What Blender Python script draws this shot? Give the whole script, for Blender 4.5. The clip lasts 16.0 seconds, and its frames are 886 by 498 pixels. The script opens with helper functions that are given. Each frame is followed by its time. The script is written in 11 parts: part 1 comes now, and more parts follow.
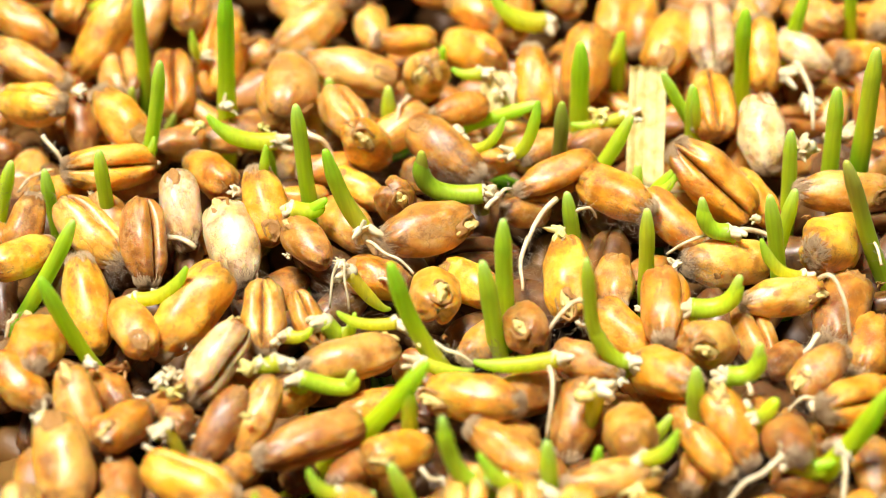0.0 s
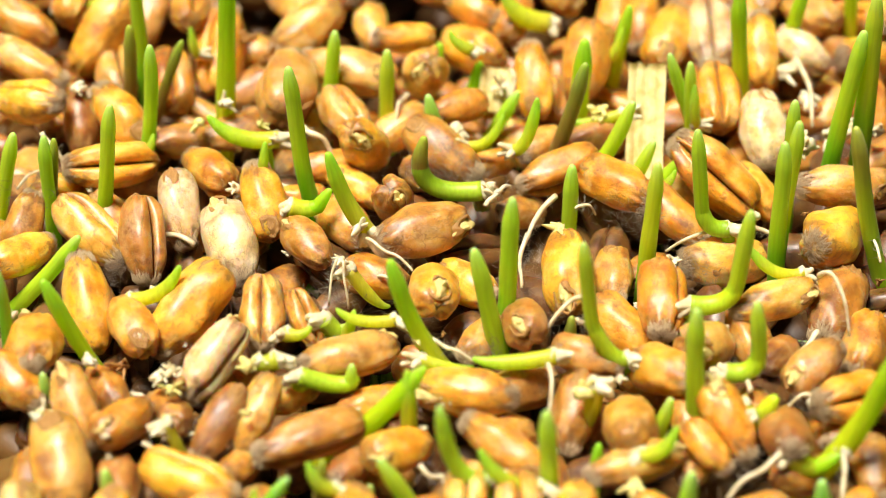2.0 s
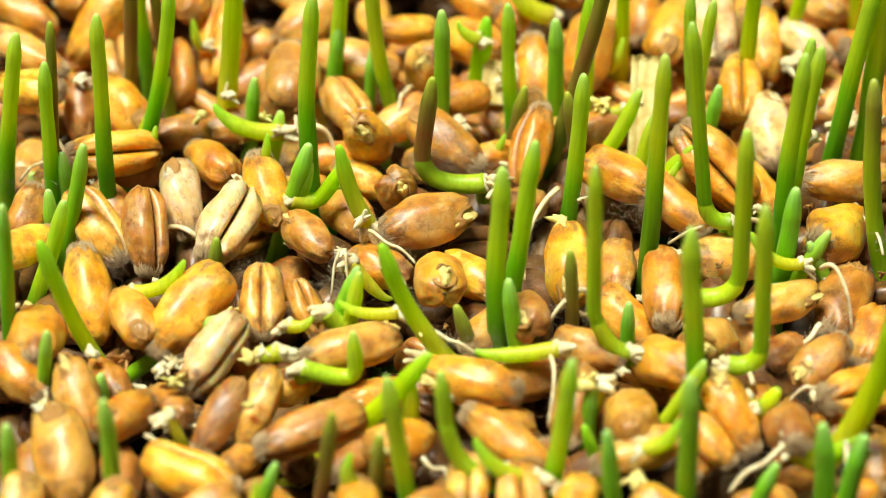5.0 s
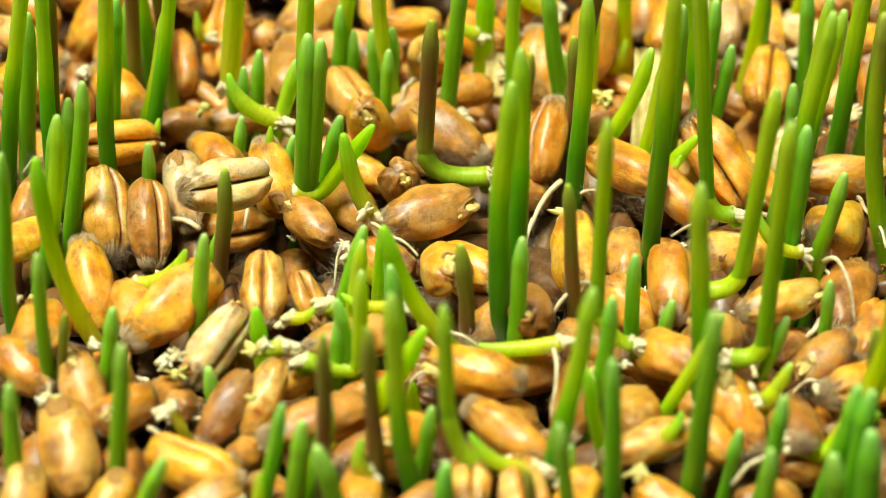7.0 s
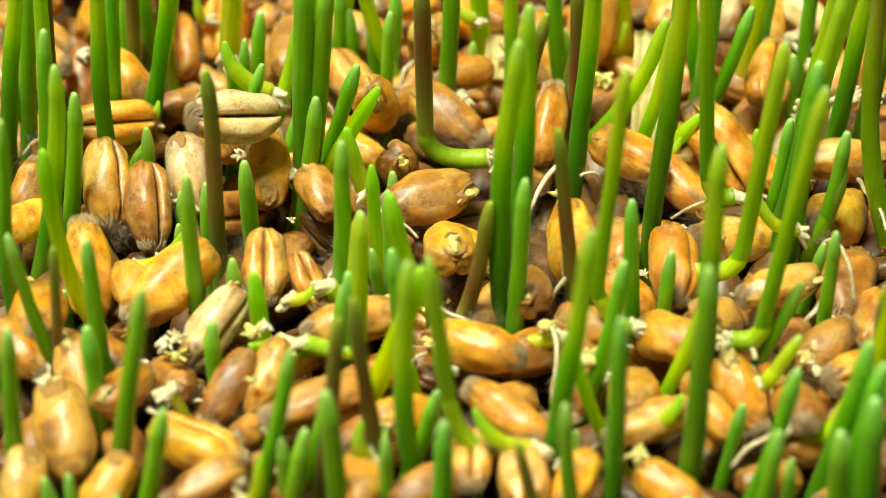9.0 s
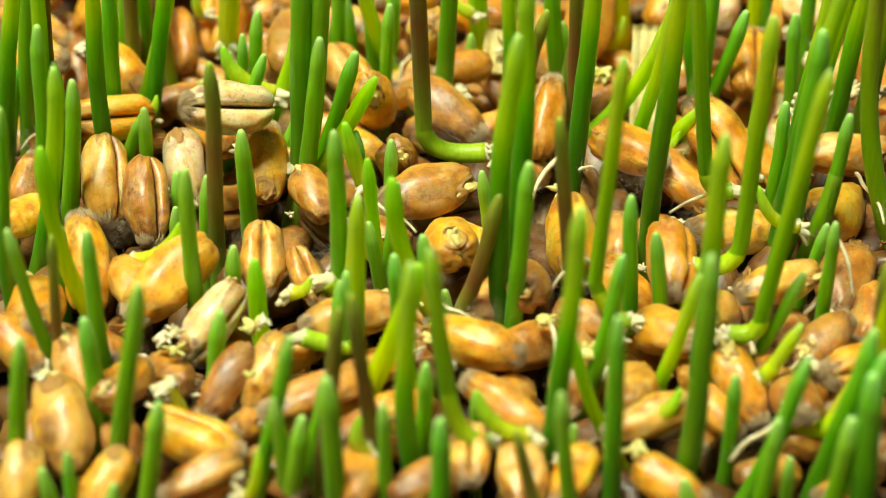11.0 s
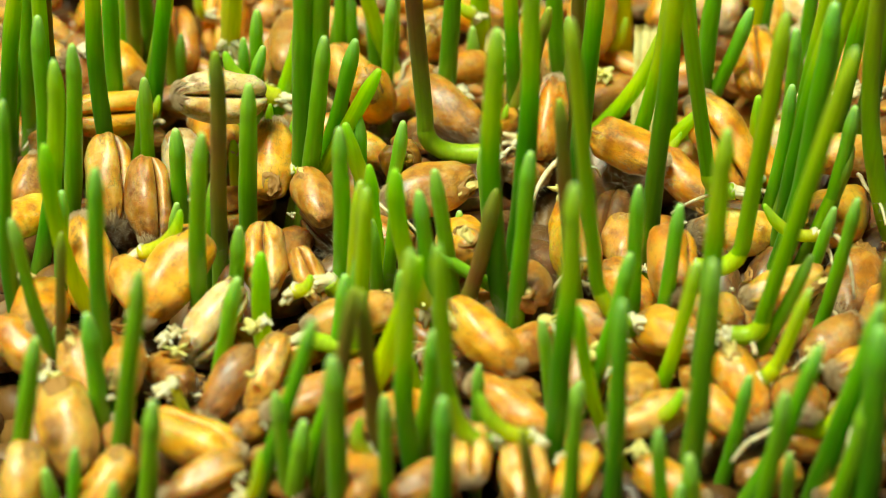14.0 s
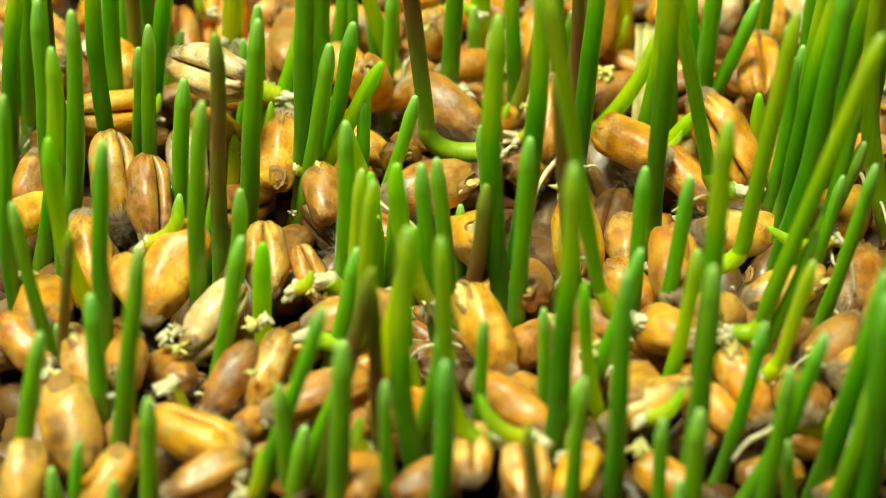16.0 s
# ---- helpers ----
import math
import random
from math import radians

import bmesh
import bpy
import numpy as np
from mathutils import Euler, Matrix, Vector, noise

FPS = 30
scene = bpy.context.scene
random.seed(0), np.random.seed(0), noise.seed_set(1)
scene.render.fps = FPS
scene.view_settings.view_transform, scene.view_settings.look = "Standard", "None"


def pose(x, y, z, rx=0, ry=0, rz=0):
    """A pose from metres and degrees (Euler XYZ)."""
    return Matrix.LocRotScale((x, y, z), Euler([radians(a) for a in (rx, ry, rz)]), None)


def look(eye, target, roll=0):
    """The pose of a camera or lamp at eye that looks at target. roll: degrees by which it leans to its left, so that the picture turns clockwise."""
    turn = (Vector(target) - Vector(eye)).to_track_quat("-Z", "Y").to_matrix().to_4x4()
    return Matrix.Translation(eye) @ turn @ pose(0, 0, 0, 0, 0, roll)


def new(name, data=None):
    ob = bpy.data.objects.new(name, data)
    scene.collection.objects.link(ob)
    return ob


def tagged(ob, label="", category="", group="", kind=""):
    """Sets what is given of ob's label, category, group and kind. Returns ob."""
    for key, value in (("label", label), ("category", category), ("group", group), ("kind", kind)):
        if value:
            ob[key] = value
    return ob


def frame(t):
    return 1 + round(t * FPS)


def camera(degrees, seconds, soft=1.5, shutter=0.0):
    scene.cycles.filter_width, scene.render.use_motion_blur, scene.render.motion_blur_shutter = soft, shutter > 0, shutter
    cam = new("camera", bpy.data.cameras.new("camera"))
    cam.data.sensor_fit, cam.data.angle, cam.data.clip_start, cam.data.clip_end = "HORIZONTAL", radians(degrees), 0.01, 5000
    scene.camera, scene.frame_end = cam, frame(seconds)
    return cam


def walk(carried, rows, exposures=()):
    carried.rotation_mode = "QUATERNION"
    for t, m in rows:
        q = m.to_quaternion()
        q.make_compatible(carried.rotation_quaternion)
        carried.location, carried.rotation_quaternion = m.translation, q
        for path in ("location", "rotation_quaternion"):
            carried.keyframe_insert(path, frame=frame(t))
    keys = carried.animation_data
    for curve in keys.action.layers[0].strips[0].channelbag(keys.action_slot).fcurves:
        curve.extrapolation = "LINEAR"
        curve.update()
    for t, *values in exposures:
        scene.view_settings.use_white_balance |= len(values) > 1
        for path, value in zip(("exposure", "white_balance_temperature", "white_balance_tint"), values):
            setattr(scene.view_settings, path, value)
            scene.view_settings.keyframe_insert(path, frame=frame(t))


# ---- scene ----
MM = 0.001
cam = camera(20, 16.0, soft=0.95)
cam.data.dof.use_dof = True
cam.data.dof.focus_distance = 0.184
cam.data.dof.aperture_fstop = 25.0
EYE = (0, -0.141718, 0.118916)


def aim(x, y):
    return look(EYE, (x * MM, y * MM, 0))


walk(cam, [
    (0, aim(0, 0)),
    (0.5, aim(0, -0.104)),
    (1, aim(0.062, -0.207)),
    (1.5, aim(0.062, -0.304)),
    (2, aim(0.062, -0.323)),
    (2.5, aim(-0.041, -0.774)),
    (3, aim(-0.066, -0.896)),
    (3.5, aim(-0.066, -0.993)),
    (4, aim(-0.066, -1.006)),
    (4.2, aim(-0.075, -1.031)),
    (6.3, aim(-0.227, -1.607)),
    (6.5, aim(-0.256, -1.684)),
    (7, aim(-0.322, -2.028)),
    (7.5, aim(-0.445, -2.467)),
    (8, aim(-0.505, -3.194)),
    (8.5, aim(-0.443, -3.672)),
    (9, aim(-0.315, -4.01)),
    (9.3, aim(-0.266, -4.167)),
    (11.3, aim(-0.192, -4.666)),
    (11.5, aim(-0.2, -4.678)),
    (12, aim(-0.253, -4.597)),
    (12.5, aim(-0.306, -4.579)),
    (13.5, aim(-0.314, -4.579)),
    (14.5, aim(-0.322, -4.579)),
    (15, aim(-0.367, -4.591)),
    (15.5, aim(-0.375, -4.672)),
    (16, aim(-0.375, -4.765)),
], exposures=[(0.0, 0.69, 6600, 9), (2.0, 0.58, 6650, 6), (4.2, 0.48, 6800, -3), (8.0, 0.41, 7000, -14), (11.5, 0.37, 7080, -18), (16.0, 0.32, 7150, -25)])

# ---- light: a bright, hazy sky with a wide soft sun high over the bed ----
world = bpy.data.worlds.new("sky")
scene.world = world
world.use_nodes = True
wn = world.node_tree.nodes
sky = wn.new("ShaderNodeTexSky")
sky.sky_type, sky.sun_disc = "NISHITA", False
sky.sun_elevation, sky.sun_rotation = radians(77), radians(-112)
sky.dust_density, sky.air_density = 6.0, 1.0
wn["Background"].inputs["Strength"].default_value = 0.0035
world.node_tree.links.new(sky.outputs["Color"], wn["Background"].inputs["Color"])
sun = new("sun", bpy.data.lights.new("sun", "SUN"))
sun.data.energy, sun.data.angle, sun.data.color = 5.0, radians(20), (1.0, 0.97, 0.92)
sun.matrix_world = look((-0.205, -0.085, 0.975), (0, 0, 0))


# ---- materials ----
def shader(name):
    m = bpy.data.materials.new(name)
    m.use_nodes = True
    return m, m.node_tree.nodes, m.node_tree.links, m.node_tree.nodes["Principled BSDF"]


def texture(nodes, links, scale, stretch=(1, 1, 1), detail=4.0, rough=0.6, kind="Object"):
    co = nodes.new("ShaderNodeTexCoord")
    mp = nodes.new("ShaderNodeMapping")
    mp.inputs["Scale"].default_value = stretch
    no = nodes.new("ShaderNodeTexNoise")
    no.inputs["Scale"].default_value, no.inputs["Detail"].default_value, no.inputs["Roughness"].default_value = scale, detail, rough
    links.new(co.outputs[kind], mp.inputs["Vector"])
    links.new(mp.outputs["Vector"], no.inputs["Vector"])
    return no.outputs["Fac"], mp


def ramp(nodes, links, fac, stops):
    r = nodes.new("ShaderNodeValToRGB")
    el = r.color_ramp.elements
    while len(el) < len(stops):
        el.new(0.5)
    for e, (at, c) in zip(el, stops):
        e.position, e.color = at, (*c, 1)
    links.new(fac, r.inputs["Fac"])
    return r.outputs["Color"]


def mix(nodes, links, a, b, fac, blend="MIX"):
    n = nodes.new("ShaderNodeMix")
    n.data_type, n.blend_type = "RGBA", blend
    for value, slot in ((fac, 0), (a, 6), (b, 7)):
        if isinstance(value, (int, float)):
            n.inputs[slot].default_value = value
        elif isinstance(value, tuple):
            n.inputs[slot].default_value = (*value, 1)
        else:
            links.new(value, n.inputs[slot])
    return n.outputs[2]


def value_of(nodes, links, value, scale, offset):
    n = nodes.new("ShaderNodeMath")
    n.operation = "MULTIPLY_ADD"
    links.new(value, n.inputs[0])
    n.inputs[1].default_value, n.inputs[2].default_value = scale, offset
    return n.outputs[0]


def relief(nodes, links, bsdf, pairs):
    last = None
    for height, strength, distance in pairs:
        b = nodes.new("ShaderNodeBump")
        b.inputs["Strength"].default_value, b.inputs["Distance"].default_value = strength, distance
        links.new(height, b.inputs["Height"])
        if last is not None:
            links.new(last, b.inputs["Normal"])
        last = b.outputs["Normal"]
    links.new(last, bsdf.inputs["Normal"])


def bran(name, light, mid, dark, tip):
    """Skin of a soaked grain: soft mottling, brown specks and ends, fine fibres and wrinkles along it, a satin gloss."""
    m, n, k, b = shader(name)
    info = n.new("ShaderNodeObjectInfo")
    offset = n.new("ShaderNodeCombineXYZ")
    k.new(value_of(n, k, info.outputs["Random"], 37.0, 0.0), offset.inputs[0])
    k.new(value_of(n, k, info.outputs["Random"], 91.0, 0.0), offset.inputs[1])

    def grainy(scale, stretch, detail, rough=0.6):
        fac, mp = texture(n, k, scale, stretch, detail, rough)
        k.new(offset.outputs[0], mp.inputs["Location"])
        return fac

    def mask(fac, lo, hi):
        sep = n.new("ShaderNodeSeparateColor")
        k.new(ramp(n, k, fac, [(lo, (0, 0, 0)), (hi, (1, 1, 1))]), sep.inputs[0])
        return sep.outputs[0]

    mottle = grainy(1.9, (1.9, 1.0, 1.0), 3, 0.5)
    stain = grainy(2.6, (2.0, 1, 1), 5, 0.65)
    fibre = grainy(12.0, (0.3, 1.4, 1.4), 4)
    fine = grainy(30.0, (1.8, 1.0, 1.0), 3)
    speck = grainy(10.0, (2.0, 1.0, 1.0), 6, 0.7)
    pucker = grainy(6.0, (1.8, 1.0, 1.0), 3, 0.5)
    base = ramp(n, k, mottle, [(0.28, dark), (0.46, mid), (0.66, light)])
    base = mix(n, k, base, tip, value_of(n, k, mask(stain, 0.50, 0.66), 0.6, 0.0))
    base = mix(n, k, base, dark, value_of(n, k, mask(fibre, 0.52, 0.75), 0.05, 0.0))
    patch = grainy(2.3, (2.0, 1.0, 1.0), 6, 0.7)
    base = mix(n, k, base, (0.26, 0.088, 0.014), value_of(n, k, mask(patch, 0.54, 0.66), 0.22, 0.0))
    wrinkle = grainy(2.6, (1.5, 1.4, 1.4), 4, 0.6)
    lines = n.new("ShaderNodeSeparateColor")
    k.new(ramp(n, k, wrinkle, [(0.465, (0, 0, 0)), (0.495, (1, 1, 1)), (0.525, (0, 0, 0))]), lines.inputs[0])
    where = n.new("ShaderNodeMath")
    where.operation = "MULTIPLY"
    k.new(lines.outputs[0], where.inputs[0])
    k.new(mask(patch, 0.40, 0.60), where.inputs[1])
    base = mix(n, k, base, (0.20, 0.078, 0.022), value_of(n, k, where.outputs[0], 0.5, 0.0))
    base = mix(n, k, base, (0.17, 0.068, 0.022), value_of(n, k, mask(speck, 0.60, 0.70), 0.45, 0.0))
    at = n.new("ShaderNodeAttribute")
    at.attribute_name = "browning"
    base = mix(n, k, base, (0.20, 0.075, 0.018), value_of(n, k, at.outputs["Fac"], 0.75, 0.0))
    crinkle = grainy(9.0, (1.8, 1.1, 1.1), 5, 0.65)
    ends = n.new("ShaderNodeMath")
    ends.operation = "MULTIPLY"
    k.new(mask(crinkle, 0.50, 0.56), ends.inputs[0])
    k.new(mask(at.outputs["Fac"], 0.12, 0.5), ends.inputs[1])
    base = mix(n, k, base, (0.15, 0.055, 0.014), value_of(n, k, ends.outputs[0], 0.5, 0.0))
    hue = n.new("ShaderNodeHueSaturation")
    k.new(value_of(n, k, info.outputs["Random"], 0.014, 0.496), hue.inputs["Hue"])
    k.new(value_of(n, k, info.outputs["Random"], 0.42, 0.80), hue.inputs["Value"])
    k.new(base, hue.inputs["Color"])
    k.new(hue.outputs[0], b.inputs["Base Color"])
    k.new(value_of(n, k, fine, 0.3, 0.42), b.inputs["Roughness"])
    b.inputs["Subsurface Weight"].default_value = 0.9
    b.inputs["Subsurface Radius"].default_value = (1.0, 0.40, 0.08)
    b.inputs["Subsurface Scale"].default_value = 0.0009
    b.inputs["Specular IOR Level"].default_value = 0.3
    k.new(value_of(n, k, at.outputs["Fac"], -0.55, 0.95), b.inputs["Coat Weight"])
    k.new(value_of(n, k, pucker, 0.3, 0.27), b.inputs["Coat Roughness"])
    b.inputs["Coat IOR"].default_value = 1.6
    relief(n, k, b, [(mottle, 0.35, 0.0005), (value_of(n, k, where.outputs[0], -1.0, 1.0), 0.4, 0.00016), (crinkle, 0.25, 0.00012), (pucker, 0.3, 0.0003), (speck, 0.3, 0.00012), (fine, 0.4, 0.00007)])
    return m


BRAN = {
    "gold": bran("golden_bran", (0.90, 0.45, 0.050), (0.80, 0.315, 0.009), (0.50, 0.16, 0.004), (0.87, 0.56, 0.19)),
    "tan": bran("tan_bran", (0.84, 0.46, 0.11), (0.70, 0.315, 0.034), (0.36, 0.13, 0.010), (0.84, 0.58, 0.28)),
    "brown": bran("brown_bran", (0.66, 0.30, 0.048), (0.50, 0.19, 0.014), (0.23, 0.073, 0.005), (0.71, 0.44, 0.19)),
    # the dark tone has the shade of the hollows put into its colour
    "dark": bran("gap_shade_bran", (0.22, 0.085, 0.011), (0.13, 0.047, 0.006), (0.05, 0.019, 0.003), (0.28, 0.14, 0.04)),
    "cream": bran("cream_bran", (0.89, 0.68, 0.42), (0.82, 0.54, 0.23), (0.58, 0.28, 0.07), (0.90, 0.76, 0.54)),
}


def pale(name, c1, c2, rough=0.5, trans=0.25):
    m, n, k, b = shader(name)
    f, _ = texture(n, k, 900.0, (1, 1, 1), 3)
    k.new(ramp(n, k, f, [(0.35, c2), (0.6, c1)]), b.inputs["Base Color"])
    b.inputs["Roughness"].default_value = rough
    b.inputs["Subsurface Weight"].default_value = trans
    b.inputs["Subsurface Radius"].default_value = (1.0, 0.8, 0.5)
    b.inputs["Subsurface Scale"].default_value = 0.0005
    relief(n, k, b, [(f, 0.4, 0.00015)])
    return m


GERM = pale("germ_flesh", (0.86, 0.70, 0.27), (0.66, 0.42, 0.11))
SCAR = pale("germ_skin", (0.52, 0.27, 0.07), (0.26, 0.10, 0.022))
YELLOW = pale("sprout_yellow", (0.82, 0.72, 0.24), (0.64, 0.50, 0.16), 0.45, 0.4)
ROOT = pale("root_white", (0.80, 0.70, 0.46), (0.60, 0.46, 0.24), 0.4, 0.5)
HAIR = pale("root_hair", (0.42, 0.31, 0.20), (0.20, 0.13, 0.08))
ROOTLET = pale("rootlet_skin", (0.80, 0.67, 0.44), (0.60, 0.44, 0.24), 0.4, 0.6)
BRISTLE = pale("brush_bristle", (0.74, 0.53, 0.29), (0.46, 0.28, 0.12))
CHAFF = pale("straw_chaff", (0.86, 0.72, 0.34), (0.66, 0.46, 0.14))


def leaf(name, stops, low, sheer=0.2):
    """Skin of a shoot: colour along it from the tip down (mm), a pale foot, fine ribs."""
    m, n, k, b = shader(name)
    at = n.new("ShaderNodeAttribute")
    at.attribute_name = "along"
    foot = n.new("ShaderNodeAttribute")
    foot.attribute_name = "foot"
    rib, mp = texture(n, k, 2600.0, (1, 1, 0.05), 2)
    blotch, mp2 = texture(n, k, 420.0, (1, 1, 0.35), 3)
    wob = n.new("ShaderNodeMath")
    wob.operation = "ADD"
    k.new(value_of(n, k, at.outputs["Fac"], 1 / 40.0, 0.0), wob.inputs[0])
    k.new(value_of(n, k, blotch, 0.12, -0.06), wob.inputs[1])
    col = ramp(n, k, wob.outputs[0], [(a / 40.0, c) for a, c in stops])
    fcol = ramp(n, k, foot.outputs["Fac"], [(0.0, (1, 1, 1)), (0.9, (0, 0, 0))])
    sep = n.new("ShaderNodeSeparateColor")
    k.new(fcol, sep.inputs[0])
    col = mix(n, k, col, low, sep.outputs[0])
    own = n.new("ShaderNodeAttribute")
    own.attribute_name = "shade"
    hue = n.new("ShaderNodeHueSaturation")
    k.new(value_of(n, k, own.outputs["Fac"], 0.03, 0.487), hue.inputs["Hue"])
    k.new(value_of(n, k, rib, 0.6, 0.7), hue.inputs["Value"])
    k.new(col, hue.inputs["Color"])
    k.new(hue.outputs[0], b.inputs["Base Color"])
    b.inputs["Roughness"].default_value = 0.45
    relief(n, k, b, [(blotch, 0.4, 0.0002), (rib, 0.4, 0.00007)])
    b.inputs["Subsurface Weight"].default_value = 0.6
    b.inputs["Subsurface Radius"].default_value = (0.8, 1.0, 0.15)
    b.inputs["Subsurface Scale"].default_value = 0.0018
    b.inputs["Specular IOR Level"].default_value = 0.35
    b.inputs["Coat Weight"].default_value = 0.35
    b.inputs["Sheen Weight"].default_value = 0.08
    b.inputs["Sheen Roughness"].default_value = 0.35
    b.inputs["Sheen Tint"].default_value = (0.85, 1.0, 0.6, 1)
    b.inputs["Coat Roughness"].default_value = 0.42
    tr = n.new("ShaderNodeBsdfTranslucent")
    k.new(hue.outputs[0], tr.inputs["Color"])
    ms = n.new("ShaderNodeMixShader")
    ms.inputs[0].default_value = sheer
    k.new(b.outputs[0], ms.inputs[1])
    k.new(tr.outputs[0], ms.inputs[2])
    k.new(ms.outputs[0], n["Material Output"].inputs["Surface"])
    return m


LEAF = {
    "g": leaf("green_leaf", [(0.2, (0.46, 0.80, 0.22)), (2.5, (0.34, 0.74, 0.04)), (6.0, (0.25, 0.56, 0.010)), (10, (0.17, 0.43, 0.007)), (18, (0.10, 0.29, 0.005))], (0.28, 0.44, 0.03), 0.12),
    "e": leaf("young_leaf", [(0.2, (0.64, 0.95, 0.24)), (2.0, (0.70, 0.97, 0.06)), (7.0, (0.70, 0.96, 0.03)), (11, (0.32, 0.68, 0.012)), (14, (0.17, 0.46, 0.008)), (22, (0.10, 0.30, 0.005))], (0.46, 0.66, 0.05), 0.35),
    "l": leaf("lime_leaf", [(0.3, (0.56, 0.94, 0.08)), (3, (0.62, 0.96, 0.02)), (8, (0.76, 0.95, 0.02)), (20, (0.90, 0.82, 0.05))], (0.92, 0.84, 0.08), 0.45),
    "r": leaf("reddish_leaf", [(0.2, (0.42, 0.52, 0.07)), (3.5, (0.28, 0.25, 0.03)), (7.5, (0.27, 0.12, 0.03)), (13, (0.24, 0.18, 0.025)), (22, (0.22, 0.42, 0.014))], (0.5, 0.7, 0.04)),
    "o": leaf("olive_leaf", [(0.2, (0.52, 0.60, 0.12)), (2.5, (0.44, 0.46, 0.05)), (6.0, (0.46, 0.64, 0.02)), (16, (0.36, 0.72, 0.012))], (0.6, 0.8, 0.04)),
}

m_, n_, l_, b_ = shader("damp_fibre")
f_, _ = texture(n_, l_, 240.0, (1, 1, 1), 6, 0.7)
l_.new(ramp(n_, l_, f_, [(0.3, (0.03, 0.015, 0.007)), (0.7, (0.14, 0.075, 0.035))]), b_.inputs["Base Color"])
b_.inputs["Roughness"].default_value = 0.8
relief(n_, l_, b_, [(f_, 0.8, 0.001)])
SOIL = m_


# ---- shapes ----
def link(name, verts, faces, material, parent=None, smooth=True, attrs=()):
    me = bpy.data.meshes.new(name)
    me.from_pydata(verts, [], faces)
    me.materials.append(material)
    me.polygons.foreach_set("use_smooth", [smooth] * len(me.polygons))
    for key, values in attrs:
        me.attributes.new(key, "FLOAT", "POINT").data.foreach_set("value", values)
    ob = new(name, me)
    ob.parent = parent
    return ob


def kernel(a, t, seed, crease=1.0):
    """A point of a kernel one long and one wide: blunt germ end at +x, narrower brush end, dorsal +z, furrow along -z;
    and how far it is browned.
    """
    off = Vector((seed * 7.3, seed * 3.1, seed * 1.7))
    x = -0.5 * math.cos(a)
    sharp = 0.50 if x > 0 else 0.44
    r = 0.5 * max(0.0, math.sin(a)) ** sharp * (1.0 + (0.10 + 0.08 * math.sin(seed * 1.9)) * x - 0.95 * max(0.0, -x - 0.12) ** 1.5 - 0.4 * max(0.0, x - 0.22) ** 1.4)
    win = min(1.0, max(0.0, (0.5 - abs(x)) * 7))
    d = math.atan2(math.sin(t + math.pi / 2), math.cos(t + math.pi / 2))
    f = 1.0 - crease * win * (0.55 * math.exp(-(d / 0.105) ** 2) + 0.10 * math.exp(-(d / 0.3) ** 2) - 0.10 * math.exp(-((abs(d) - 0.65) / 0.36) ** 2))
    p = Vector((x, math.cos(t) * r * f, math.sin(t) * r * f * 0.93))
    w = noise.noise(p * 2.6 + off) * 0.14 + noise.noise(Vector((p.x * 3, p.y * 4, p.z * 4)) + off) * 0.05 + noise.noise(Vector((p.x * 11, p.y * 6, p.z * 6)) + off) * 0.012
    # pleats of the skin towards both ends
    ends = max(0.0, abs(x) - 0.2) / 0.3
    pleat = noise.noise(Vector((math.cos(t) * 3.2, math.sin(t) * 3.2, seed * 1.3 + (4 if x > 0 else 0)))) + 0.5 * noise.noise(Vector((math.cos(t) * 7, math.sin(t) * 7, seed + x * 3)))
    w += 0.27 * ends * pleat
    # shoulder of the germ on the back of the blunt end
    back = max(0.0, math.sin(t)) ** 2
    p.z -= 0.10 * back * max(0.0, min(1.0, (x - 0.20) * 4.5)) * (0.6 + 0.4 * math.sin(seed))
    p.y *= 1 + w
    p.z = p.z * (1 + w) + (0.05 + 0.04 * math.sin(seed * 2.3)) * (0.25 - x * x)
    p.x += 0.03 * noise.noise(Vector((p.y * 5, p.z * 5, seed)))
    # browner in the furrow, round the germ, in pleat troughs, at ends, in patches
    browned = 1.0 * math.exp(-(d / 0.10) ** 2) * win * crease
    browned += 0.6 * back * math.exp(-((x - 0.21 - 0.03 * math.sin(t * 5 + seed)) / 0.028) ** 2) * max(0.0, noise.noise(p * 3 + off) + 0.35)
    browned += max(0.0, -x - 0.37) * 5 * (0.5 + noise.noise(p * 6 + off)) + max(0.0, x - 0.42) * 5 * (0.5 + noise.noise(p * 7 + off))
    browned += 0.9 * math.exp(-((x + 0.35 + 0.03 * math.sin(t * 3 + seed)) / 0.05) ** 2) * max(0.0, noise.noise(p * 4 + off) + 0.45)
    browned += 0.8 * ends * max(0.0, -pleat) + 0.25 * ends ** 2
    browned += max(0.0, noise.noise(p * 2.2 + off * 2) - 0.28) * 1.3 + 2.2 * max(0.0, abs(x) - 0.33) ** 1.2
    return p, min(1.0, max(0.0, browned))


def grain_shape(seed, rings=40, sides=44, crease=1.0):
    verts, browning, faces = [], [], []
    for i in range(rings + 1):
        for j in range(sides):
            u = 2 * math.pi * j / sides
            p, w = kernel(math.pi * i / rings, u - 0.58 * math.sin(u) - math.pi / 2, seed, crease)
            verts.append(p)
            browning.append(w)
    for i in range(rings):
        for j in range(sides):
            q = (j + 1) % sides
            faces.append((i * sides + j, i * sides + q, (i + 1) * sides + q, (i + 1) * sides + j))
    return verts, faces, browning


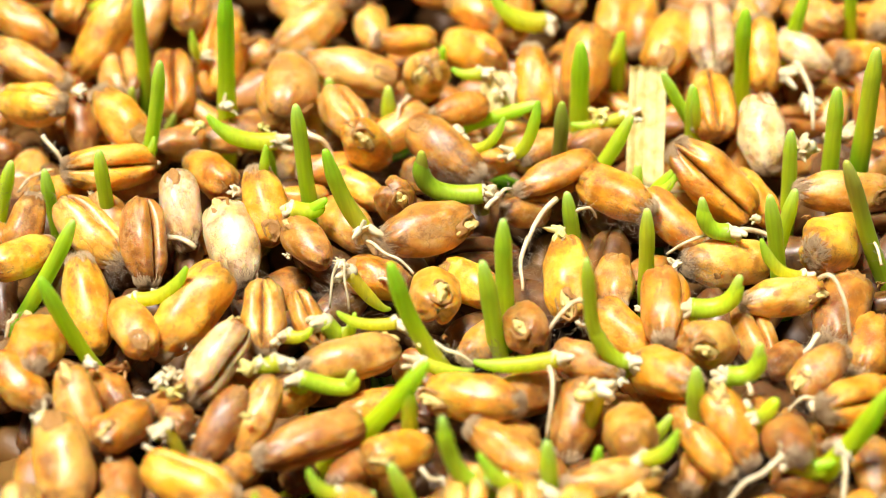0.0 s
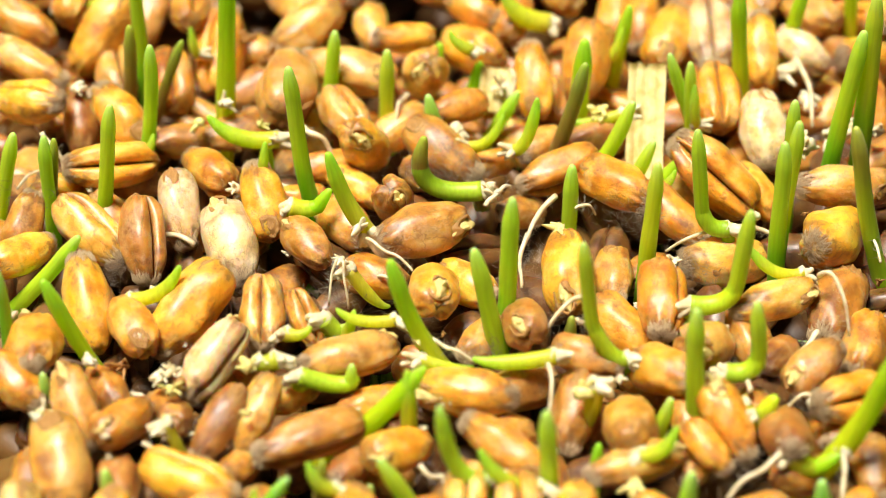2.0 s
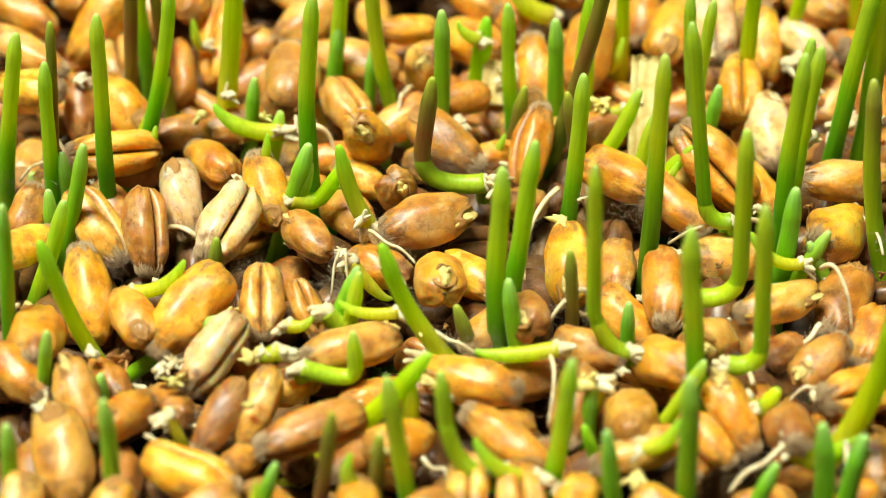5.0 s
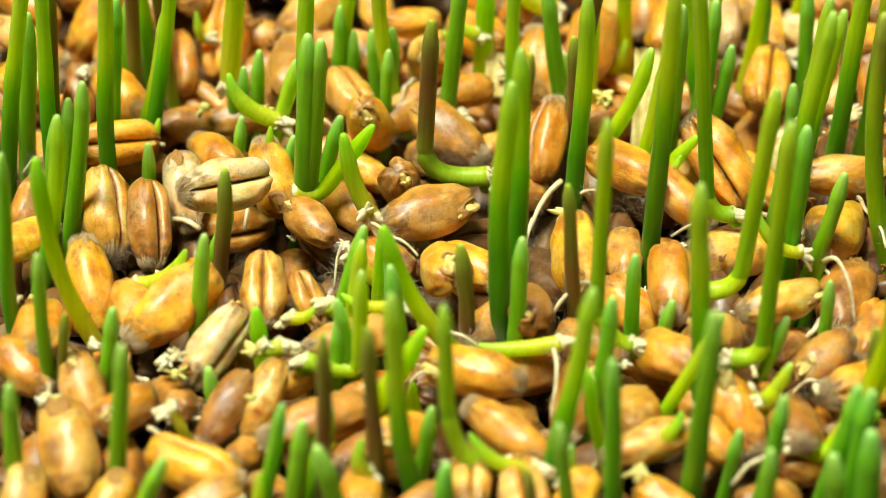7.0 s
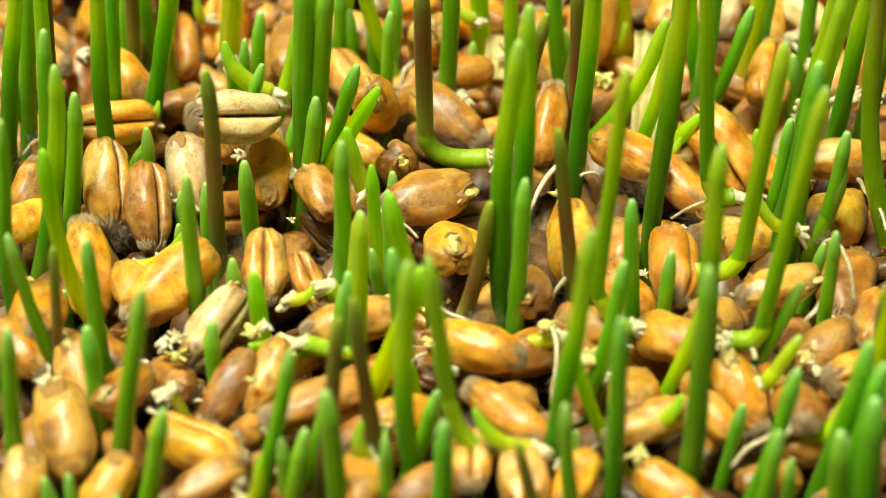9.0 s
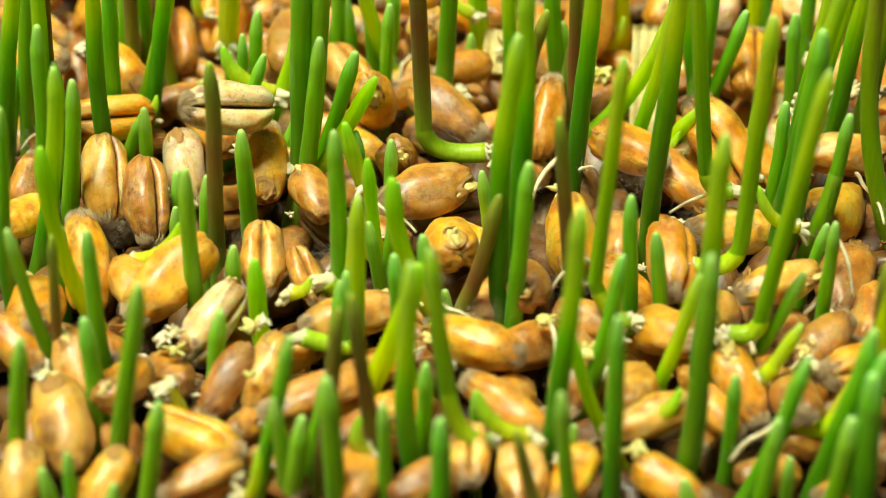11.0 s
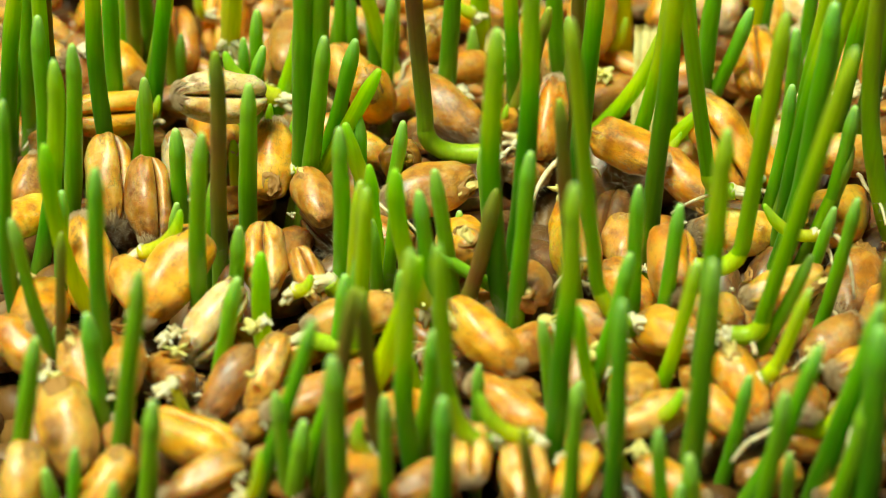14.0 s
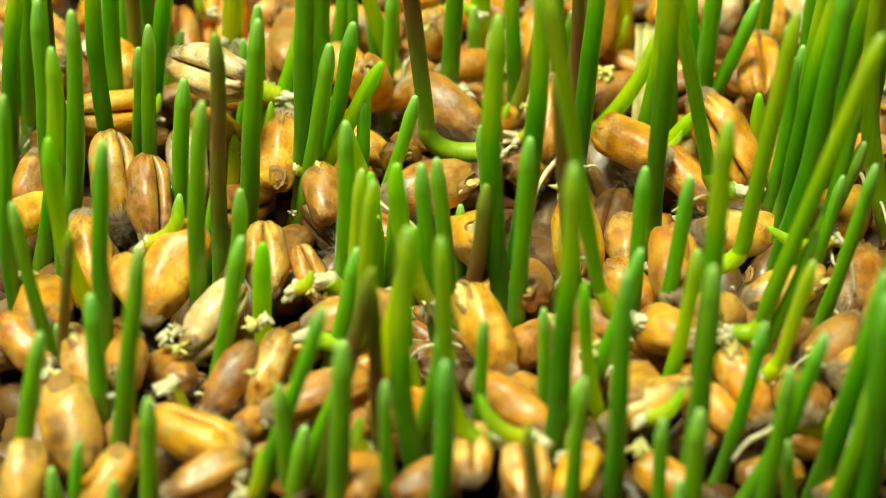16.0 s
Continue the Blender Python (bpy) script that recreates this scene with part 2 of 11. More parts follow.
def tube(points, radii, sides=10, flat=1.0, caps=(True, True)):
    """Vertices and faces of a closed tube along points."""
    verts, faces, n = [], [], len(points)
    side = None
    for i, p in enumerate(points):
        d = (points[min(i + 1, n - 1)] - points[max(i - 1, 0)]).normalized()
        if side is None:
            side = d.cross(Vector((0, 1, 0)) if abs(d.y) < 0.9 else Vector((1, 0, 0))).normalized()
        else:
            side = (side - d * side.dot(d)).normalized()
        up = d.cross(side)
        for j in range(sides):
            a = 2 * math.pi * j / sides
            verts.append(p + side * (math.cos(a) * radii[i]) + up * (math.sin(a) * radii[i] * flat))
    for i in range(n - 1):
        for j in range(sides):
            q = (j + 1) % sides
            faces.append((i * sides + j, i * sides + q, (i + 1) * sides + q, (i + 1) * sides + j))
    if caps[0]:
        faces.append(tuple(range(sides))[::-1])
    if caps[1]:
        faces.append(tuple(range((n - 1) * sides, n * sides)))
    return verts, faces


def join(pieces):
    verts, faces = [], []
    for v, f in pieces:
        o = len(verts)
        verts += v
        faces += [tuple(i + o for i in q) for q in f]
    return verts, faces


rnd = random.Random(7)
GRAIN_MESH = {}
for tone in BRAN:
    for s in range(5):
        v, f, w = grain_shape(s + 1 + 5 * list(BRAN).index(tone))
        ob = link("wheat_grain", v, f, BRAN[tone], attrs=[("browning", w)])
        GRAIN_MESH[tone, s] = ob.data
        bpy.data.objects.remove(ob)


def brush_shape(seed):
    """A pressed tuft of fine hairs that runs out over the narrow end (in grain units)."""
    r, parts = random.Random(seed), []
    for _ in range(420):
        a, q = r.uniform(0, 6.283), r.random()
        p, _ = kernel(0.28 + 0.34 * q, a, 2)
        end = Vector((-0.505 - 0.04 * r.random(), p.y * (0.25 + 0.4 * q) + r.uniform(-.05, .05), p.z * (0.25 + 0.4 * q) + r.uniform(-.05, .05)))
        out = Vector((0, p.y, p.z)) * r.uniform(0.03, 0.14)
        if r.random() < 0.15:
            end += Vector((-0.02, r.uniform(-.08, .08), r.uniform(-.08, .08)))
        w = r.uniform(0.004, 0.008)
        parts.append(tube([p * 0.97, p.lerp(end, 0.45) + out, end], [w, w * 0.8, w * 0.25], 3, caps=(False, False)))
    return join(parts)


def germ_shape(seed):
    """The split germ: a swollen creamy cushion with stubby root tips in a torn collar (in grain units)."""
    r, tips = random.Random(seed), []
    base = Vector((0.40, 0, 0.24))
    for i in range(r.choice((2, 3, 4))):
        a = r.uniform(0, 6.283)
        p = base + Vector((0.05 * math.cos(a), 0.10 * math.sin(a), 0.02))
        d = Vector((0.65 + r.uniform(-.5, .3), r.uniform(-.7, .7), 0.7)).normalized()
        curl = Vector((r.uniform(-.05, .05), r.uniform(-.08, .08), r.uniform(-.02, .05)))
        ln, rad = r.uniform(0.10, 0.24), r.uniform(0.05, 0.085)
        pts = [p - d * 0.08, p, p + d * ln * 0.5 + curl * 0.3, p + d * ln * 0.85 + curl * 0.8, p + d * ln + curl]
        tips.append(tube(pts, [rad * 1.0, rad * 1.05, rad * 0.85, rad * 0.6, rad * 0.2], 10))
    v, f = [], []
    for i in range(13):
        a = math.pi * i / 12
        for j in range(18):
            t = 2 * math.pi * j / 18
            x, y, z = -0.17 * math.cos(a), 0.13 * math.sin(a) * math.cos(t), 0.09 * math.sin(a) * math.sin(t)
            w = 1 + 0.5 * noise.noise(Vector((x, y, z)) * 8 + Vector((seed * 3.7, 0, 0))) + 0.2 * noise.noise(Vector((x, y, z)) * 22 + Vector((seed, 4, 0)))
            v.append(Vector((0.37 + x * w * 0.9 + z * 0.5, y * w, 0.27 - x * 0.8 + z * w)))
    for i in range(12):
        for j in range(18):
            q = (j + 1) % 18
            f.append((i * 18 + j, i * 18 + q, (i + 1) * 18 + q, (i + 1) * 18 + j))
    return v, f, tips


def shield_shape(seed):
    """The closed germ: a puckered shield with a folded rim on the back of the blunt end (in grain units)."""
    v, f, n = [], [], 16
    for i in range(n + 1):
        for j in range(n + 1):
            u, w = i / n * 2 - 1, j / n * 2 - 1
            u, w = u * math.sqrt(1 - w * w / 2), w * math.sqrt(1 - u * u / 2)
            rim = math.sqrt(u * u + w * w) * (1 + 0.2 * noise.noise(Vector((u * 2, w * 2, seed * 3.3))))
            a = math.pi * (0.80 + 0.15 * u)
            p, _ = kernel(a, math.pi / 2 + 0.66 * w, 3)
            fold = 0.05 * math.exp(-((rim - 0.78) / 0.13) ** 2) + 0.035 * math.exp(-(rim / 0.4) ** 2)
            lift = fold * (0.55 + 0.9 * noise.noise(Vector((u * 2.5, w * 2.5, seed * 5.1)))) + 0.02 * noise.noise(Vector((u * 6, w * 7, seed))) - 0.07 * max(0.0, rim - 0.85)
            v.append(p + Vector((0.3, p.y, 0.9)).normalized() * lift)
    for i in range(n):
        for j in range(n):
            f.append((i * (n + 1) + j, i * (n + 1) + j + 1, (i + 1) * (n + 1) + j + 1, (i + 1) * (n + 1) + j))
    return v, f


def collar_shape(seed):
    """The torn rim of skin round a split germ (in grain units)."""
    v, f, n, m = [], [], 28, 8
    out, across = Vector((0.62, 0, 0.78)), Vector((-0.78, 0, 0.62))
    for i in range(n):
        a = 2 * math.pi * i / n
        w = 1 + 0.36 * noise.noise(Vector((math.cos(a) * 1.4, math.sin(a) * 1.4, seed * 2.7)))
        tall = 0.03 + 0.13 * max(0.0, math.cos(a - 0.5 * math.sin(seed * 2.1))) ** 2 + 0.07 * max(0.0, noise.noise(Vector((math.cos(a) * 2.6, math.sin(a) * 2.6, seed * 4.1 + 9))))
        c = Vector((0.375, 0, 0.27)) + across * (math.cos(a) * 0.22 * w) + Vector((0, 1, 0)) * (math.sin(a) * 0.20 * w)
        rad = (across * math.cos(a) + Vector((0, 1, 0)) * math.sin(a)).normalized()
        for j in range(m):
            b = 2 * math.pi * j / m
            v.append(c + rad * (math.cos(b) * 0.026) + out * (math.sin(b) * tall - 0.03) - rad * ((0.35 * tall + 0.01) * math.sin(b)))
    for i in range(n):
        for j in range(m):
            p, q = (i + 1) % n, (j + 1) % m
            f.append((i * m + j, p * m + j, p * m + q, i * m + q))
    return v, f


BRUSH, GERMS, SHIELD, COLLAR = [], [], [], []
for s in range(4):
    for shape, material, store, name in ((brush_shape, BRISTLE, BRUSH, "brush"), (shield_shape, SCAR, SHIELD, "germ"), (collar_shape, SCAR, COLLAR, "torn_skin")):
        v, f = shape(s)
        ob = link(name, v, f, material)
        store.append(ob.data)
        bpy.data.objects.remove(ob)

GERM_TIPS = []
for s in range(4):
    v, f, tips = germ_shape(s)
    for pieces in [[(v, f)]] + [tips]:
        for i, (v, f) in enumerate(pieces):
            ob = link("germ" if pieces is not tips else "root_tip", v, f, GERM)
            if pieces is tips:
                GERM_TIPS[s].append(ob.data)
            else:
                GERMS.append(ob.data)
                GERM_TIPS.append([])
            bpy.data.objects.remove(ob)

TONE = {"gold": "golden", "tan": "tan", "brown": "brown", "cream": "pale cream", "dark": "shade-darkened brown"}
count = [0]
PLACED = []


def grain(tone, x, y, z, rx, ry, rz, long, wide, flags="", where="in the heap"):
    """A soaked wheat grain: place in mm, turn in degrees, size in mm. flags: g split germ, b brush, c furrow up."""
    i = count[0]
    count[0] += 1
    ob = new("wheat_grain", GRAIN_MESH[tone, i % 5])
    PLACED.append((x, y, z))
    ob.matrix_basis = pose(x * MM, y * MM, z * MM, rx, ry, rz)
    ob.scale = (long * MM, wide * MM, wide * MM)
    text = TONE[tone] + " soaked wheat grain"
    germ = new("germ", GERMS[i % 4] if "g" in flags else SHIELD[i % 4])
    germ.parent = ob
    if "g" in flags:
        text += " with split germ"
        germ["label"] = "pale split germ with root tips"
        for tip in GERM_TIPS[i % 4]:
            new("root_tip", tip).parent = germ
        skin = new("torn_skin", COLLAR[i % 4])
        skin.parent = ob
        skin["label"] = "torn brown rim of bran skin"
    if "c" in flags:
        text += ", furrow showing"
    if "b" in flags:
        text += ", hairy tip" if "g" not in flags else ""
    if "b" in flags or (i % 3 and tone != "dark"):
        part = new("brush", BRUSH[i % 4])
        part.parent = ob
        part["label"] = "tuft of fine brown hairs"
    return tagged(ob, text + ", " + where, "wheat grain", "sprouting wheat grains")


LOOK = {"g": "upright green wheat shoot growing between grains", "l": "young yellow-green wheat shoot rising from a grain",
        "e": "upright wheat shoot with bright yellow-green upper part",
        "o": "olive-green wheat shoot growing between grains",
        "r": "reddish-brown tinted wheat shoot growing between grains"}


def blade(ob, tone, wide, length, turn, name="blade"):
    """The growing part: its tip at the origin, running down -z; turn: degrees by which its lower end bends to +x."""
    n, points, radii, along = 34, [], [], []
    p, last = Vector((0, 0, 0)), 0.0
    r0 = wide * MM / 2
    for i in range(n + 1):
        s = length * (i / n) ** 1.5
        a = radians(turn) * (s / length) ** 1.6
        p = p + Vector((math.sin(a), 0, -math.cos(a))) * ((s - last) * MM)
        last = s
        sway = 0.16 * wide * MM * noise.noise(Vector((s * 0.11, length * 3, 5.0))) * min(1.0, s / 3)
        points.append(p + Vector((sway, 0, 0)))
        taper = min(1.0, 0.22 + 0.78 * math.sqrt(min(1.0, s / (wide * 1.7))))
        radii.append(r0 * taper * (0.93 + 0.17 * min(1.0, max(0.0, s - 4) / 12)) * (1 + 0.09 * noise.noise(Vector((s * 0.35, length, wide)))))
        along.append(s)
    made = None
    cut = next(i for i, s in enumerate(along) if s > wide * 1.8 or i == n - 2)
    for piece, lo, hi in ((name, cut, n + 1), ("tip", 0, cut + 1)):
        v, f = tube(points[lo:hi], radii[lo:hi], 14, 0.85, (lo == 0, lo > 0))
        at = [s for s in along[lo:hi] for _ in range(14)]
        foot = [min(1.0, (length - s) / 9.0) for s in along[lo:hi] for _ in range(14)]
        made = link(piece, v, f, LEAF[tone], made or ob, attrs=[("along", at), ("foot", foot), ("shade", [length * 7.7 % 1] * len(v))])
    return made, points


def shoot(tone, wide, length, turn, collar=False):
    """A shoot that slides up between the grains: width and length in mm."""
    ob = new("wheat_shoot")
    _, points = blade(ob, tone, wide, length, turn)
    if collar:
        r = random.Random(int(length * 100))
        e, d = points[-1], (points[-1] - points[-3]).normalized()
        for i in range(8):
            a = i * 0.785 + r.uniform(-.25, .25)
            o = Vector((math.cos(a), -0.55, math.sin(a) * 0.8)).normalized()
            ln, r0 = r.uniform(0.7, 1.25) * MM, wide * MM / 2
            q = e - d * 0.9 * MM
            v, f = tube([q - d * ln * 0.3, q + o * ln * 0.35 + d * ln * 0.15, q + o * ln * 0.75 + d * ln * 0.5, q + o * ln + d * ln * 0.8, q + o * ln * 1.06 + d * ln * 0.9], [r0 * 0.75, r0 * 0.7, r0 * 0.42, r0 * 0.32, r0 * 0.12], 10)
            link("root_tip", v, f, ROOT, ob)["label"] = "pale stubby root tip"
    return tagged(ob, LOOK[tone], "wheat shoot", "growing wheat shoots")


def root_tips(ob, away, r0, r, count=5):
    """Stubby root tips that spread from a shoot's base, away from it."""
    for i in range(count):
        o = (away + Vector((r.uniform(-.5, .5), r.uniform(-.9, .2), r.uniform(-.8, .7)))).normalized()
        ln = r.uniform(0.7, 1.4) * MM
        c = Vector((0, r.uniform(-.2, .1), r.uniform(-.3, .2))) * ln
        v, f = tube([o * -0.5 * MM, o * ln * 0.35, o * ln * 0.75 + c * 0.5, o * ln + c, o * ln * 1.08 + c * 1.1], [r0 * 0.85, r0 * 0.7, r0 * 0.45, r0 * 0.35, r0 * 0.12], 10)
        link("root_tip", v, f, ROOT, ob)["label"] = "pale stubby root tip"


def hook(tone, wide, x, y, z, tx, tz):
    """A short curved shoot that lies on the grains from its base at x, y, z to its raised tip at tx, tz (mm)."""
    ob = new("wheat_shoot")
    ob.matrix_basis = pose(x * MM, y * MM, z * MM)
    e = Vector((tx - x, 0, tz - z)) * MM
    c = Vector((e.x * 0.72, -0.4 * MM, min(e.z, 0.15 * e.z) - 0.10 * abs(e.x)))
    n, r0 = 30, wide * MM / 2
    points = [Vector((0, 0, 0)).lerp(c, q).lerp(c.lerp(e, q), q) for q in (1 - (1 - i / n) ** 1.4 for i in range(n + 1))]
    left = [0.0] * (n + 1)
    for i in range(n - 1, -1, -1):
        left[i] = left[i + 1] + (points[i + 1] - points[i]).length / MM
    radii = [r0 * min(1.0, 0.16 + 0.84 * math.sqrt(min(1.0, q / (wide * 1.9)))) * (0.86 + 0.18 * q / left[0]) for q in left]
    v, f = tube(points, radii, 14, 0.9)
    at = [q * 0.9 for q in left for _ in range(14)]
    foot = [min(1.0, 0.12 + 0.9 * (i / n)) for i in range(n + 1) for _ in range(14)]
    link("blade", v, f, LEAF[tone], ob, attrs=[("along", at), ("foot", foot), ("shade", [wide * 7.7 % 1] * len(v))])
    root_tips(ob, Vector((-1 if e.x > 0 else 1, 0, 0)), r0, random.Random(int(wide * 1000)))
    return tagged(ob, "short curved yellow-green wheat shoot lying on grains", "wheat shoot", "growing wheat shoots")


def bent_shoot(tone, wide, x, y, z, length, kx, kz, lean):
    """A shoot with a bent foot that lies on the grains from x, y, z to a knee, out of which the blade grows in short pieces."""
    ob = new("wheat_shoot")
    ob.matrix_basis = pose(x * MM, y * MM, z * MM)
    k = Vector((kx - x, 0, kz - z)) * MM
    d = Vector((math.sin(radians(lean)), 0, math.cos(radians(lean))))
    corner = k - d * min(k.length * 1.1, max(k.length * 0.45, (k.z + 0.12 * k.length) / d.z))
    path = [Vector((0, 0, 0)).lerp(corner, q).lerp(corner.lerp(k, q), q) for q in (i / 24 for i in range(25))]
    r0 = wide * MM / 2
    left = [0.0] * 25
    for i in range(23, -1, -1):
        left[i] = left[i + 1] + (path[i + 1] - path[i]).length / MM
    radii = [r0 * (0.97 + 0.18 * q / left[0]) * min(1.0, 0.45 + 0.55 * math.sqrt(min(1.0, q / (wide * 0.9)))) for q in left]
    v, f = tube(path, radii, 16, 0.95)
    n = len(path)
    knee, base = (22.0, 26.0) if tone == "r" else (5.5, 6.5)
    along = [base + (knee - base) * i / n for i in range(n) for _ in range(16)]
    foot = [min(1.0, 0.1 + 1.1 * i / n) for i in range(n) for _ in range(16)]
    shade = length * 7.7 % 1
    link("foot", v, f, LEAF[tone], ob, attrs=[("along", along), ("foot", foot), ("shade", [shade] * len(v))])["label"] = "pale bent foot of the shoot"
    root_tips(ob, Vector((-1 if k.x > 0 else 1, 0, 0)), r0, random.Random(int(length * 100)))
    pieces, s = [], 0.0
    while s < length:
        long = wide * 1.5 if s == 0 else 0.8
        cut = [Vector((0, 0, -long * q * q * MM)) for q in (i / 10 for i in range(11))] if s == 0 else [Vector((0, 0, -long * i / 2 * MM)) for i in range(3)]
        at = [s - p.z / MM for p in cut]
        rad = [r0 * 0.93 * min(1.0, 0.2 + 0.8 * math.sqrt(min(1.0, a / (wide * 1.7)))) for a in at]
        low = Vector((0, 0, -(long + 0.25) * MM))
        v, f = join([tube(cut, rad, 14, 0.9, (s == 0, False)), tube([cut[-1], low], [rad[-1] * 0.975, r0 * 0.84], 14, 0.9, (False, False))])
        at += [s + long, s + long + 0.25]
        at = [a * 1.4 for a in at] if tone == "r" else [11.0 * (1 - math.exp(-a / 7.0)) for a in at]
        pieces.append((s, long, link("blade", v, f, LEAF[tone], ob, attrs=[("along", [a for a in at for _ in range(14)]), ("foot", [1.0] * (14 * len(at))), ("shade", [shade] * len(v))])))
        s += long
    tagged(ob, LOOK[tone], "wheat shoot", "growing wheat shoots")
    return pieces, path, k, d


def grow(bent, rows):
    """Push the pieces of a bent shoot's blade along its foot and out of the knee; rows of seconds and the tip's place in mm from its base."""
    pieces, path, k, lean = bent
    reach = [0.0]
    for i in range(len(path) - 1, 0, -1):
        reach.append(reach[-1] + (path[i] - path[i - 1]).length)

    def place(q, way, d):
        """The point q metres below the tip: on the line to the knee, then along the foot, then straight down into the heap."""
        if q <= d:
            return k + way * (d - q)
        q = q - d
        for i in range(1, len(reach)):
            if q <= reach[i]:
                a, b = path[len(path) - i], path[len(path) - 1 - i]
                return a.lerp(b, (q - reach[i - 1]) / (reach[i] - reach[i - 1]))
        return path[0] + Vector((0, 0.75, -0.9)) * (q - reach[-1])

    steps = []
    for (t, x, z), (t2, x2, z2) in zip(rows, rows[1:]):
        n = max(1, round((t2 - t) / 0.35))
        steps += [(t + (t2 - t) * i / n, x + (x2 - x) * i / n, z + (z2 - z) * i / n) for i in range(n)]
    steps.append(rows[-1])
    for s, long, piece in pieces:
        poses = []
        for t, x, z in steps:
            way = Vector((x, 0, z)) * MM - k
            d = way.length if way.z > 0 else 0.0
            way = lean.lerp(way.normalized(), min(1.0, d / 0.007)).normalized()
            a, b = place(s * MM, way, d), place((s + long) * MM, way, d)
            poses.append((t, pose(a.x, a.y, a.z, 0, math.degrees(math.atan2(a.x - b.x, a.z - b.z)), 0)))
        walk(piece, poses)


def root(x, y, z, x2, y2, z2, arch, wide):
    """A pale rootlet from one place to another in mm, arching up, with fine fuzz."""
    a, b = Vector((x, y, z)) * MM, Vector((x2, y2, z2)) * MM
    r, points, radii = random.Random(int(x * 1000)), [], []
    n = 18
    for i in range(n + 1):
        q = i / n
        wob = Vector((noise.noise(Vector((q * 1.6, x, 0))), noise.noise(Vector((q * 1.6, y, 4))), noise.noise(Vector((q * 1.6, z, 9))))) * (0.6 * MM)
        points.append(a.lerp(b, q) + Vector((0, 0, 4 * arch * q * (1 - q) * MM)) + wob * math.sin(math.pi * q))
        radii.append(wide * MM / 2 * (1 - 0.35 * q))
    v, f = tube(points, radii, 8)
    parts = [(v, f)]
    ob = link("rootlet", v, f, ROOTLET)
    fuzz = []
    for _ in range(60):
        p = points[r.randrange(2, n)]
        d = Vector((r.uniform(-1, 1), r.uniform(-1, 1), r.uniform(-1, 1))).normalized()
        fuzz.append(tube([p, p + d * r.uniform(0.4, 0.9) * MM], [0.000010, 0.000005], 3))
    v, f = join(fuzz)
    link("root_hairs", v, f, ROOT, ob)["label"] = "fine white root hairs"
    return tagged(ob, "pale rootlet with fine hairs curling between grains", "rootlet", "pale rootlets")


def fuzz(x, y, z, size):
    """A web of fine root hairs between grains, size in mm."""
    r, parts = random.Random(int(x * 713 + y * 59)), []
    o, s = Vector((x, y, z)) * MM, size * MM
    for _ in range(150):
        p = o + Vector((r.gauss(0, 0.3), r.gauss(0, 0.3), r.gauss(0, 0.16))) * s
        d = Vector((r.uniform(-1, 1), r.uniform(-1, 1), r.uniform(-.6, .8))).normalized() * s * r.uniform(0.15, 0.45)
        c = Vector((r.uniform(-1, 1), r.uniform(-1, 1), r.uniform(-1, 1))) * s * 0.08
        parts.append(tube([p, p + d * 0.35 + c, p + d * 0.7 + c, p + d], [0.000009, 0.000008, 0.000007, 0.000004], 3))
    v, f = join(parts)
    return tagged(link("root_fuzz", v, f, HAIR), "web of fine pale root hairs between grains", "root hairs", kind="stuff")


def torn(kind, x, y, z, size):
    """A torn sprout end: smooth stubby root tips or curled skin flakes that spread from one place, size in mm."""
    r, s = random.Random(int(x * 977 + y * 31)), size * 0.85 * MM
    ob = new("sprout_end")
    material, label = {"w": (ROOT, "pale torn sprout end with stubby root tips"),
                       "y": (YELLOW, "yellowish torn sprout end on a split grain"),
                       "t": (SCAR, "crumpled tan flakes of bran skin")}[kind]
    main = Vector((r.uniform(-1, 1), r.uniform(-.8, .2), r.uniform(-.2, .8))).normalized()
    for i in range(9):
        d = (main * 0.7 + Vector((r.uniform(-1, 1), r.uniform(-.9, .5), r.uniform(-.6, .8)))).normalized()
        ln, rad = (s * 0.42, s * 0.22) if i == 0 else (s * r.uniform(0.28, 0.58), s * r.uniform(0.09, 0.15))
        side = Vector((r.uniform(-1, 1), r.uniform(-1, 1), r.uniform(-1, 1))) * s * 0.12
        o = Vector((x, y, z)) * MM - main * s * 0.2 + side * 0.5
        pts = [o - d * ln * 0.4, o, o + d * ln * 0.35 + side * 0.2, o + d * ln * 0.7 + side * 0.7, o + d * ln * 0.92 + side * 1.1, o + d * ln + side * 1.2]
        v, f = tube(pts, [rad * 0.9, rad * 1.2, rad * 1.0, rad * 0.75, rad * 0.5, rad * 0.15], 10, r.uniform(0.25, 0.5) if kind == "t" else r.uniform(0.55, 1.0))
        v = [p + Vector((noise.noise(p * 2600), noise.noise(p * 2600 + Vector((9, 0, 0))), noise.noise(p * 2600 + Vector((0, 9, 0))))) * s * 0.07 for p in v]
        link("bran_flake" if kind == "t" else "root_tip", v, f, material, ob)
    return tagged(ob, label, "sprout", "torn sprout ends")


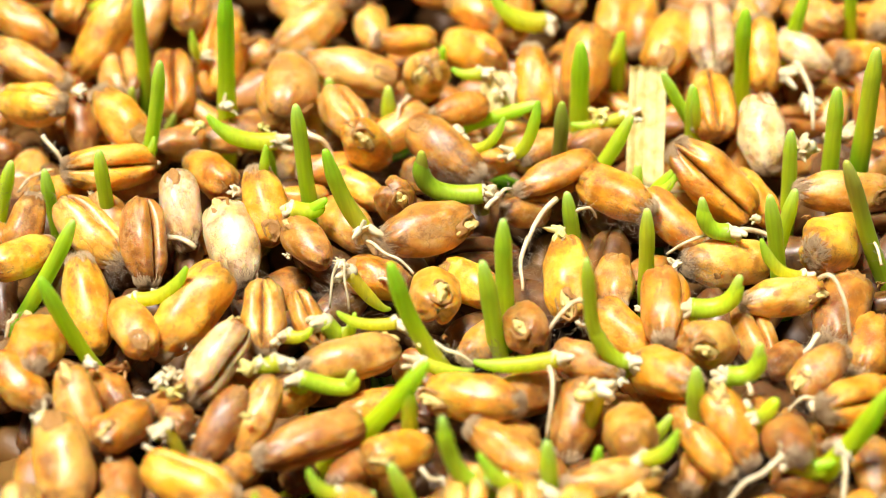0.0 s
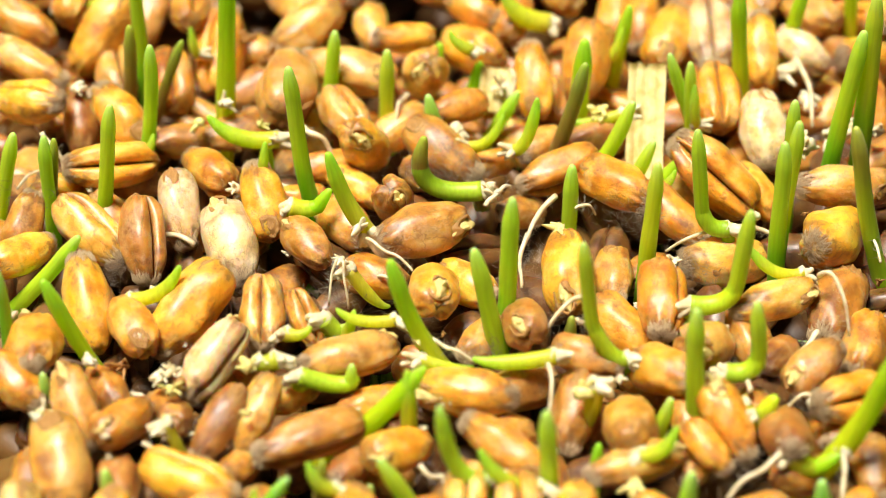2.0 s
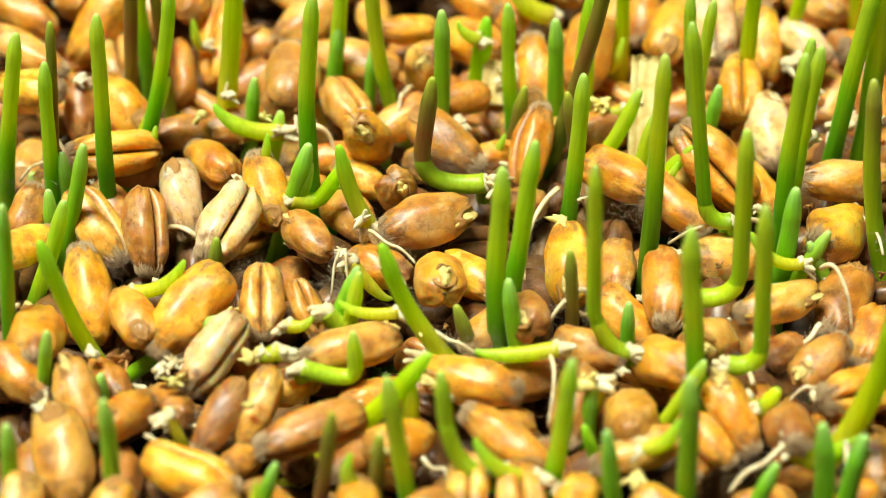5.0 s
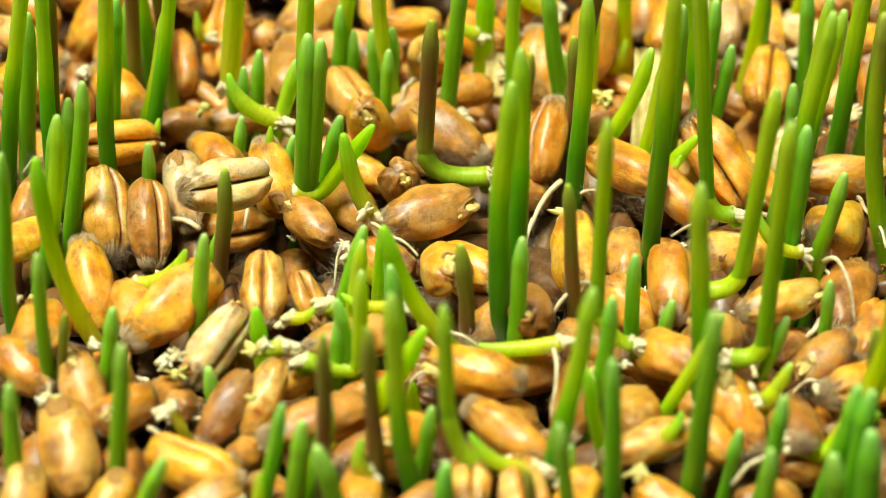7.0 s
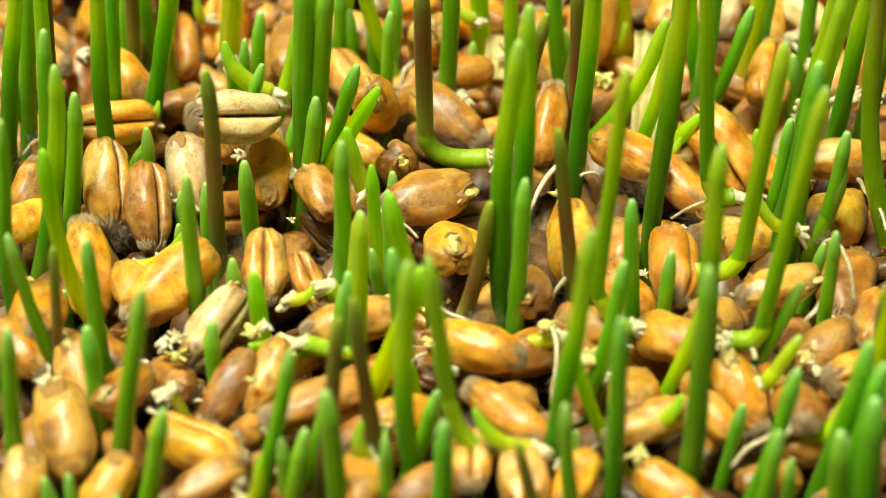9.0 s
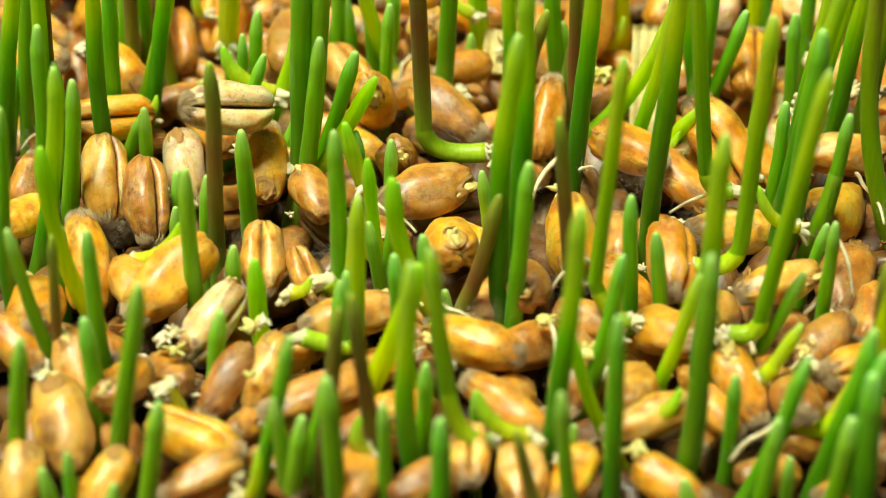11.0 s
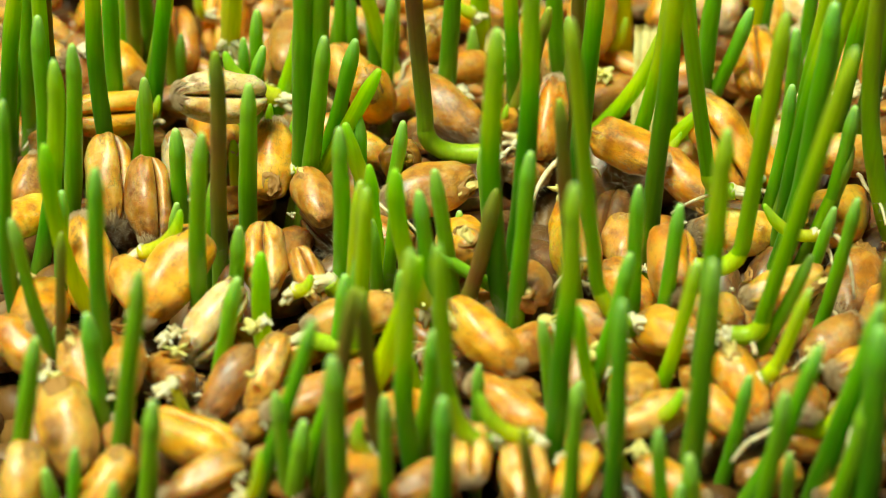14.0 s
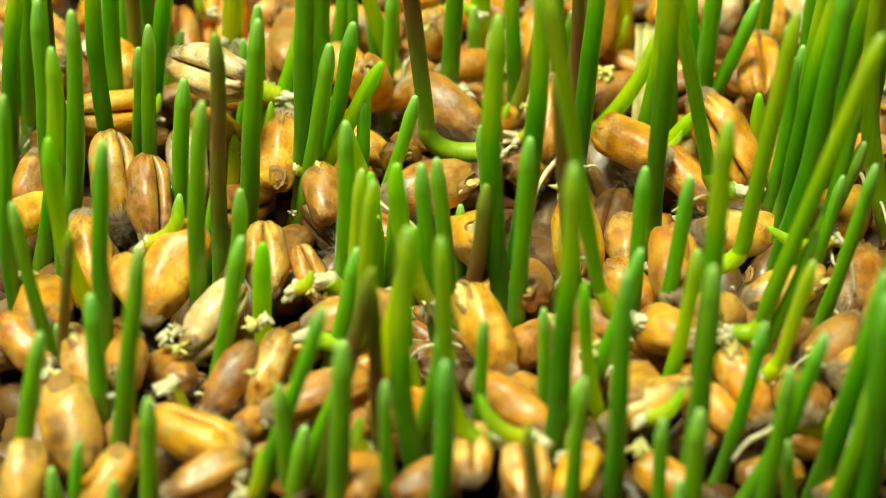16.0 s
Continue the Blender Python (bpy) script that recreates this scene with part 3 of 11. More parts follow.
def straw(x, y, z, rx, ry, rz, long, wide):
    """A split piece of straw: a shallow ribbed trough with torn ends."""
    ob = new("straw_piece")
    ob.matrix_basis = pose(x * MM, y * MM, z * MM, rx, ry, rz)
    for strip in range(4):
        v, f = [], []
        for i in range(15):
            q = i / 14 * 2 - 1
            for side in (0, 1):
                for j in range(5):
                    c = (strip + j / 4) / 4 * 2 - 1
                    edge = 1 - 0.05 * noise.noise(Vector((c * 4, q * 9, strip)))
                    up = 0.18 * wide * c * c + 0.05 * wide * math.sin(math.pi * j / 4) - side * 0.16
                    e = q + (0.06 * noise.noise(Vector((c * 3, 2, strip))) if abs(q) == 1 else 0)
                    v.append(Vector((c * wide / 2 * edge, e * long / 2, up)) * MM)
        for i in range(14):
            for j in range(4):
                a = i * 10 + j
                f.append((a, a + 1, a + 11, a + 10))
                f.append((a + 5, a + 15, a + 16, a + 6))
            for j in (0, 4):
                a = i * 10 + j
                f.append((a, a + 10, a + 15, a + 5))
        for i in (0, 14):
            for j in range(4):
                a = i * 10 + j
                f.append((a, a + 5, a + 6, a + 1))
        link("rib", v, f, CHAFF, ob)
    return tagged(ob, "pale yellow split straw piece standing among the grains", "straw")


# ---- the bed under everything ----
H, TOP, DEEP = 0.6, -0.0095, -0.05
g = link("ground", [(x * H, y * H, z) for z in (TOP, DEEP) for x, y in ((-1, -1), (1, -1), (1, 1), (-1, 1))],
         [(0, 1, 2, 3), (7, 6, 5, 4), (0, 4, 5, 1), (1, 5, 6, 2), (2, 6, 7, 3), (3, 7, 4, 0)], SOIL, smooth=False)
tagged(g, "dark damp brown fibre under the heap of grains", "ground", kind="structure")


def heap(tone, seed, spots, label):
    """Grains too many and too hidden to count, in one mesh."""
    r = random.Random(seed)
    shapes = [grain_shape(40 + s, 16, 18, 1.0 if s else 0.6) for s in range(3)]
    verts, faces, browning = [], [], []
    for x, y, z in spots:
        v, f, w = shapes[r.randrange(3)]
        l, b = r.uniform(6, 7.2) * MM, r.uniform(3.2, 3.9) * MM
        m = pose(x * MM, y * MM, z * MM, r.uniform(0, 360), r.uniform(-35, 35), r.uniform(0, 360)) @ Matrix.Diagonal((l, b, b, 1))
        o = len(verts)
        verts += [m @ p for p in v]
        faces += [tuple(i + o for i in q) for q in f]
        browning += w
    ob = link("grain_heap", verts, faces, HEAP[tone], attrs=[("browning", browning)])
    return tagged(ob, label, "wheat grains", kind="stuff")


def heap_skin(name, stops):
    m, n, k, b = shader(name)
    geo = n.new("ShaderNodeNewGeometry")
    f, _ = texture(n, k, 700.0, (1, 1, 1), 4)
    col = ramp(n, k, geo.outputs["Random Per Island"], stops)
    col = mix(n, k, col, (0.12, 0.05, 0.013), value_of(n, k, f, 0.9, -0.2))
    k.new(col, b.inputs["Base Color"])
    b.inputs["Roughness"].default_value = 0.55
    b.inputs["Subsurface Weight"].default_value = 0.1
    b.inputs["Subsurface Scale"].default_value = 0.0006
    relief(n, k, b, [(f, 0.35, 0.0002)])
    return m


# stops kept dark to stand in for the shade down between the grains
HEAP = {"mixed": heap_skin("mixed_bran", [(0.0, (0.05, 0.020, 0.005)), (0.35, (0.09, 0.037, 0.007)), (0.7, (0.15, 0.065, 0.011)), (1.0, (0.22, 0.11, 0.022))])}
low, top = [], []
for iy in range(27):
    for ix in range(25):
        x, y = -45 + ix * 3.75 + rnd.uniform(-1.3, 1.3), -46 + iy * 3.7 + rnd.uniform(-1.3, 1.3)
        low.append((x, y, -6.9 + rnd.uniform(-0.6, 0.6)))
        half = 34.5 + 0.13 * (y + 30)
        if abs(x) > half or y < -34 or y > 35:
            top.append((x, y, -0.8 + rnd.uniform(-1.2, 1.2)))
heap("mixed", 3, low, "lower layer of brown wheat grains under the heap, shade coloured in")
heap("mixed", 4, top, "edge of the heap of wheat grains in the same darkened brown")

# ---- the grains on top, each in its place ----
g0 = grain("gold", -34.55, 28.35, 0.4, -61, -13, 146, 7.17, 3.16, "")
g1 = grain("tan", -33.35, 22.57, 0.4, -18, -10, 150, 7.72, 2.82, "")
g2 = grain("gold", -32.32, 17.26, 0.4, 177, 17, 151, 6.25, 3.47, "g")
g3 = grain("gold", -27.62, 26.5, 0.4, 64, -39, 43, 7.9, 3.78, "")
grain("tan", -24.45, 32.21, -1.6, 13, -33, 73, 6.35, 2.84, "")
g5 = grain("tan", -26.16, 24.01, -1.6, -175, 0, 103, 6.45, 3.59, "c")
g6 = grain("gold", -21.68, 22.61, -1.6, -176, 21, -85, 6.26, 3.48, "c")
grain("gold", -18.22, 26.92, -1.6, -155, 34, -96, 7.9, 4.09, "c")
grain("tan", -12.29, 19.13, 0.4, -110, -2, -90, 7.9, 5.02, "")
g9 = grain("brown", -28.67, 17.54, -1.6, -17, 34, -84, 5.54, 2.78, "")
g10 = grain("gold", -25.14, 15.26, 0.4, 3, 22, -48, 6.37, 3.45, "b")
g11 = grain("gold", -25.41, 9.19, 0.4, -130, 7, 16, 7.02, 3.62, "gc")
g12 = grain("brown", -20.15, 14.75, -1.6, 47, 10, 13, 5.26, 2.75, "")
grain("brown", -16, 15.84, -1.6, 25, 3, 18, 6.2, 2.94, "")
grain("gold", -17.72, 8.42, 0.4, 66, -6, -52, 5.57, 3.1, "")
g15 = grain("cream", -19.61, 4.19, 0.4, -25, -33, 101, 6.18, 3.13, "b")
g16 = grain("gold", -13.29, 4.53, 0.4, 7, 29, -74, 6.25, 3.47, "b")
g17 = grain("cream", -15.47, 0.24, 0.4, -29, -19, 107, 6.89, 3.83, "gb")
g18 = grain("gold", -29.26, 8.37, -1.6, 71, 29, 42, 5.61, 3.12, "")
g19 = grain("brown", -23.86, 9.41, -1.6, 57, 10, 12, 5.15, 2.26, "")
g20 = grain("tan", -26.08, 1.41, 0.4, -156, -19, 138, 6.8, 3.68, "b")
grain("brown", -22.01, 0.36, 0.4, -141, -33, 98, 6.51, 3.5, "gb")
g22 = grain("tan", -25.22, 5.64, -1.6, -46, -16, 128, 4.78, 2.65, "")
grain("brown", -30.99, 2.2, 0.4, -30, 25, -105, 4.98, 2.77, "b")
grain("gold", -30.74, -1.38, 0.4, -57, -8, -137, 5.35, 2.97, "b")
grain("tan", -11.05, 27.3, 0.4, 13, -17, 40, 6.91, 3.61, "")
g26 = grain("tan", -7.43, 21.8, 0.4, 25, 4, -18, 7.9, 3.44, "b")
grain("tan", -5.93, 30.4, -1.6, 25, -10, 98, 5.25, 2.92, "")
grain("gold", -3.04, 25.94, 0.4, 83, 10, 12, 5.02, 2.49, "")
grain("tan", -1.44, 20.8, 0.4, 117, -54, -75, 6.66, 3.7, "g")
grain("gold", 2.51, 26.92, -1.6, -81, 14, 135, 6.86, 3.81, "")
grain("gold", 2.52, 30.14, 0.4, -62, -5, 143, 5.22, 2.9, "")
grain("gold", 7.25, 20.04, 0.4, 19, 34, -84, 6.4, 3.06, "")
g33 = grain("gold", 11.39, 22.34, 0.4, 33, -29, 74, 7.19, 4, "")
grain("gold", 1.38, 16.51, 0.4, 14, 4, 27, 4.79, 2.66, "")
g35 = grain("tan", -3.53, 16.58, -1.6, 46, -14, 35, 5.98, 2.77, "")
g36 = grain("tan", -7.61, 15.78, 0.4, -166, -8, 118, 6.06, 3.36, "gc")
g37 = grain("gold", -5.84, 11.94, 0.4, -112, -58, -124, 6.28, 3.49, "g")
g38 = grain("brown", 0.17, 11.37, 0.4, -28, -17, 140, 6.95, 3.48, "b")
g39 = grain("gold", 4, 12.23, -1.6, 80, 6, 35, 4.11, 2.29, "")
grain("gold", -8.72, 11.52, -1.6, 34, 10, 13, 5.19, 2.72, "")
g41 = grain("gold", -6.47, 9.06, -1.6, -21, -11, 148, 5.14, 2.52, "")
g42 = grain("brown", -3.44, 5, 0.4, -127, -55, -99, 5.65, 3.14, "g")
g43 = grain("tan", -1.13, 1.67, 0.4, 77, 2, 25, 7.08, 3.93, "gb")
g44 = grain("brown", -7.34, 4.76, -1.6, -71, 0, 127, 5.84, 3.24, "")
g45 = grain("brown", -9.93, 0.11, 0.4, -35, -5, 126, 5.09, 2.83, "g")
g46 = grain("gold", 8.63, 8.14, 0.4, -76, -8, 28, 6.72, 3.18, "")
g47 = grain("brown", 6.27, 6.31, -1.6, 50, 25, 33, 4.48, 2.49, "")
g48 = grain("brown", 12.34, 14.75, -1.6, 70, 8, 32, 6.07, 3.37, "")
grain("tan", 7.8, 14.24, -1.6, 45, 5, 46, 4.62, 2.57, "")
g50 = grain("gold", -10.75, 7.68, -1.6, 70, 11, 13, 4.22, 2.33, "")
g51 = grain("gold", 18.44, 25.7, 0.4, -20, 9, -110, 6.95, 3.86, "b")
grain("cream", 21.83, 26.1, 0.4, -180, -8, 90, 7.29, 4.05, "c")
grain("gold", 25.87, 24.13, 0.4, -27, 34, -88, 6.5, 2.93, "b")
grain("cream", 29.07, 24.13, 0.4, -65, -17, 140, 5.27, 2.93, "")
g55 = grain("gold", 21.27, 17.11, 0.4, -176, 13, -86, 6.57, 3.65, "c")
g56 = grain("cream", 24.84, 13.52, 0.4, 28, -33, 96, 6.33, 3.51, "b")
g57 = grain("gold", 20.47, 7.45, 0.4, -134, 31, -31, 7.9, 4.2, "bc")
g58 = grain("gold", 13.11, 5.88, 0.4, -19, -1, 139, 6.44, 3.58, "b")
g59 = grain("gold", 17.35, 5.16, -1.6, -31, -20, 137, 6.38, 2.99, "b")
g60 = grain("gold", 23.8, 7.89, -1.6, -23, -23, 132, 5.56, 2.76, "")
g61 = grain("tan", 30.18, 6.22, 0.4, 73, 10, 12, 7.55, 3.32, "")
g62 = grain("gold", 28.6, 0.11, 0.4, 83, 25, 59, 7.9, 4.41, "")
grain("tan", 30.59, 29.48, 0.4, -14, 10, 129, 6.04, 3.36, "")
grain("gold", 34.59, 25.58, -1.6, 81, 26, 36, 6.49, 3.61, "")
grain("gold", 34.07, 18.06, -1.6, -28, -34, 90, 6.25, 2.88, "")
g66 = grain("gold", 14.36, 31.38, -1.6, -1, -25, 80, 6.29, 3.5, "")
g67 = grain("gold", 16.43, 31.22, -1.6, -29, -16, 86, 6.29, 3.49, "")
g68 = grain("tan", 18.63, 9.43, -3.4, 37, 9, 63, 6.61, 3.67, "")
g69 = grain("gold", -25.52, -6.82, 0.4, 30, 33, -78, 7.4, 3.47, "b")
g70 = grain("gold", -28.58, -11.38, 0.4, -39, 14, 95, 6.98, 3.88, "g")
g71 = grain("gold", -29.4, -14.85, 0.4, -59, -15, 138, 5.47, 3.04, "")
g72 = grain("gold", -21.95, -9.12, 0.4, 17, 3, -64, 5.61, 3.12, "")
g73 = grain("gold", -18.09, -7.31, 0.4, 14, -26, 48, 7.9, 4.19, "b")
g74 = grain("cream", -15.9, -12.66, 0.4, -101, -25, 52, 6.57, 3.15, "g")
g75 = grain("tan", -12.77, -8.04, 0.4, 178, -23, 92, 5.64, 3.13, "bc")
g76 = grain("brown", -9.59, -8.28, 0.4, 178, -29, 118, 4.55, 2.25, "c")
g77 = grain("tan", -24.83, -17.33, 0.4, -18, -31, 113, 6.16, 3.01, "g")
g78 = grain("tan", -25.37, -22.67, 0.4, -7, -24, 105, 7.32, 4.07, "")
g79 = grain("gold", -21.66, -19, 0.4, -9, -12, -122, 5.37, 2.99, "g")
g80 = grain("brown", -21.57, -22.8, -1.6, 16, 6, 102, 5.05, 2.81, "")
g81 = grain("brown", -23.39, -13.52, -1.6, -63, 4, 124, 4.69, 2.61, "")
g82 = grain("gold", -16.76, -24.52, 0.4, -166, -4, 155, 6.92, 3.43, "")
g83 = grain("brown", -15, -19, 0.4, 16, -27, 55, 5.91, 2.6, "")
g84 = grain("tan", -12.6, -18.11, 0.4, -10, -31, 67, 5.74, 2.54, "")
g85 = grain("tan", -10.72, -14.1, -1.6, 38, -1, 29, 4.54, 2.52, "")
g86 = grain("brown", -8.9, -20.52, 0.4, -78, -3, 23, 7.64, 3.35, "")
g87 = grain("brown", -18.92, -15.97, -1.6, -11, 16, 123, 5.21, 2.89, "")
g88 = grain("brown", -27.5, -22.38, -1.6, -9, -18, 90, 4.65, 2.58, "")
g89 = grain("brown", -13.7, -21.31, -1.6, 11, 19, 60, 4.26, 2.37, "")
g90 = grain("gold", -4.83, -1.39, -1.6, -23, 4, 153, 5.54, 3.08, "")
g91 = grain("gold", -0.57, -5.59, 0.4, -15, -24, -85, 6.87, 3.82, "g")
g92 = grain("gold", 1.99, -2.03, -1.6, -43, 5, 134, 5.68, 3.15, "")
grain("brown", 5.76, -8.88, 0.4, 33, -22, -87, 5.76, 3.2, "g")
grain("brown", 2.99, -8.46, -1.6, 37, -2, 51, 4.94, 2.75, "b")
g95 = grain("tan", -6.46, -12.43, 0.4, -61, 1, 20, 7.06, 3.31, "g")
grain("gold", -4.78, -15.24, -1.6, 69, -1, 22, 5.49, 2.59, "")
g97 = grain("gold", 2.09, -16.38, 0.4, -83, 5, 163, 6.94, 3.41, "gb")
g98 = grain("brown", 5.84, -13.75, -1.6, 56, 13, 31, 5.97, 3.32, "")
grain("gold", -2.99, -21.71, 0.4, -59, -19, -142, 5.58, 3.1, "g")
grain("brown", -6.26, -21.31, -1.6, 67, 10, 64, 4.67, 2.6, "")
g101 = grain("gold", 4.57, -21.93, 0.4, 62, 15, -35, 7, 2.95, "b")
g102 = grain("tan", 4.95, -18.26, -1.6, 28, 27, 37, 4.18, 2.32, "")
grain("tan", 1.56, -25.71, 0.4, -180, -2, 90, 5.21, 2.9, "c")
g104 = grain("brown", 9.21, -16.37, -1.6, 10, -32, 73, 5.95, 3.28, "")
g105 = grain("gold", 9.08, -3.72, 0.4, 16, 21, -88, 6.63, 3.68, "g")
g106 = grain("tan", 10.07, -12.78, 0.4, -58, -4, 155, 5.19, 2.68, "")
g107 = grain("tan", 12.61, -2.03, -1.6, -10, -7, 90, 5.23, 2.9, "b")
g108 = grain("gold", 13.01, -7.61, -1.6, -3, -22, 132, 6.09, 3.24, "")
g109 = grain("gold", 15.81, -7, 0.4, -118, -8, 88, 6.68, 3.71, "b")
g110 = grain("tan", 21.11, 0.28, -1.6, 45, 11, 13, 6.73, 3.6, "b")
g111 = grain("tan", 24.37, -5.84, 0.4, 77, 3, 18, 6.35, 2.84, "gb")
g112 = grain("brown", 28.94, -4.92, -1.6, 11, -3, 69, 7.38, 4.1, "")
g113 = grain("tan", 18.72, -10.91, 0.4, -104, -39, -129, 6.43, 3.57, "g")
g114 = grain("brown", 22.31, -8.22, -1.6, -166, -16, 108, 5.68, 3.15, "bc")
grain("gold", 15.42, -13.94, 0.4, -38, 18, 131, 6.2, 3.45, "b")
g116 = grain("tan", 26.11, -13.59, 0.4, -11, 10, -138, 5.22, 2.9, "g")
g117 = grain("brown", 24.18, -10.49, -1.6, 85, 24, 57, 4.76, 2.64, "")
g118 = grain("gold", 30.43, -9.18, -1.6, 41, -4, 68, 6.09, 3.38, "")
g119 = grain("gold", 28.26, -16.78, 0.4, -128, 17, 35, 6.54, 3.63, "c")
g120 = grain("gold", 19.54, -19.27, 0.4, -7, -29, 118, 5.83, 2.91, "gb")
g121 = grain("brown", 21.93, -16.37, -1.6, 6, 3, 96, 4.35, 2.42, "")
g122 = grain("brown", 23.25, -20.63, 0.4, 10, 23, 93, 6.16, 3.42, "")
g123 = grain("brown", 17.05, -16.93, -1.6, 26, -7, 97, 4.62, 2.57, "")
g124 = grain("gold", 17.8, -21.87, 0.4, -41, -22, 132, 4.36, 2.34, "b")
g125 = grain("brown", 17.21, -21.31, -1.6, -7, 3, 71, 4.53, 2.52, "")
g126 = grain("brown", 12.62, -19.87, 0.4, -10, 24, 87, 6.73, 3.74, "")
g127 = grain("tan", 11.25, -24.26, 0.4, 31, 6, 15, 6.7, 2.69, "g")
grain("brown", 29.05, -21.31, -1.6, -10, -14, 90, 5.08, 2.82, "")
g129 = grain("brown", 24.16, -22.38, -1.6, 79, 24, 32, 5.2, 2.89, "")
g130 = grain("brown", 27.81, -18.04, -1.6, 12, 11, 52, 4.74, 2.63, "")
g131 = grain("tan", 5.19, -27.61, 0.4, 176, -8, 94, 6.09, 3.38, "c")
grain("gold", -5.66, -27.76, 0.4, 22, 3, 90, 5.29, 2.94, "")
grain("gold", 8.32, -27.61, 0.4, 7, -13, 64, 4.9, 2.72, "")
g134 = grain("tan", -15.93, -28.12, 0.4, -86, -8, 29, 5.67, 2.86, "")
g135 = grain("brown", 21.18, -25.68, -1.6, 35, 17, 21, 4.85, 2.69, "")
grain("gold", -22.14, -28.37, 0.4, -4, -27, 57, 5.29, 2.86, "")
g137 = grain("brown", -11.37, -25.68, -1.6, -15, -5, 131, 4.98, 2.77, "")
grain("brown", -1.43, -28.37, 0.4, 23, 3, 33, 5.15, 2.86, "")
grain("gold", 14.52, -28.37, 0.4, -64, -10, 147, 5.29, 2.93, "")
grain("gold", 26.73, -26.2, -1.6, 64, -11, 32, 5.38, 2.91, "")
grain("tan", -27.68, -28.12, 0.4, 31, -33, 79, 5.29, 2.94, "")

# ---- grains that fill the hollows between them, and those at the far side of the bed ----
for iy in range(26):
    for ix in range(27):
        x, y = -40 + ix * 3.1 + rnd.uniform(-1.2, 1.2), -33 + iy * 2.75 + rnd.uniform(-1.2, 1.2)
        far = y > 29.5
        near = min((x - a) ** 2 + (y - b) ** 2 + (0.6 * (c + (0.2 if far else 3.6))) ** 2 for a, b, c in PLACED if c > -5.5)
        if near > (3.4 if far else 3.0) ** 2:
            # hollow fillers nearer the eye mostly take the shade-darkened tone
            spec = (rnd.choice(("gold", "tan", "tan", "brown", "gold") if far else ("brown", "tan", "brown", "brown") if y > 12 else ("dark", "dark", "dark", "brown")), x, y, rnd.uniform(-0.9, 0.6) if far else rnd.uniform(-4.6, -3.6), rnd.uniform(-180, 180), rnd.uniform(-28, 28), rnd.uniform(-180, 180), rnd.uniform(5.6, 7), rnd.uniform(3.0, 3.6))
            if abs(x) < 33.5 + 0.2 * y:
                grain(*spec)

# ---- straw and chaff among the grains ----
root(-5.52, -0.95, 1.5, -2.13, -3.4, 0.5, 0.6, 0.3)
root(-7.6, -3.12, 1.5, -8.2, -4.84, -1.5, 0.8, 0.26)
root(-7.26, -3.37, 1.5, -6.79, -5.28, -1.5, 1.2, 0.26)
root(7.28, -14.98, 2, 7.09, -18.82, -1, 1.2, 0.37)
root(26.86, -5.71, 2, 28.89, -9.32, -0.5, 2.2, 0.39)
root(10.33, -7.95, 1.5, 7.22, -9.87, -0, 1.6, 0.42)
root(9.45, -8.75, 0.5, 10.5, -8.76, -1, 0.8, 0.35)
root(22.98, -22.98, 1.5, 18.8, -25.46, -0.5, 0.8, 0.45)
root(26.61, -22.72, 1.5, 26.29, -25.94, 0, 0.2, 0.42)
root(-30.6, 10.88, 2.2, -28.67, 9.14, 0, 0.2, 0.41)
root(-11.09, 12.73, 1, -8.38, 11.11, -1, 1.6, 0.56)
root(8.5, 4.66, 1, 6.02, 0.66, -0.5, 0.4, 0.47)
root(6.32, 1.37, 0, 5.83, -2.97, -1.5, 0.2, 0.4)
root(-0.75, -11.28, 1, 2.13, -12.52, -0, 0.3, 0.32)
root(9.91, 3.12, 1, 11.45, 3.68, -0, 0.8, 0.27)
root(28.35, 23.51, 0, 29.05, 15.13, -0.5, 1.5, 0.51)
root(-2.65, 19.21, -0.5, -3.74, 15.79, -1, 1.2, 0.43)
root(5.42, 19.9, 1.5, 5.55, 17.64, -1, 0.6, 0.5)
root(-14.88, 8.66, -1, -15.13, 1.85, -1.5, 0.5, 0.42)
root(20.69, 1.09, 0.5, 16.51, 0.01, -0.5, 0.6, 0.33)
root(-11.56, 13.52, 1, -10.42, 10.76, -1, 0.8, 0.32)
root(3.2, 3.45, 1, 5.13, 5.56, 1.2, 0.5, 0.4)
root(30.71, 4.01, -0, 31.77, -3.04, 1, 0.8, 0.34)
root(-20.04, -21.17, 0.5, -18.27, -22.83, -0.5, 0.6, 0.36)
root(-30.15, -8.59, 1, -30.89, -9.87, -0, 0.8, 0.38)
root(-25.6, 14.33, -1, -26.08, 9.98, -1.5, 0.5, 0.57)
root(-1.47, -22.8, 0, 0.23, -24.15, -0.5, 0.3, 0.36)
root(21.15, -16.21, 0.5, 20.36, -12.85, -0.5, 1, 0.43)
fuzz(-7.97, -4.22, -1.5, 4.52)
fuzz(-0.6, 8.85, 0.5, 3.88)
fuzz(2.18, 7.09, 0.8, 3.42)
fuzz(18.16, -2.5, 0, 3.71)
fuzz(2.42, -11.64, 0, 2.77)
fuzz(21.7, -12.74, 0.2, 3.15)
fuzz(6.29, -0.69, -1, 3.75)
fuzz(-14.98, -3.06, -0.6, 3.29)
fuzz(-30.66, 6.44, 0.5, 3.84)
fuzz(-23.84, -2.5, 0, 2.47)
fuzz(-3.9, 0, 0.6, 2.49)
fuzz(14.52, 2.62, 0.6, 3.36)
fuzz(25.5, -16.28, -0.5, 3.11)
fuzz(20.21, -8.16, -1, 2.42)
fuzz(-18.14, -24.41, -0.5, 2.25)
fuzz(-1.79, -6.34, -1, 3.25)
fuzz(29.09, -9.32, -0.5, 2.81)
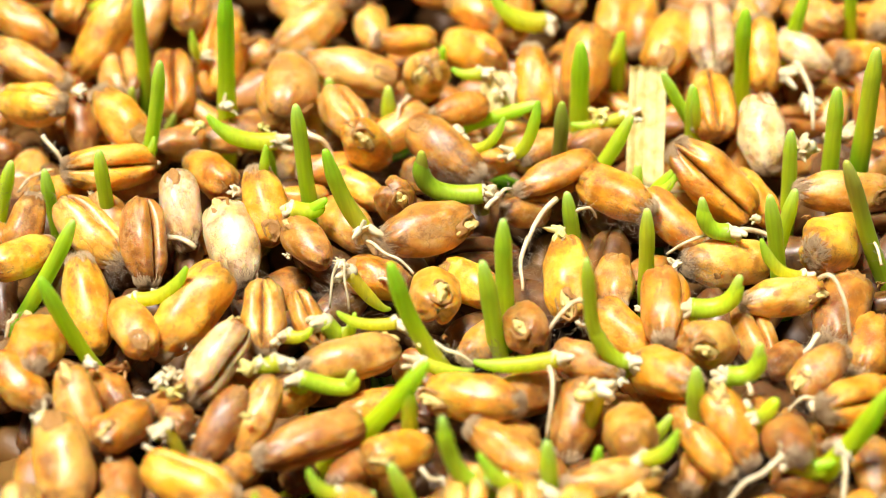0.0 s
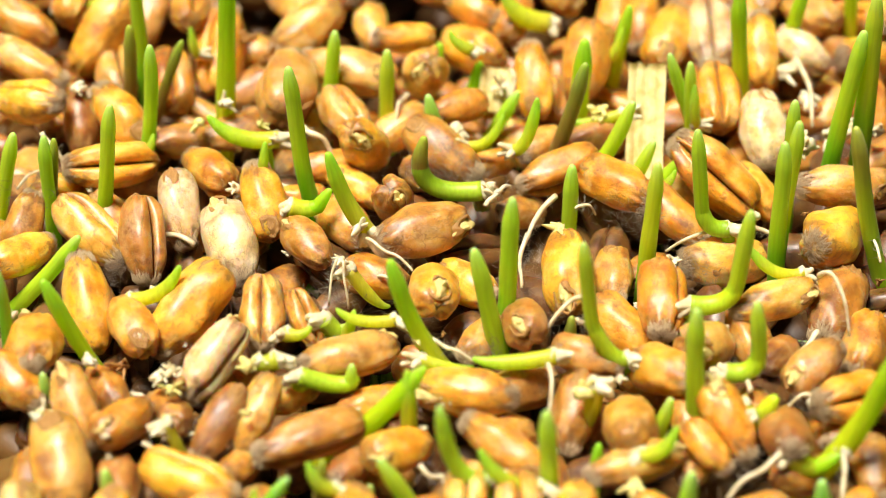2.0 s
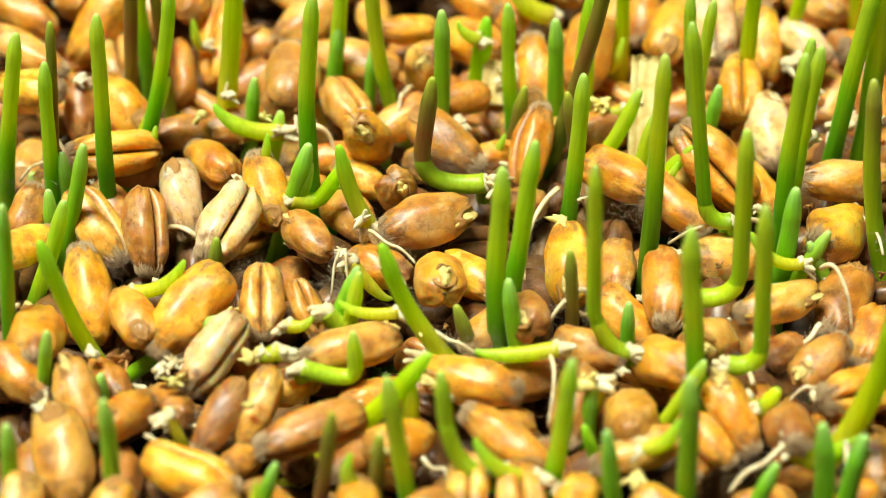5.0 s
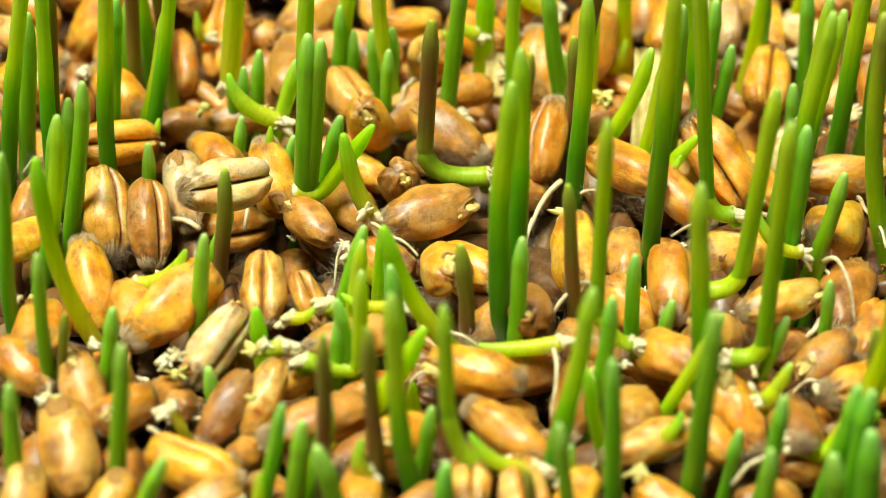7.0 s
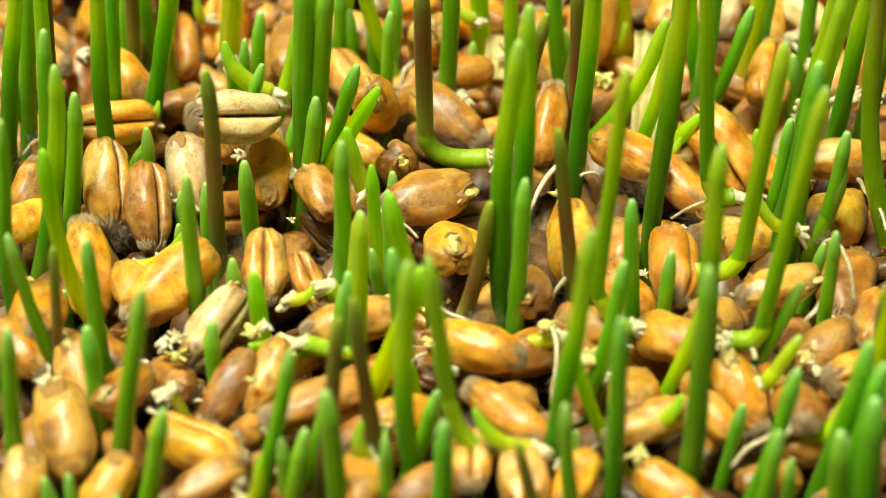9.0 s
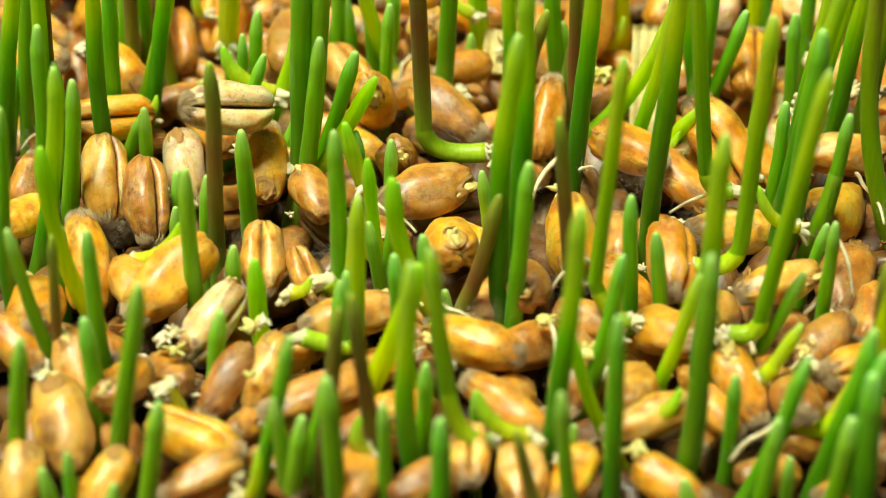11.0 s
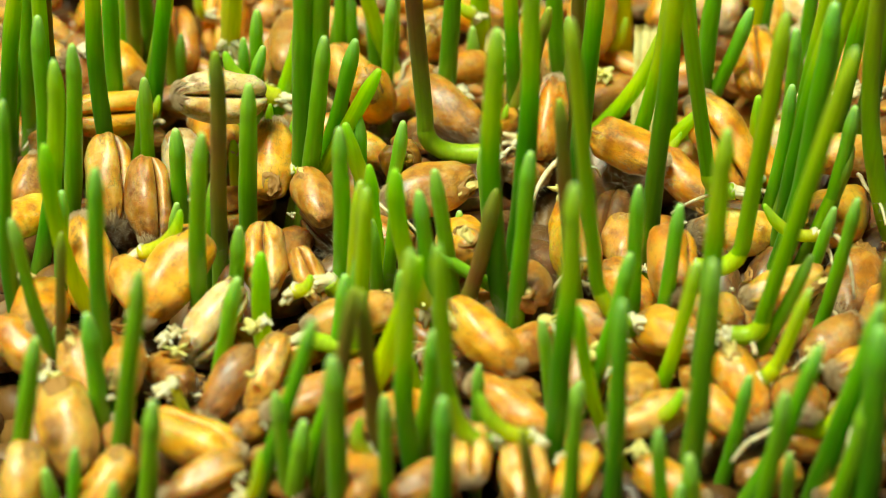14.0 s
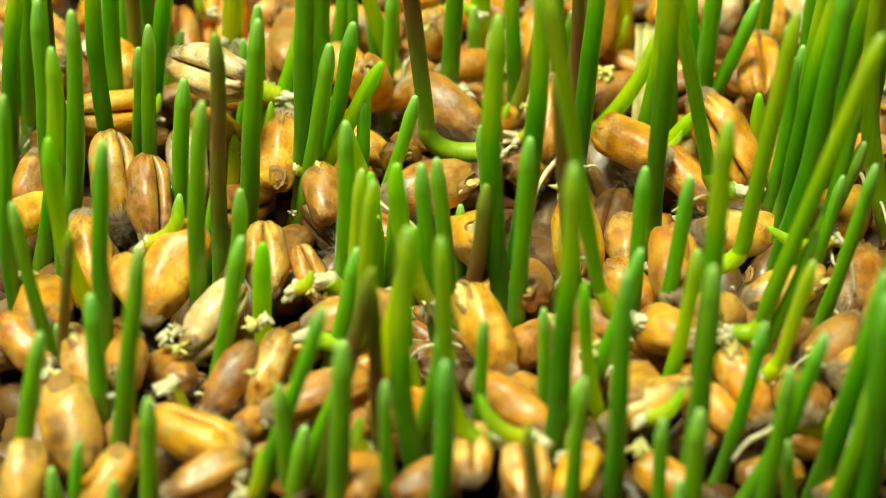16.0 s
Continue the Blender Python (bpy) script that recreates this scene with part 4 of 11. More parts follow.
fuzz(-13.56, -19.84, -0.8, 3.06)
fuzz(19.52, -22.3, -0.5, 3.41)
fuzz(-6.25, 9.29, -1.5, 3.47)
fuzz(7.1, -8.16, -1, 2.82)
torn("w", 27.87, 21.3, 0.2, 2.71)
torn("w", 29.26, 17.52, 0.2, 3.12)
torn("w", 33.43, 13.63, 0.2, 2.64)
torn("w", 30.24, 12.87, 0.4, 2.19)
torn("w", -28.7, 18.19, 1.2, 2.05)
torn("y", -13.73, 13.26, 1.2, 1.75)
torn("w", -12.74, 11.21, 1.4, 1.91)
torn("w", -16.72, 15.78, 1.5, 2.21)
torn("w", -7.51, -3.24, 1.6, 1.47)
torn("w", -5.96, 0.17, 1.8, 2.07)
torn("y", -1.53, -11.76, 1.6, 1.57)
torn("w", 3.64, 5.31, 1.4, 2.54)
torn("y", 7.05, -13.97, 1.6, 2.34)
torn("y", 9.8, -17.52, 2, 2.68)
torn("w", 13.33, -13.54, 1.2, 1.41)
torn("w", 12.25, -15.54, 1.2, 1.32)
torn("w", 7.41, -26.6, 1.2, 1.62)
torn("y", -12.96, -14.76, 1.8, 2.41)
torn("w", -12.58, -14.41, 2, 1.4)
torn("w", -26.6, -19.31, 1.6, 2.51)
torn("w", -28.67, -10.61, 1.2, 2.22)
torn("w", -24.26, -13.39, 0.8, 1.96)
torn("w", -18.81, -14.97, 1.2, 1.79)
torn("y", -18.33, -16.17, 1, 1.93)
torn("y", -16.86, 1.97, 1.4, 1.42)
torn("w", -15.67, 5.81, 1, 1.7)
torn("y", -19.26, 13.79, 0.8, 1.93)
torn("w", 16.57, -3.51, 1.4, 1.88)
torn("w", 27.85, 11.18, 0.6, 3.48)
torn("w", 22.88, -22.82, 1.6, 2.1)
torn("w", 26.84, -22.55, 1.6, 2.62)
torn("w", 23.12, 2.7, 0.8, 1.68)
torn("y", 8.28, -0.72, 2, 2.47)
torn("w", 4.53, 19.13, 0.4, 2.69)
torn("w", -6.28, 13.19, 1.8, 1.31)
torn("y", -9.73, -9.72, 0.4, 1.36)
torn("y", -2.56, -8.29, 1, 1.2)
torn("w", 18.9, 29.18, 0.5, 1.86)
torn("w", 21.26, 21.46, 1.2, 1.35)
torn("t", -22.7, -12.45, -0.6, 2.37)
torn("w", -18.79, -20.19, 0.6, 1.9)
torn("y", -18.43, -19.44, 1.2, 1.52)
torn("w", 25.46, -17.43, 0.6, 1.77)
torn("w", 31.75, 14.11, 0, 2.64)
torn("w", 8.88, -1.44, 1.8, 1.64)
torn("w", 19.25, -15.75, 0.6, 1.55)
torn("y", 12.85, -25.49, 0.6, 2.23)
torn("w", -12.23, -22.14, 0.4, 1.89)
torn("t", -15.87, 26.38, 0.2, 2.31)
torn("t", -14.11, 23.51, 0, 2.74)
torn("y", 12.18, 15.24, 0.8, 2.65)
torn("w", 1.58, 13.59, 0.4, 2.63)
torn("y", 5.9, 10.92, 0.8, 1.73)
torn("y", -26.57, -20.07, 2.2, 1.82)
torn("w", -27.08, -20.66, 2.4, 1.28)
torn("w", -19.63, -15.18, 1, 2.02)
torn("t", -18.33, -15.53, 0.8, 1.55)
torn("w", -22.43, -21.51, 1.5, 0.98)
torn("w", -5.89, -17.89, 0.5, 1)
torn("y", -13.27, -19.86, 2, 1.14)
torn("y", -15.55, -28.03, 1.5, 1.24)
torn("w", -13.34, -28.5, 1.2, 1.1)
torn("w", 0.38, -17.12, 0.5, 1.16)
hook("l", 0.91, -18.63, -19.96, 1.2, -17.11, -1.79)
hook("l", 0.79, -12.8, -30.53, 1.5, -11.8, 5.71)
straw(15.83, 14.58, 0.2, 50, 2, -1, 9.48, 2.91)
hook("l", 1.04, -6.80, -3.33, 0.60, -3.81, -2.87)
k7 = hook("l", 0.92, -3.26, -9.76, 1.40, -7.43, 2.50)
k0 = hook("l", 1.17, -2.20, -18.54, -1.00, -2.33, 4.74)
k9 = hook("l", 1.42, -11.35, -14.30, 1.80, -13.83, 1.64)
k1 = hook("l", 1.25, 7.83, -13.96, 1.80, 2.10, 1.64)
k6 = hook("l", 1.33, 10.42, -17.23, 2.20, 9.94, -1.78)
hook("l", 1.12, 13.16, -23.25, 1.40, 15.41, 4.08)
hook("l", 0.92, 20.52, -17.33, 0.40, 22.41, -0.60)
k8 = hook("l", 1.00, 14.20, 15.17, 0.80, 9.97, 0.11)
k3 = hook("l", 1.00, 5.54, 10.43, 0.80, 7.18, 5.84)
k4 = hook("l", 0.83, 2.09, 11.25, 0.60, 4.64, 3.62)
k5 = hook("l", 0.92, 13.10, 22.80, 0.40, 14.38, 3.56)
hook("l", 0.83, -23.07, 10.52, 0.40, -22.02, 2.35)
hook("l", 0.83, -19.85, 24.85, -0.40, -20.29, 2.23)
hook("l", 1.17, -31.14, 30.72, 0.00, -28.17, 1.29)
hook("l", 0.92, -7.38, -9.21, -0.60, -6.19, 1.90)
k2 = hook("l", 1.00, -1.54, -12.35, -0.00, 2.21, -0.60)
hook("l", 0.83, 19.92, 14.84, 0.00, 19.51, 3.85)
hook("l", 0.83, 15.70, 7.22, -0.40, 17.63, 1.45)
hook("l", 0.83, -14.53, 6.78, -0.60, -13.21, 4.47)
straw(4.33, 19.97, -0.5, 50, 4, -3, 3.61, 2.71)
torn("t", -16.74, -17.24, -1.81, 1.27)
torn("w", -20.51, -17.8, -1.68, 0.91)
torn("t", -12.85, -6.11, -1.1, 1.09)
torn("t", -16.04, 13.88, -1.72, 0.97)
torn("w", -18.28, -10.14, -0.72, 0.66)
torn("t", 18.01, -18.63, -0.45, 0.62)
torn("t", 20.07, -2.21, -0.74, 1.02)
torn("w", 18.36, -21.18, -0.47, 1.17)
torn("t", -20.93, 9.09, -1.74, 1.32)
torn("t", 25.6, 24.26, -1.29, 1.44)
torn("w", 16.51, -12.92, -0.85, 1.13)
torn("t", 15.72, -22.3, -1.49, 0.66)
torn("t", 22.38, 27.73, -1.35, 1.43)
torn("w", 20.26, -8.55, -0.33, 0.72)
torn("t", -8.08, -18.73, -1.33, 0.91)
torn("t", 18.86, 1.74, -1.8, 1.13)
torn("w", -12.15, 8.55, -1.29, 1.11)
torn("t", -24.54, 10.86, -0.91, 1.17)
torn("t", 31.82, -2.49, -1.16, 1.14)
torn("w", 14.33, -5.46, -1.08, 1.1)
torn("t", -20.23, -19.33, -0.81, 0.96)
torn("t", 8.24, -23.66, -0.74, 0.73)
torn("w", -22.37, -21.34, -0.47, 1.12)
torn("t", 18.3, 21.33, -0.66, 0.88)
torn("t", 30.8, 7.67, -1.26, 0.95)
torn("w", -25.88, 17.44, -0.6, 1.01)
torn("t", -16.93, -16.81, -1.11, 1.07)
torn("t", 21.29, 18.74, -0.99, 1.48)
torn("w", 4.16, -23.4, -1.08, 1.21)
torn("t", -25.06, 17.25, -0.93, 1.01)
torn("t", -3.84, 30.4, -1.67, 0.82)
torn("w", 23.43, 23.13, -1.51, 1.49)
torn("t", -12.6, -21.81, -0.36, 1.1)
torn("t", -21.7, -18.59, -1.36, 1.16)
torn("w", -26.76, 7.26, -0.52, 0.86)
torn("t", 15.19, -14.18, -1.83, 1.17)
torn("t", 15.5, -16.32, -1.48, 0.78)
torn("w", -11.54, -0.18, -0.54, 1.03)
torn("t", -14.12, 20.62, -1.55, 0.97)
torn("t", 27.26, 4.34, -0.49, 1.13)
torn("w", 20.19, -15.64, -1.55, 0.89)
torn("t", 27.61, -14.98, -0.95, 0.77)
torn("t", 0.07, -8.99, -0.51, 0.68)
torn("w", -14.47, 21.06, -2.11, 1.01)
torn("t", 11.44, -14.74, -1.77, 0.77)
torn("t", 25.83, 13.18, -1.69, 0.72)
root(26.16, 21.21, -1.67, 26.26, 25.52, -4.01, 0.6, 0.43)
root(-21.37, -3.11, -1.39, -17.86, -2.82, -3.2, 0.49, 0.49)
root(22.33, 4.15, -1.59, 26.13, 4.49, -3.56, 0.76, 0.42)
root(19.82, 28.43, -1.43, 22.27, 28.99, -3.55, 1.06, 0.44)
root(-25.66, 16.37, -1.52, -21.73, 16.46, -3.23, 0.87, 0.4)
root(17.54, -7.27, -1.44, 19.73, -5.12, -3.93, 0.37, 0.46)
root(1.02, -14.42, -0.8, -2.74, -15.07, -1.41, 1.15, 0.34)
root(12.2, -12.63, -0.91, 15.9, -12.58, -1.45, 0.49, 0.44)
root(-18.39, -13.73, -0.42, -17.33, -9.8, -2.32, 1.09, 0.29)
root(-20.89, -14.22, -1.82, -22.66, -11.91, -3.78, 0.5, 0.44)
root(13.94, -22.24, -0.48, 9.61, -22, -2.48, 0.86, 0.45)
root(-18.34, 0.89, -0.63, -22.49, 1.59, -1.26, 0.99, 0.45)
root(-9.22, -9.44, -1.33, -9.65, -13.8, -3.71, 0.45, 0.37)
root(27.06, 12.38, -1.17, 26.11, 16.65, -3.12, 0.91, 0.36)
root(26.69, -8.93, -0.48, 24.78, -10.6, -2.96, 0.78, 0.49)
root(21.16, 27.36, -1.51, 22.95, 29.35, -2.65, 0.59, 0.39)
root(5.94, 25.02, -0.31, 7.34, 26.63, -0.99, 0.63, 0.28)
root(-23.59, 14.93, -1.36, -19.87, 13.56, -3.28, 0.73, 0.29)
root(17.06, -10.6, -0.98, 15.31, -11.91, -2.43, 0.84, 0.42)
root(16.5, 8.37, -1.39, 19.75, 8.74, -3.48, 1.17, 0.3)
root(-29.94, 10, -0.48, -32.46, 8.1, -1.11, 0.61, 0.3)
root(-2.84, -4.53, -0.68, -5.07, -2.1, -1.4, 0.87, 0.34)
root(27.45, -3.59, -0.61, 28.72, -7.05, -2.51, 0.89, 0.31)
root(11, -0.07, -1.59, 8.46, 0.89, -3.15, 0.68, 0.39)
root(-21.92, 11.24, -0.88, -24.17, 13.23, -3.3, 0.69, 0.41)
root(-3.92, 8.33, -1.87, -5.54, 9.71, -3.81, 0.31, 0.32)
root(-25.74, -20.52, -1.2, -25.28, -17.01, -3.17, 0.88, 0.39)
root(-6.17, -19.74, -0.9, -3.64, -20.63, -2.63, 0.9, 0.42)
root(-14.4, -19.96, -1.04, -17.83, -17.64, -2.19, 0.46, 0.34)
root(27.4, -9.24, -1.79, 29.78, -11.58, -3.6, 0.51, 0.34)
root(26.81, -15.77, -0.34, 23.79, -16.26, -0.94, 0.86, 0.37)
root(-4.31, 3.07, -2.09, -2.33, 6.05, -3.21, 1.1, 0.41)
root(-22.91, 4.14, -1.45, -19.1, 3.57, -2.31, 0.91, 0.29)
root(17.45, -11.25, -0.87, 15.05, -10.07, -2.38, 0.67, 0.3)

# ---- the shoots ----
s0 = shoot("e", 1.2, 28.1, 10)
s1 = shoot("e", 1.1, 27.4, 8)
s2 = shoot("r", 0.83, 26.7, 0)
s3 = shoot("e", 1.19, 29.8, 12)
s4 = shoot("e", 1.18, 20.1, 0)
s5 = shoot("e", 1.14, 26.1, -10)
s6 = shoot("r", 1.07, 24.6, 0)
s7 = shoot("r", 0.97, 19.2, 0)
s8 = shoot("e", 1.23, 23.4, -12)
s9 = shoot("l", 1.44, 22.2, 0, True)
s10 = hook("l", 1.4, -12.78, 11.73, 1, -17.98, 3.55)
s11 = shoot("e", 1.29, 30.1, 18)
s12 = shoot("e", 1.28, 18.3, -25)
s13 = bent_shoot("l", 1.27, -11.31, 3.45, 1, 12.8, -9.01, 1.27, 28.59)
s14 = shoot("l", 1.35, 8.8, 25, True)
s15 = shoot("g", 1.37, 28.2, -10)
s16 = shoot("g", 1.34, 26.8, -10)
s17 = bent_shoot("r", 1.37, 2.99, 5.27, 1, 19.5, -1.66, 4.22, 5)
s18 = shoot("e", 1.27, 19.7, 0)
s19 = shoot("e", 1.26, 18.2, 15)
s20 = shoot("l", 1.39, 8.5, -10)
s21 = hook("l", 1.14, 3.04, 20.59, 1, 0.72, 1.55)
s22 = hook("l", 1.7, 8.37, 27.65, 1, 4.03, 3.78)
s23 = shoot("e", 1.16, 18.7, 5)
s24 = shoot("r", 1.23, 24.8, -8)
s25 = shoot("l", 1.64, 18.9, 0)
s26 = shoot("e", 1.32, 16.8, -40)
s27 = shoot("l", 1.29, 14.2, 0)
s28 = shoot("e", 1.28, 31.4, -5)
s29 = shoot("e", 1.32, 34.4, -10)
s30 = shoot("e", 1.38, 30.6, 15)
s31 = shoot("g", 1.2, 21.5, 0)
s32 = shoot("l", 1.36, 13.6, 28, True)
s33 = shoot("l", 1.5, 20.3, -20)
s34 = bent_shoot("e", 1.1, 12.85, -13.32, 1, 27.3, 10.21, 4.41, -19.43)
s35 = shoot("e", 1.25, 33.9, 0)
s36 = bent_shoot("e", 1.17, 21.13, 0.81, 1, 23.2, 18.93, 3.41, -5.91)
s37 = shoot("e", 1.05, 20.5, 20)
s38 = shoot("e", 1.05, 20.7, 0)
s39 = shoot("l", 1.36, 18.5, 0)
s40 = shoot("e", 1.2, 25.8, 0)
s41 = shoot("e", 1.26, 30.6, 8)
s42 = shoot("e", 1.18, 29.4, 0)
s43 = shoot("e", 1.35, 24.5, 0)
s44 = shoot("e", 1.5, 23.9, -5)
s45 = shoot("o", 1.26, 31.2, 25)
s46 = bent_shoot("e", 1.26, 19.5, -14.76, 1, 26.4, 21.66, 3.19, -5)
s47 = bent_shoot("e", 1.3, 17.58, -7.69, 1, 22.5, 20.82, 3.22, 4.14)
s48 = hook("l", 0.94, 26.1, -4.3, 1, 22.64, 4.55)
s49 = shoot("e", 1.33, 27.2, 0)
s50 = shoot("g", 1.37, 25.6, -5)
s51 = shoot("l", 1.62, 17.3, -30, True)
s52 = bent_shoot("l", 1.46, 23.13, -22.74, 1, 9.8, 25.5, -0.01, 40)
s53 = bent_shoot("e", 1.12, 3.19, -25.11, 1, 14.9, 0, 6.26, -6.38)
s54 = hook("l", 1.11, 6.52, -25.78, 1, 2.34, 4.42)
s55 = shoot("e", 1.29, 29.7, -5)
s56 = shoot("e", 1.08, 18.1, -20)
s57 = hook("l", 1.11, -6.74, -26.15, 1, -8.75, 3.34)
s58 = shoot("r", 1.04, 23.4, 0)
s59 = shoot("r", 1.05, 22, 0)
s60 = shoot("e", 1.29, 26.3, 20)
s61 = shoot("e", 1.14, 10.7, 0)
s62 = shoot("g", 1.04, 21, 0)
s63 = shoot("g", 1.21, 25.6, 0)
s64 = shoot("g", 1.18, 25.8, 10)
s65 = shoot("e", 1.24, 23.1, -15)
s66 = shoot("l", 1.21, 21.4, 32)
s67 = shoot("g", 1, 18.2, 10)
s68 = shoot("r", 0.76, 18.3, 0)
s69 = shoot("g", 1.25, 22.5, -10)
s70 = shoot("g", 1.2, 16.3, 0)
s71 = shoot("g", 1.27, 23.7, 0)
s72 = shoot("g", 1.04, 25, 10)
s73 = hook("l", 1.11, -22.12, -6.77, 1, -18.09, 4.07)
s74 = shoot("g", 1.21, 23.9, 10)
s75 = shoot("g", 1.15, 12, 0)
s76 = shoot("r", 1.15, 24.8, 0)
s77 = shoot("g", 1.15, 12.4, 0)
s78 = shoot("g", 0.95, 9.7, 0)
s79 = shoot("g", 1.03, 15.8, 0)
s80 = shoot("g", 0.95, 7.9, 0)
s81 = shoot("g", 1.12, 11.1, 0)
s82 = shoot("g", 1.25, 18.4, -15)
s83 = bent_shoot("e", 1.18, -9.87, -15.04, 1, 16.4, -6.1, 1, -5)
s84 = shoot("g", 1.22, 20.7, -10)
s85 = shoot("l", 1.06, 14.4, 10)
s86 = shoot("g", 0.97, 14.3, 0)
s87 = shoot("g", 1.09, 15.8, -8)
s88 = shoot("g", 1.2, 19.3, 5)
s89 = shoot("g", 1.13, 17.8, 0)
s90 = shoot("r", 1.21, 16.4, -15)
s91 = shoot("g", 0.99, 14.2, 0)
s92 = shoot("g", 1.09, 12.8, -8)
s93 = shoot("r", 1.04, 25.4, 5)
s94 = shoot("g", 1.17, 17.5, -10)
s95 = shoot("l", 0.98, 18.3, 25)
s96 = shoot("g", 1.2, 24, 0)
s97 = shoot("g", 1.12, 17.9, 0)
s98 = shoot("g", 1.12, 17.9, -8)
s99 = shoot("g", 1.02, 16, 0)
s100 = shoot("g", 0.97, 8.8, 0)
s101 = shoot("g", 1.19, 18.4, -15)
s102 = shoot("g", 1.44, 23.2, -5)
s103 = shoot("g", 1.43, 19.2, 0)
s104 = shoot("r", 0.99, 18.6, 0)
s105 = bent_shoot("e", 1.07, 21.41, -18.96, 1, 11.3, 22.41, 2.73, 22.95)
s106 = shoot("g", 1.02, 16.3, -15)
s107 = shoot("g", 1.03, 19.3, -5)
s108 = shoot("g", 1.24, 15.2, -10)
s109 = shoot("g", 1.15, 19.3, -10)
s110 = shoot("g", 1.09, 17.5, -8)
s111 = shoot("g", 1.24, 14, -15)
s112 = shoot("e", 1.12, 21.6, -15)
s113 = shoot("l", 1.21, 9.9, -20)
s114 = shoot("g", 1.35, 19.4, 10)
s115 = shoot("r", 1.15, 13.9, -10)
s116 = shoot("g", 1.07, 11.8, 0)
s117 = shoot("g", 1.07, 14.1, 0)
s118 = shoot("g", 1.05, 13.7, 0)
s119 = shoot("l", 1.66, 14.4, 0)
s120 = shoot("g", 0.97, 10.4, 0)
s121 = shoot("g", 1.36, 13, 0)
s122 = shoot("g", 1.22, 19.9, 0)
s123 = shoot("g", 1.27, 14.3, 0)
s124 = shoot("g", 1.37, 15, -5)
s125 = shoot("l", 1.37, 13.1, 10)
s126 = shoot("g", 1.26, 18.5, -5)
s127 = shoot("g", 1.33, 17.4, 0)
s128 = shoot("g", 1.21, 14.6, 0)
s129 = shoot("g", 1.06, 16.2, -8)
s130 = shoot("g", 0.95, 9.9, 0)
s131 = shoot("r", 0.86, 11.6, 0)
s132 = shoot("g", 0.91, 12.8, 0)
s133 = shoot("g", 0.9, 15.4, 0)
s134 = shoot("g", 1.21, 15.1, 0)
s135 = shoot("g", 1.14, 16.1, 0)
s136 = shoot("g", 1.26, 15.9, 0)
s137 = shoot("g", 1.11, 18.2, 0)
s138 = shoot("g", 1.11, 14.7, 0)
s139 = shoot("g", 1.39, 14.4, 0)
s140 = shoot("g", 0.99, 8.1, 0)
s141 = hook("l", 1.18, -11, -10.68, 1, -9.17, 1.8)
s142 = bent_shoot("e", 1.21, -8.39, -9.2, 1, 13.9, -6.73, -0.33, 10.11)
s143 = shoot("g", 1.32, 19.6, 0)
s144 = shoot("g", 1.37, 16.3, 0)
s145 = shoot("g", 0.97, 7.4, 0)
s146 = shoot("g", 1.33, 20.8, 0)
s147 = shoot("l", 1.01, 7.8, 0)
s148 = shoot("g", 0.98, 8.1, 0)
s149 = shoot("g", 1.28, 19.9, -8)
s150 = shoot("g", 1.55, 28.1, 0)
s151 = shoot("g", 1.09, 13.5, -5)
s152 = shoot("g", 1.05, 9.9, 0)
s153 = shoot("g", 0.96, 9.2, 0)
s154 = shoot("g", 1.06, 10.4, 0)
s155 = shoot("g", 0.98, 8.8, 0)
s156 = shoot("g", 1.03, 8, 0)
s157 = shoot("g", 1.17, 9.5, 0)
s158 = shoot("g", 1, 8.3, 0)
s159 = shoot("l", 1.3, 9.2, 0)
s160 = shoot("g", 1.14, 13.6, 0)
s161 = shoot("g", 1.51, 30.1, -10)
s162 = shoot("g", 0.96, 12.7, -5)
s163 = shoot("g", 1.1, 9.1, 0)
s164 = shoot("g", 0.95, 10.9, 0)
s165 = shoot("g", 1.18, 9, 0)
s166 = shoot("g", 1.18, 9.4, 0)
s167 = shoot("g", 1.04, 13, 0)
s168 = shoot("g", 1.42, 18.2, -5)
s169 = shoot("g", 1.18, 13.2, -8)
s170 = shoot("g", 0.95, 15.9, 0)
s171 = shoot("g", 1.27, 14.4, 0)
s172 = shoot("g", 1.16, 15.6, 0)
s173 = shoot("g", 1.33, 14.3, 0)
s174 = shoot("g", 1.02, 12.4, 0)
s175 = shoot("g", 1.1, 9.3, 0)
s176 = shoot("g", 1.18, 18.1, -10)
s177 = shoot("g", 1.74, 24.4, -5)
s178 = shoot("g", 1.42, 18.2, -12)
s179 = shoot("g", 1.17, 14, 0)
s180 = shoot("g", 1.26, 14.6, 0)
s181 = shoot("r", 1.03, 21.3, 0)
s182 = shoot("g", 1.33, 19.8, 0)
s183 = shoot("g", 1.41, 21.7, 0)
s184 = shoot("g", 1.27, 15.7, 0)
s185 = shoot("g", 1.26, 16.2, 0)
s186 = shoot("g", 1.13, 14, 0)
s187 = shoot("g", 1.32, 23.4, 0)


def at(x, y, z, rx, ry, rz):
    return pose(x * MM, y * MM, z * MM, rx, ry, rz)


grain("brown", 28.4, 27.2, -2.4, 20, 8, 25, 6.6, 3.5, "")
grain("tan", 36.6, 30.2, -0.6, -60, 12, 70, 6.4, 3.4, "")
grain("brown", 33.4, 25.2, -2.0, 95, -10, 120, 6.4, 3.4, "")
grain("tan", 21.6, 24.2, -2.2, 40, 10, 100, 6.2, 3.3, "")
s300 = shoot("l", 1.25, 12.5, -12)
s301 = shoot("l", 1.15, 12.5, 0)


def up(t, x, y, z, lean):
    """A shoot's tip in mm and its lean in degrees at a time."""
    return t, pose(x * MM, y * MM, z * MM, 0, lean, 0)


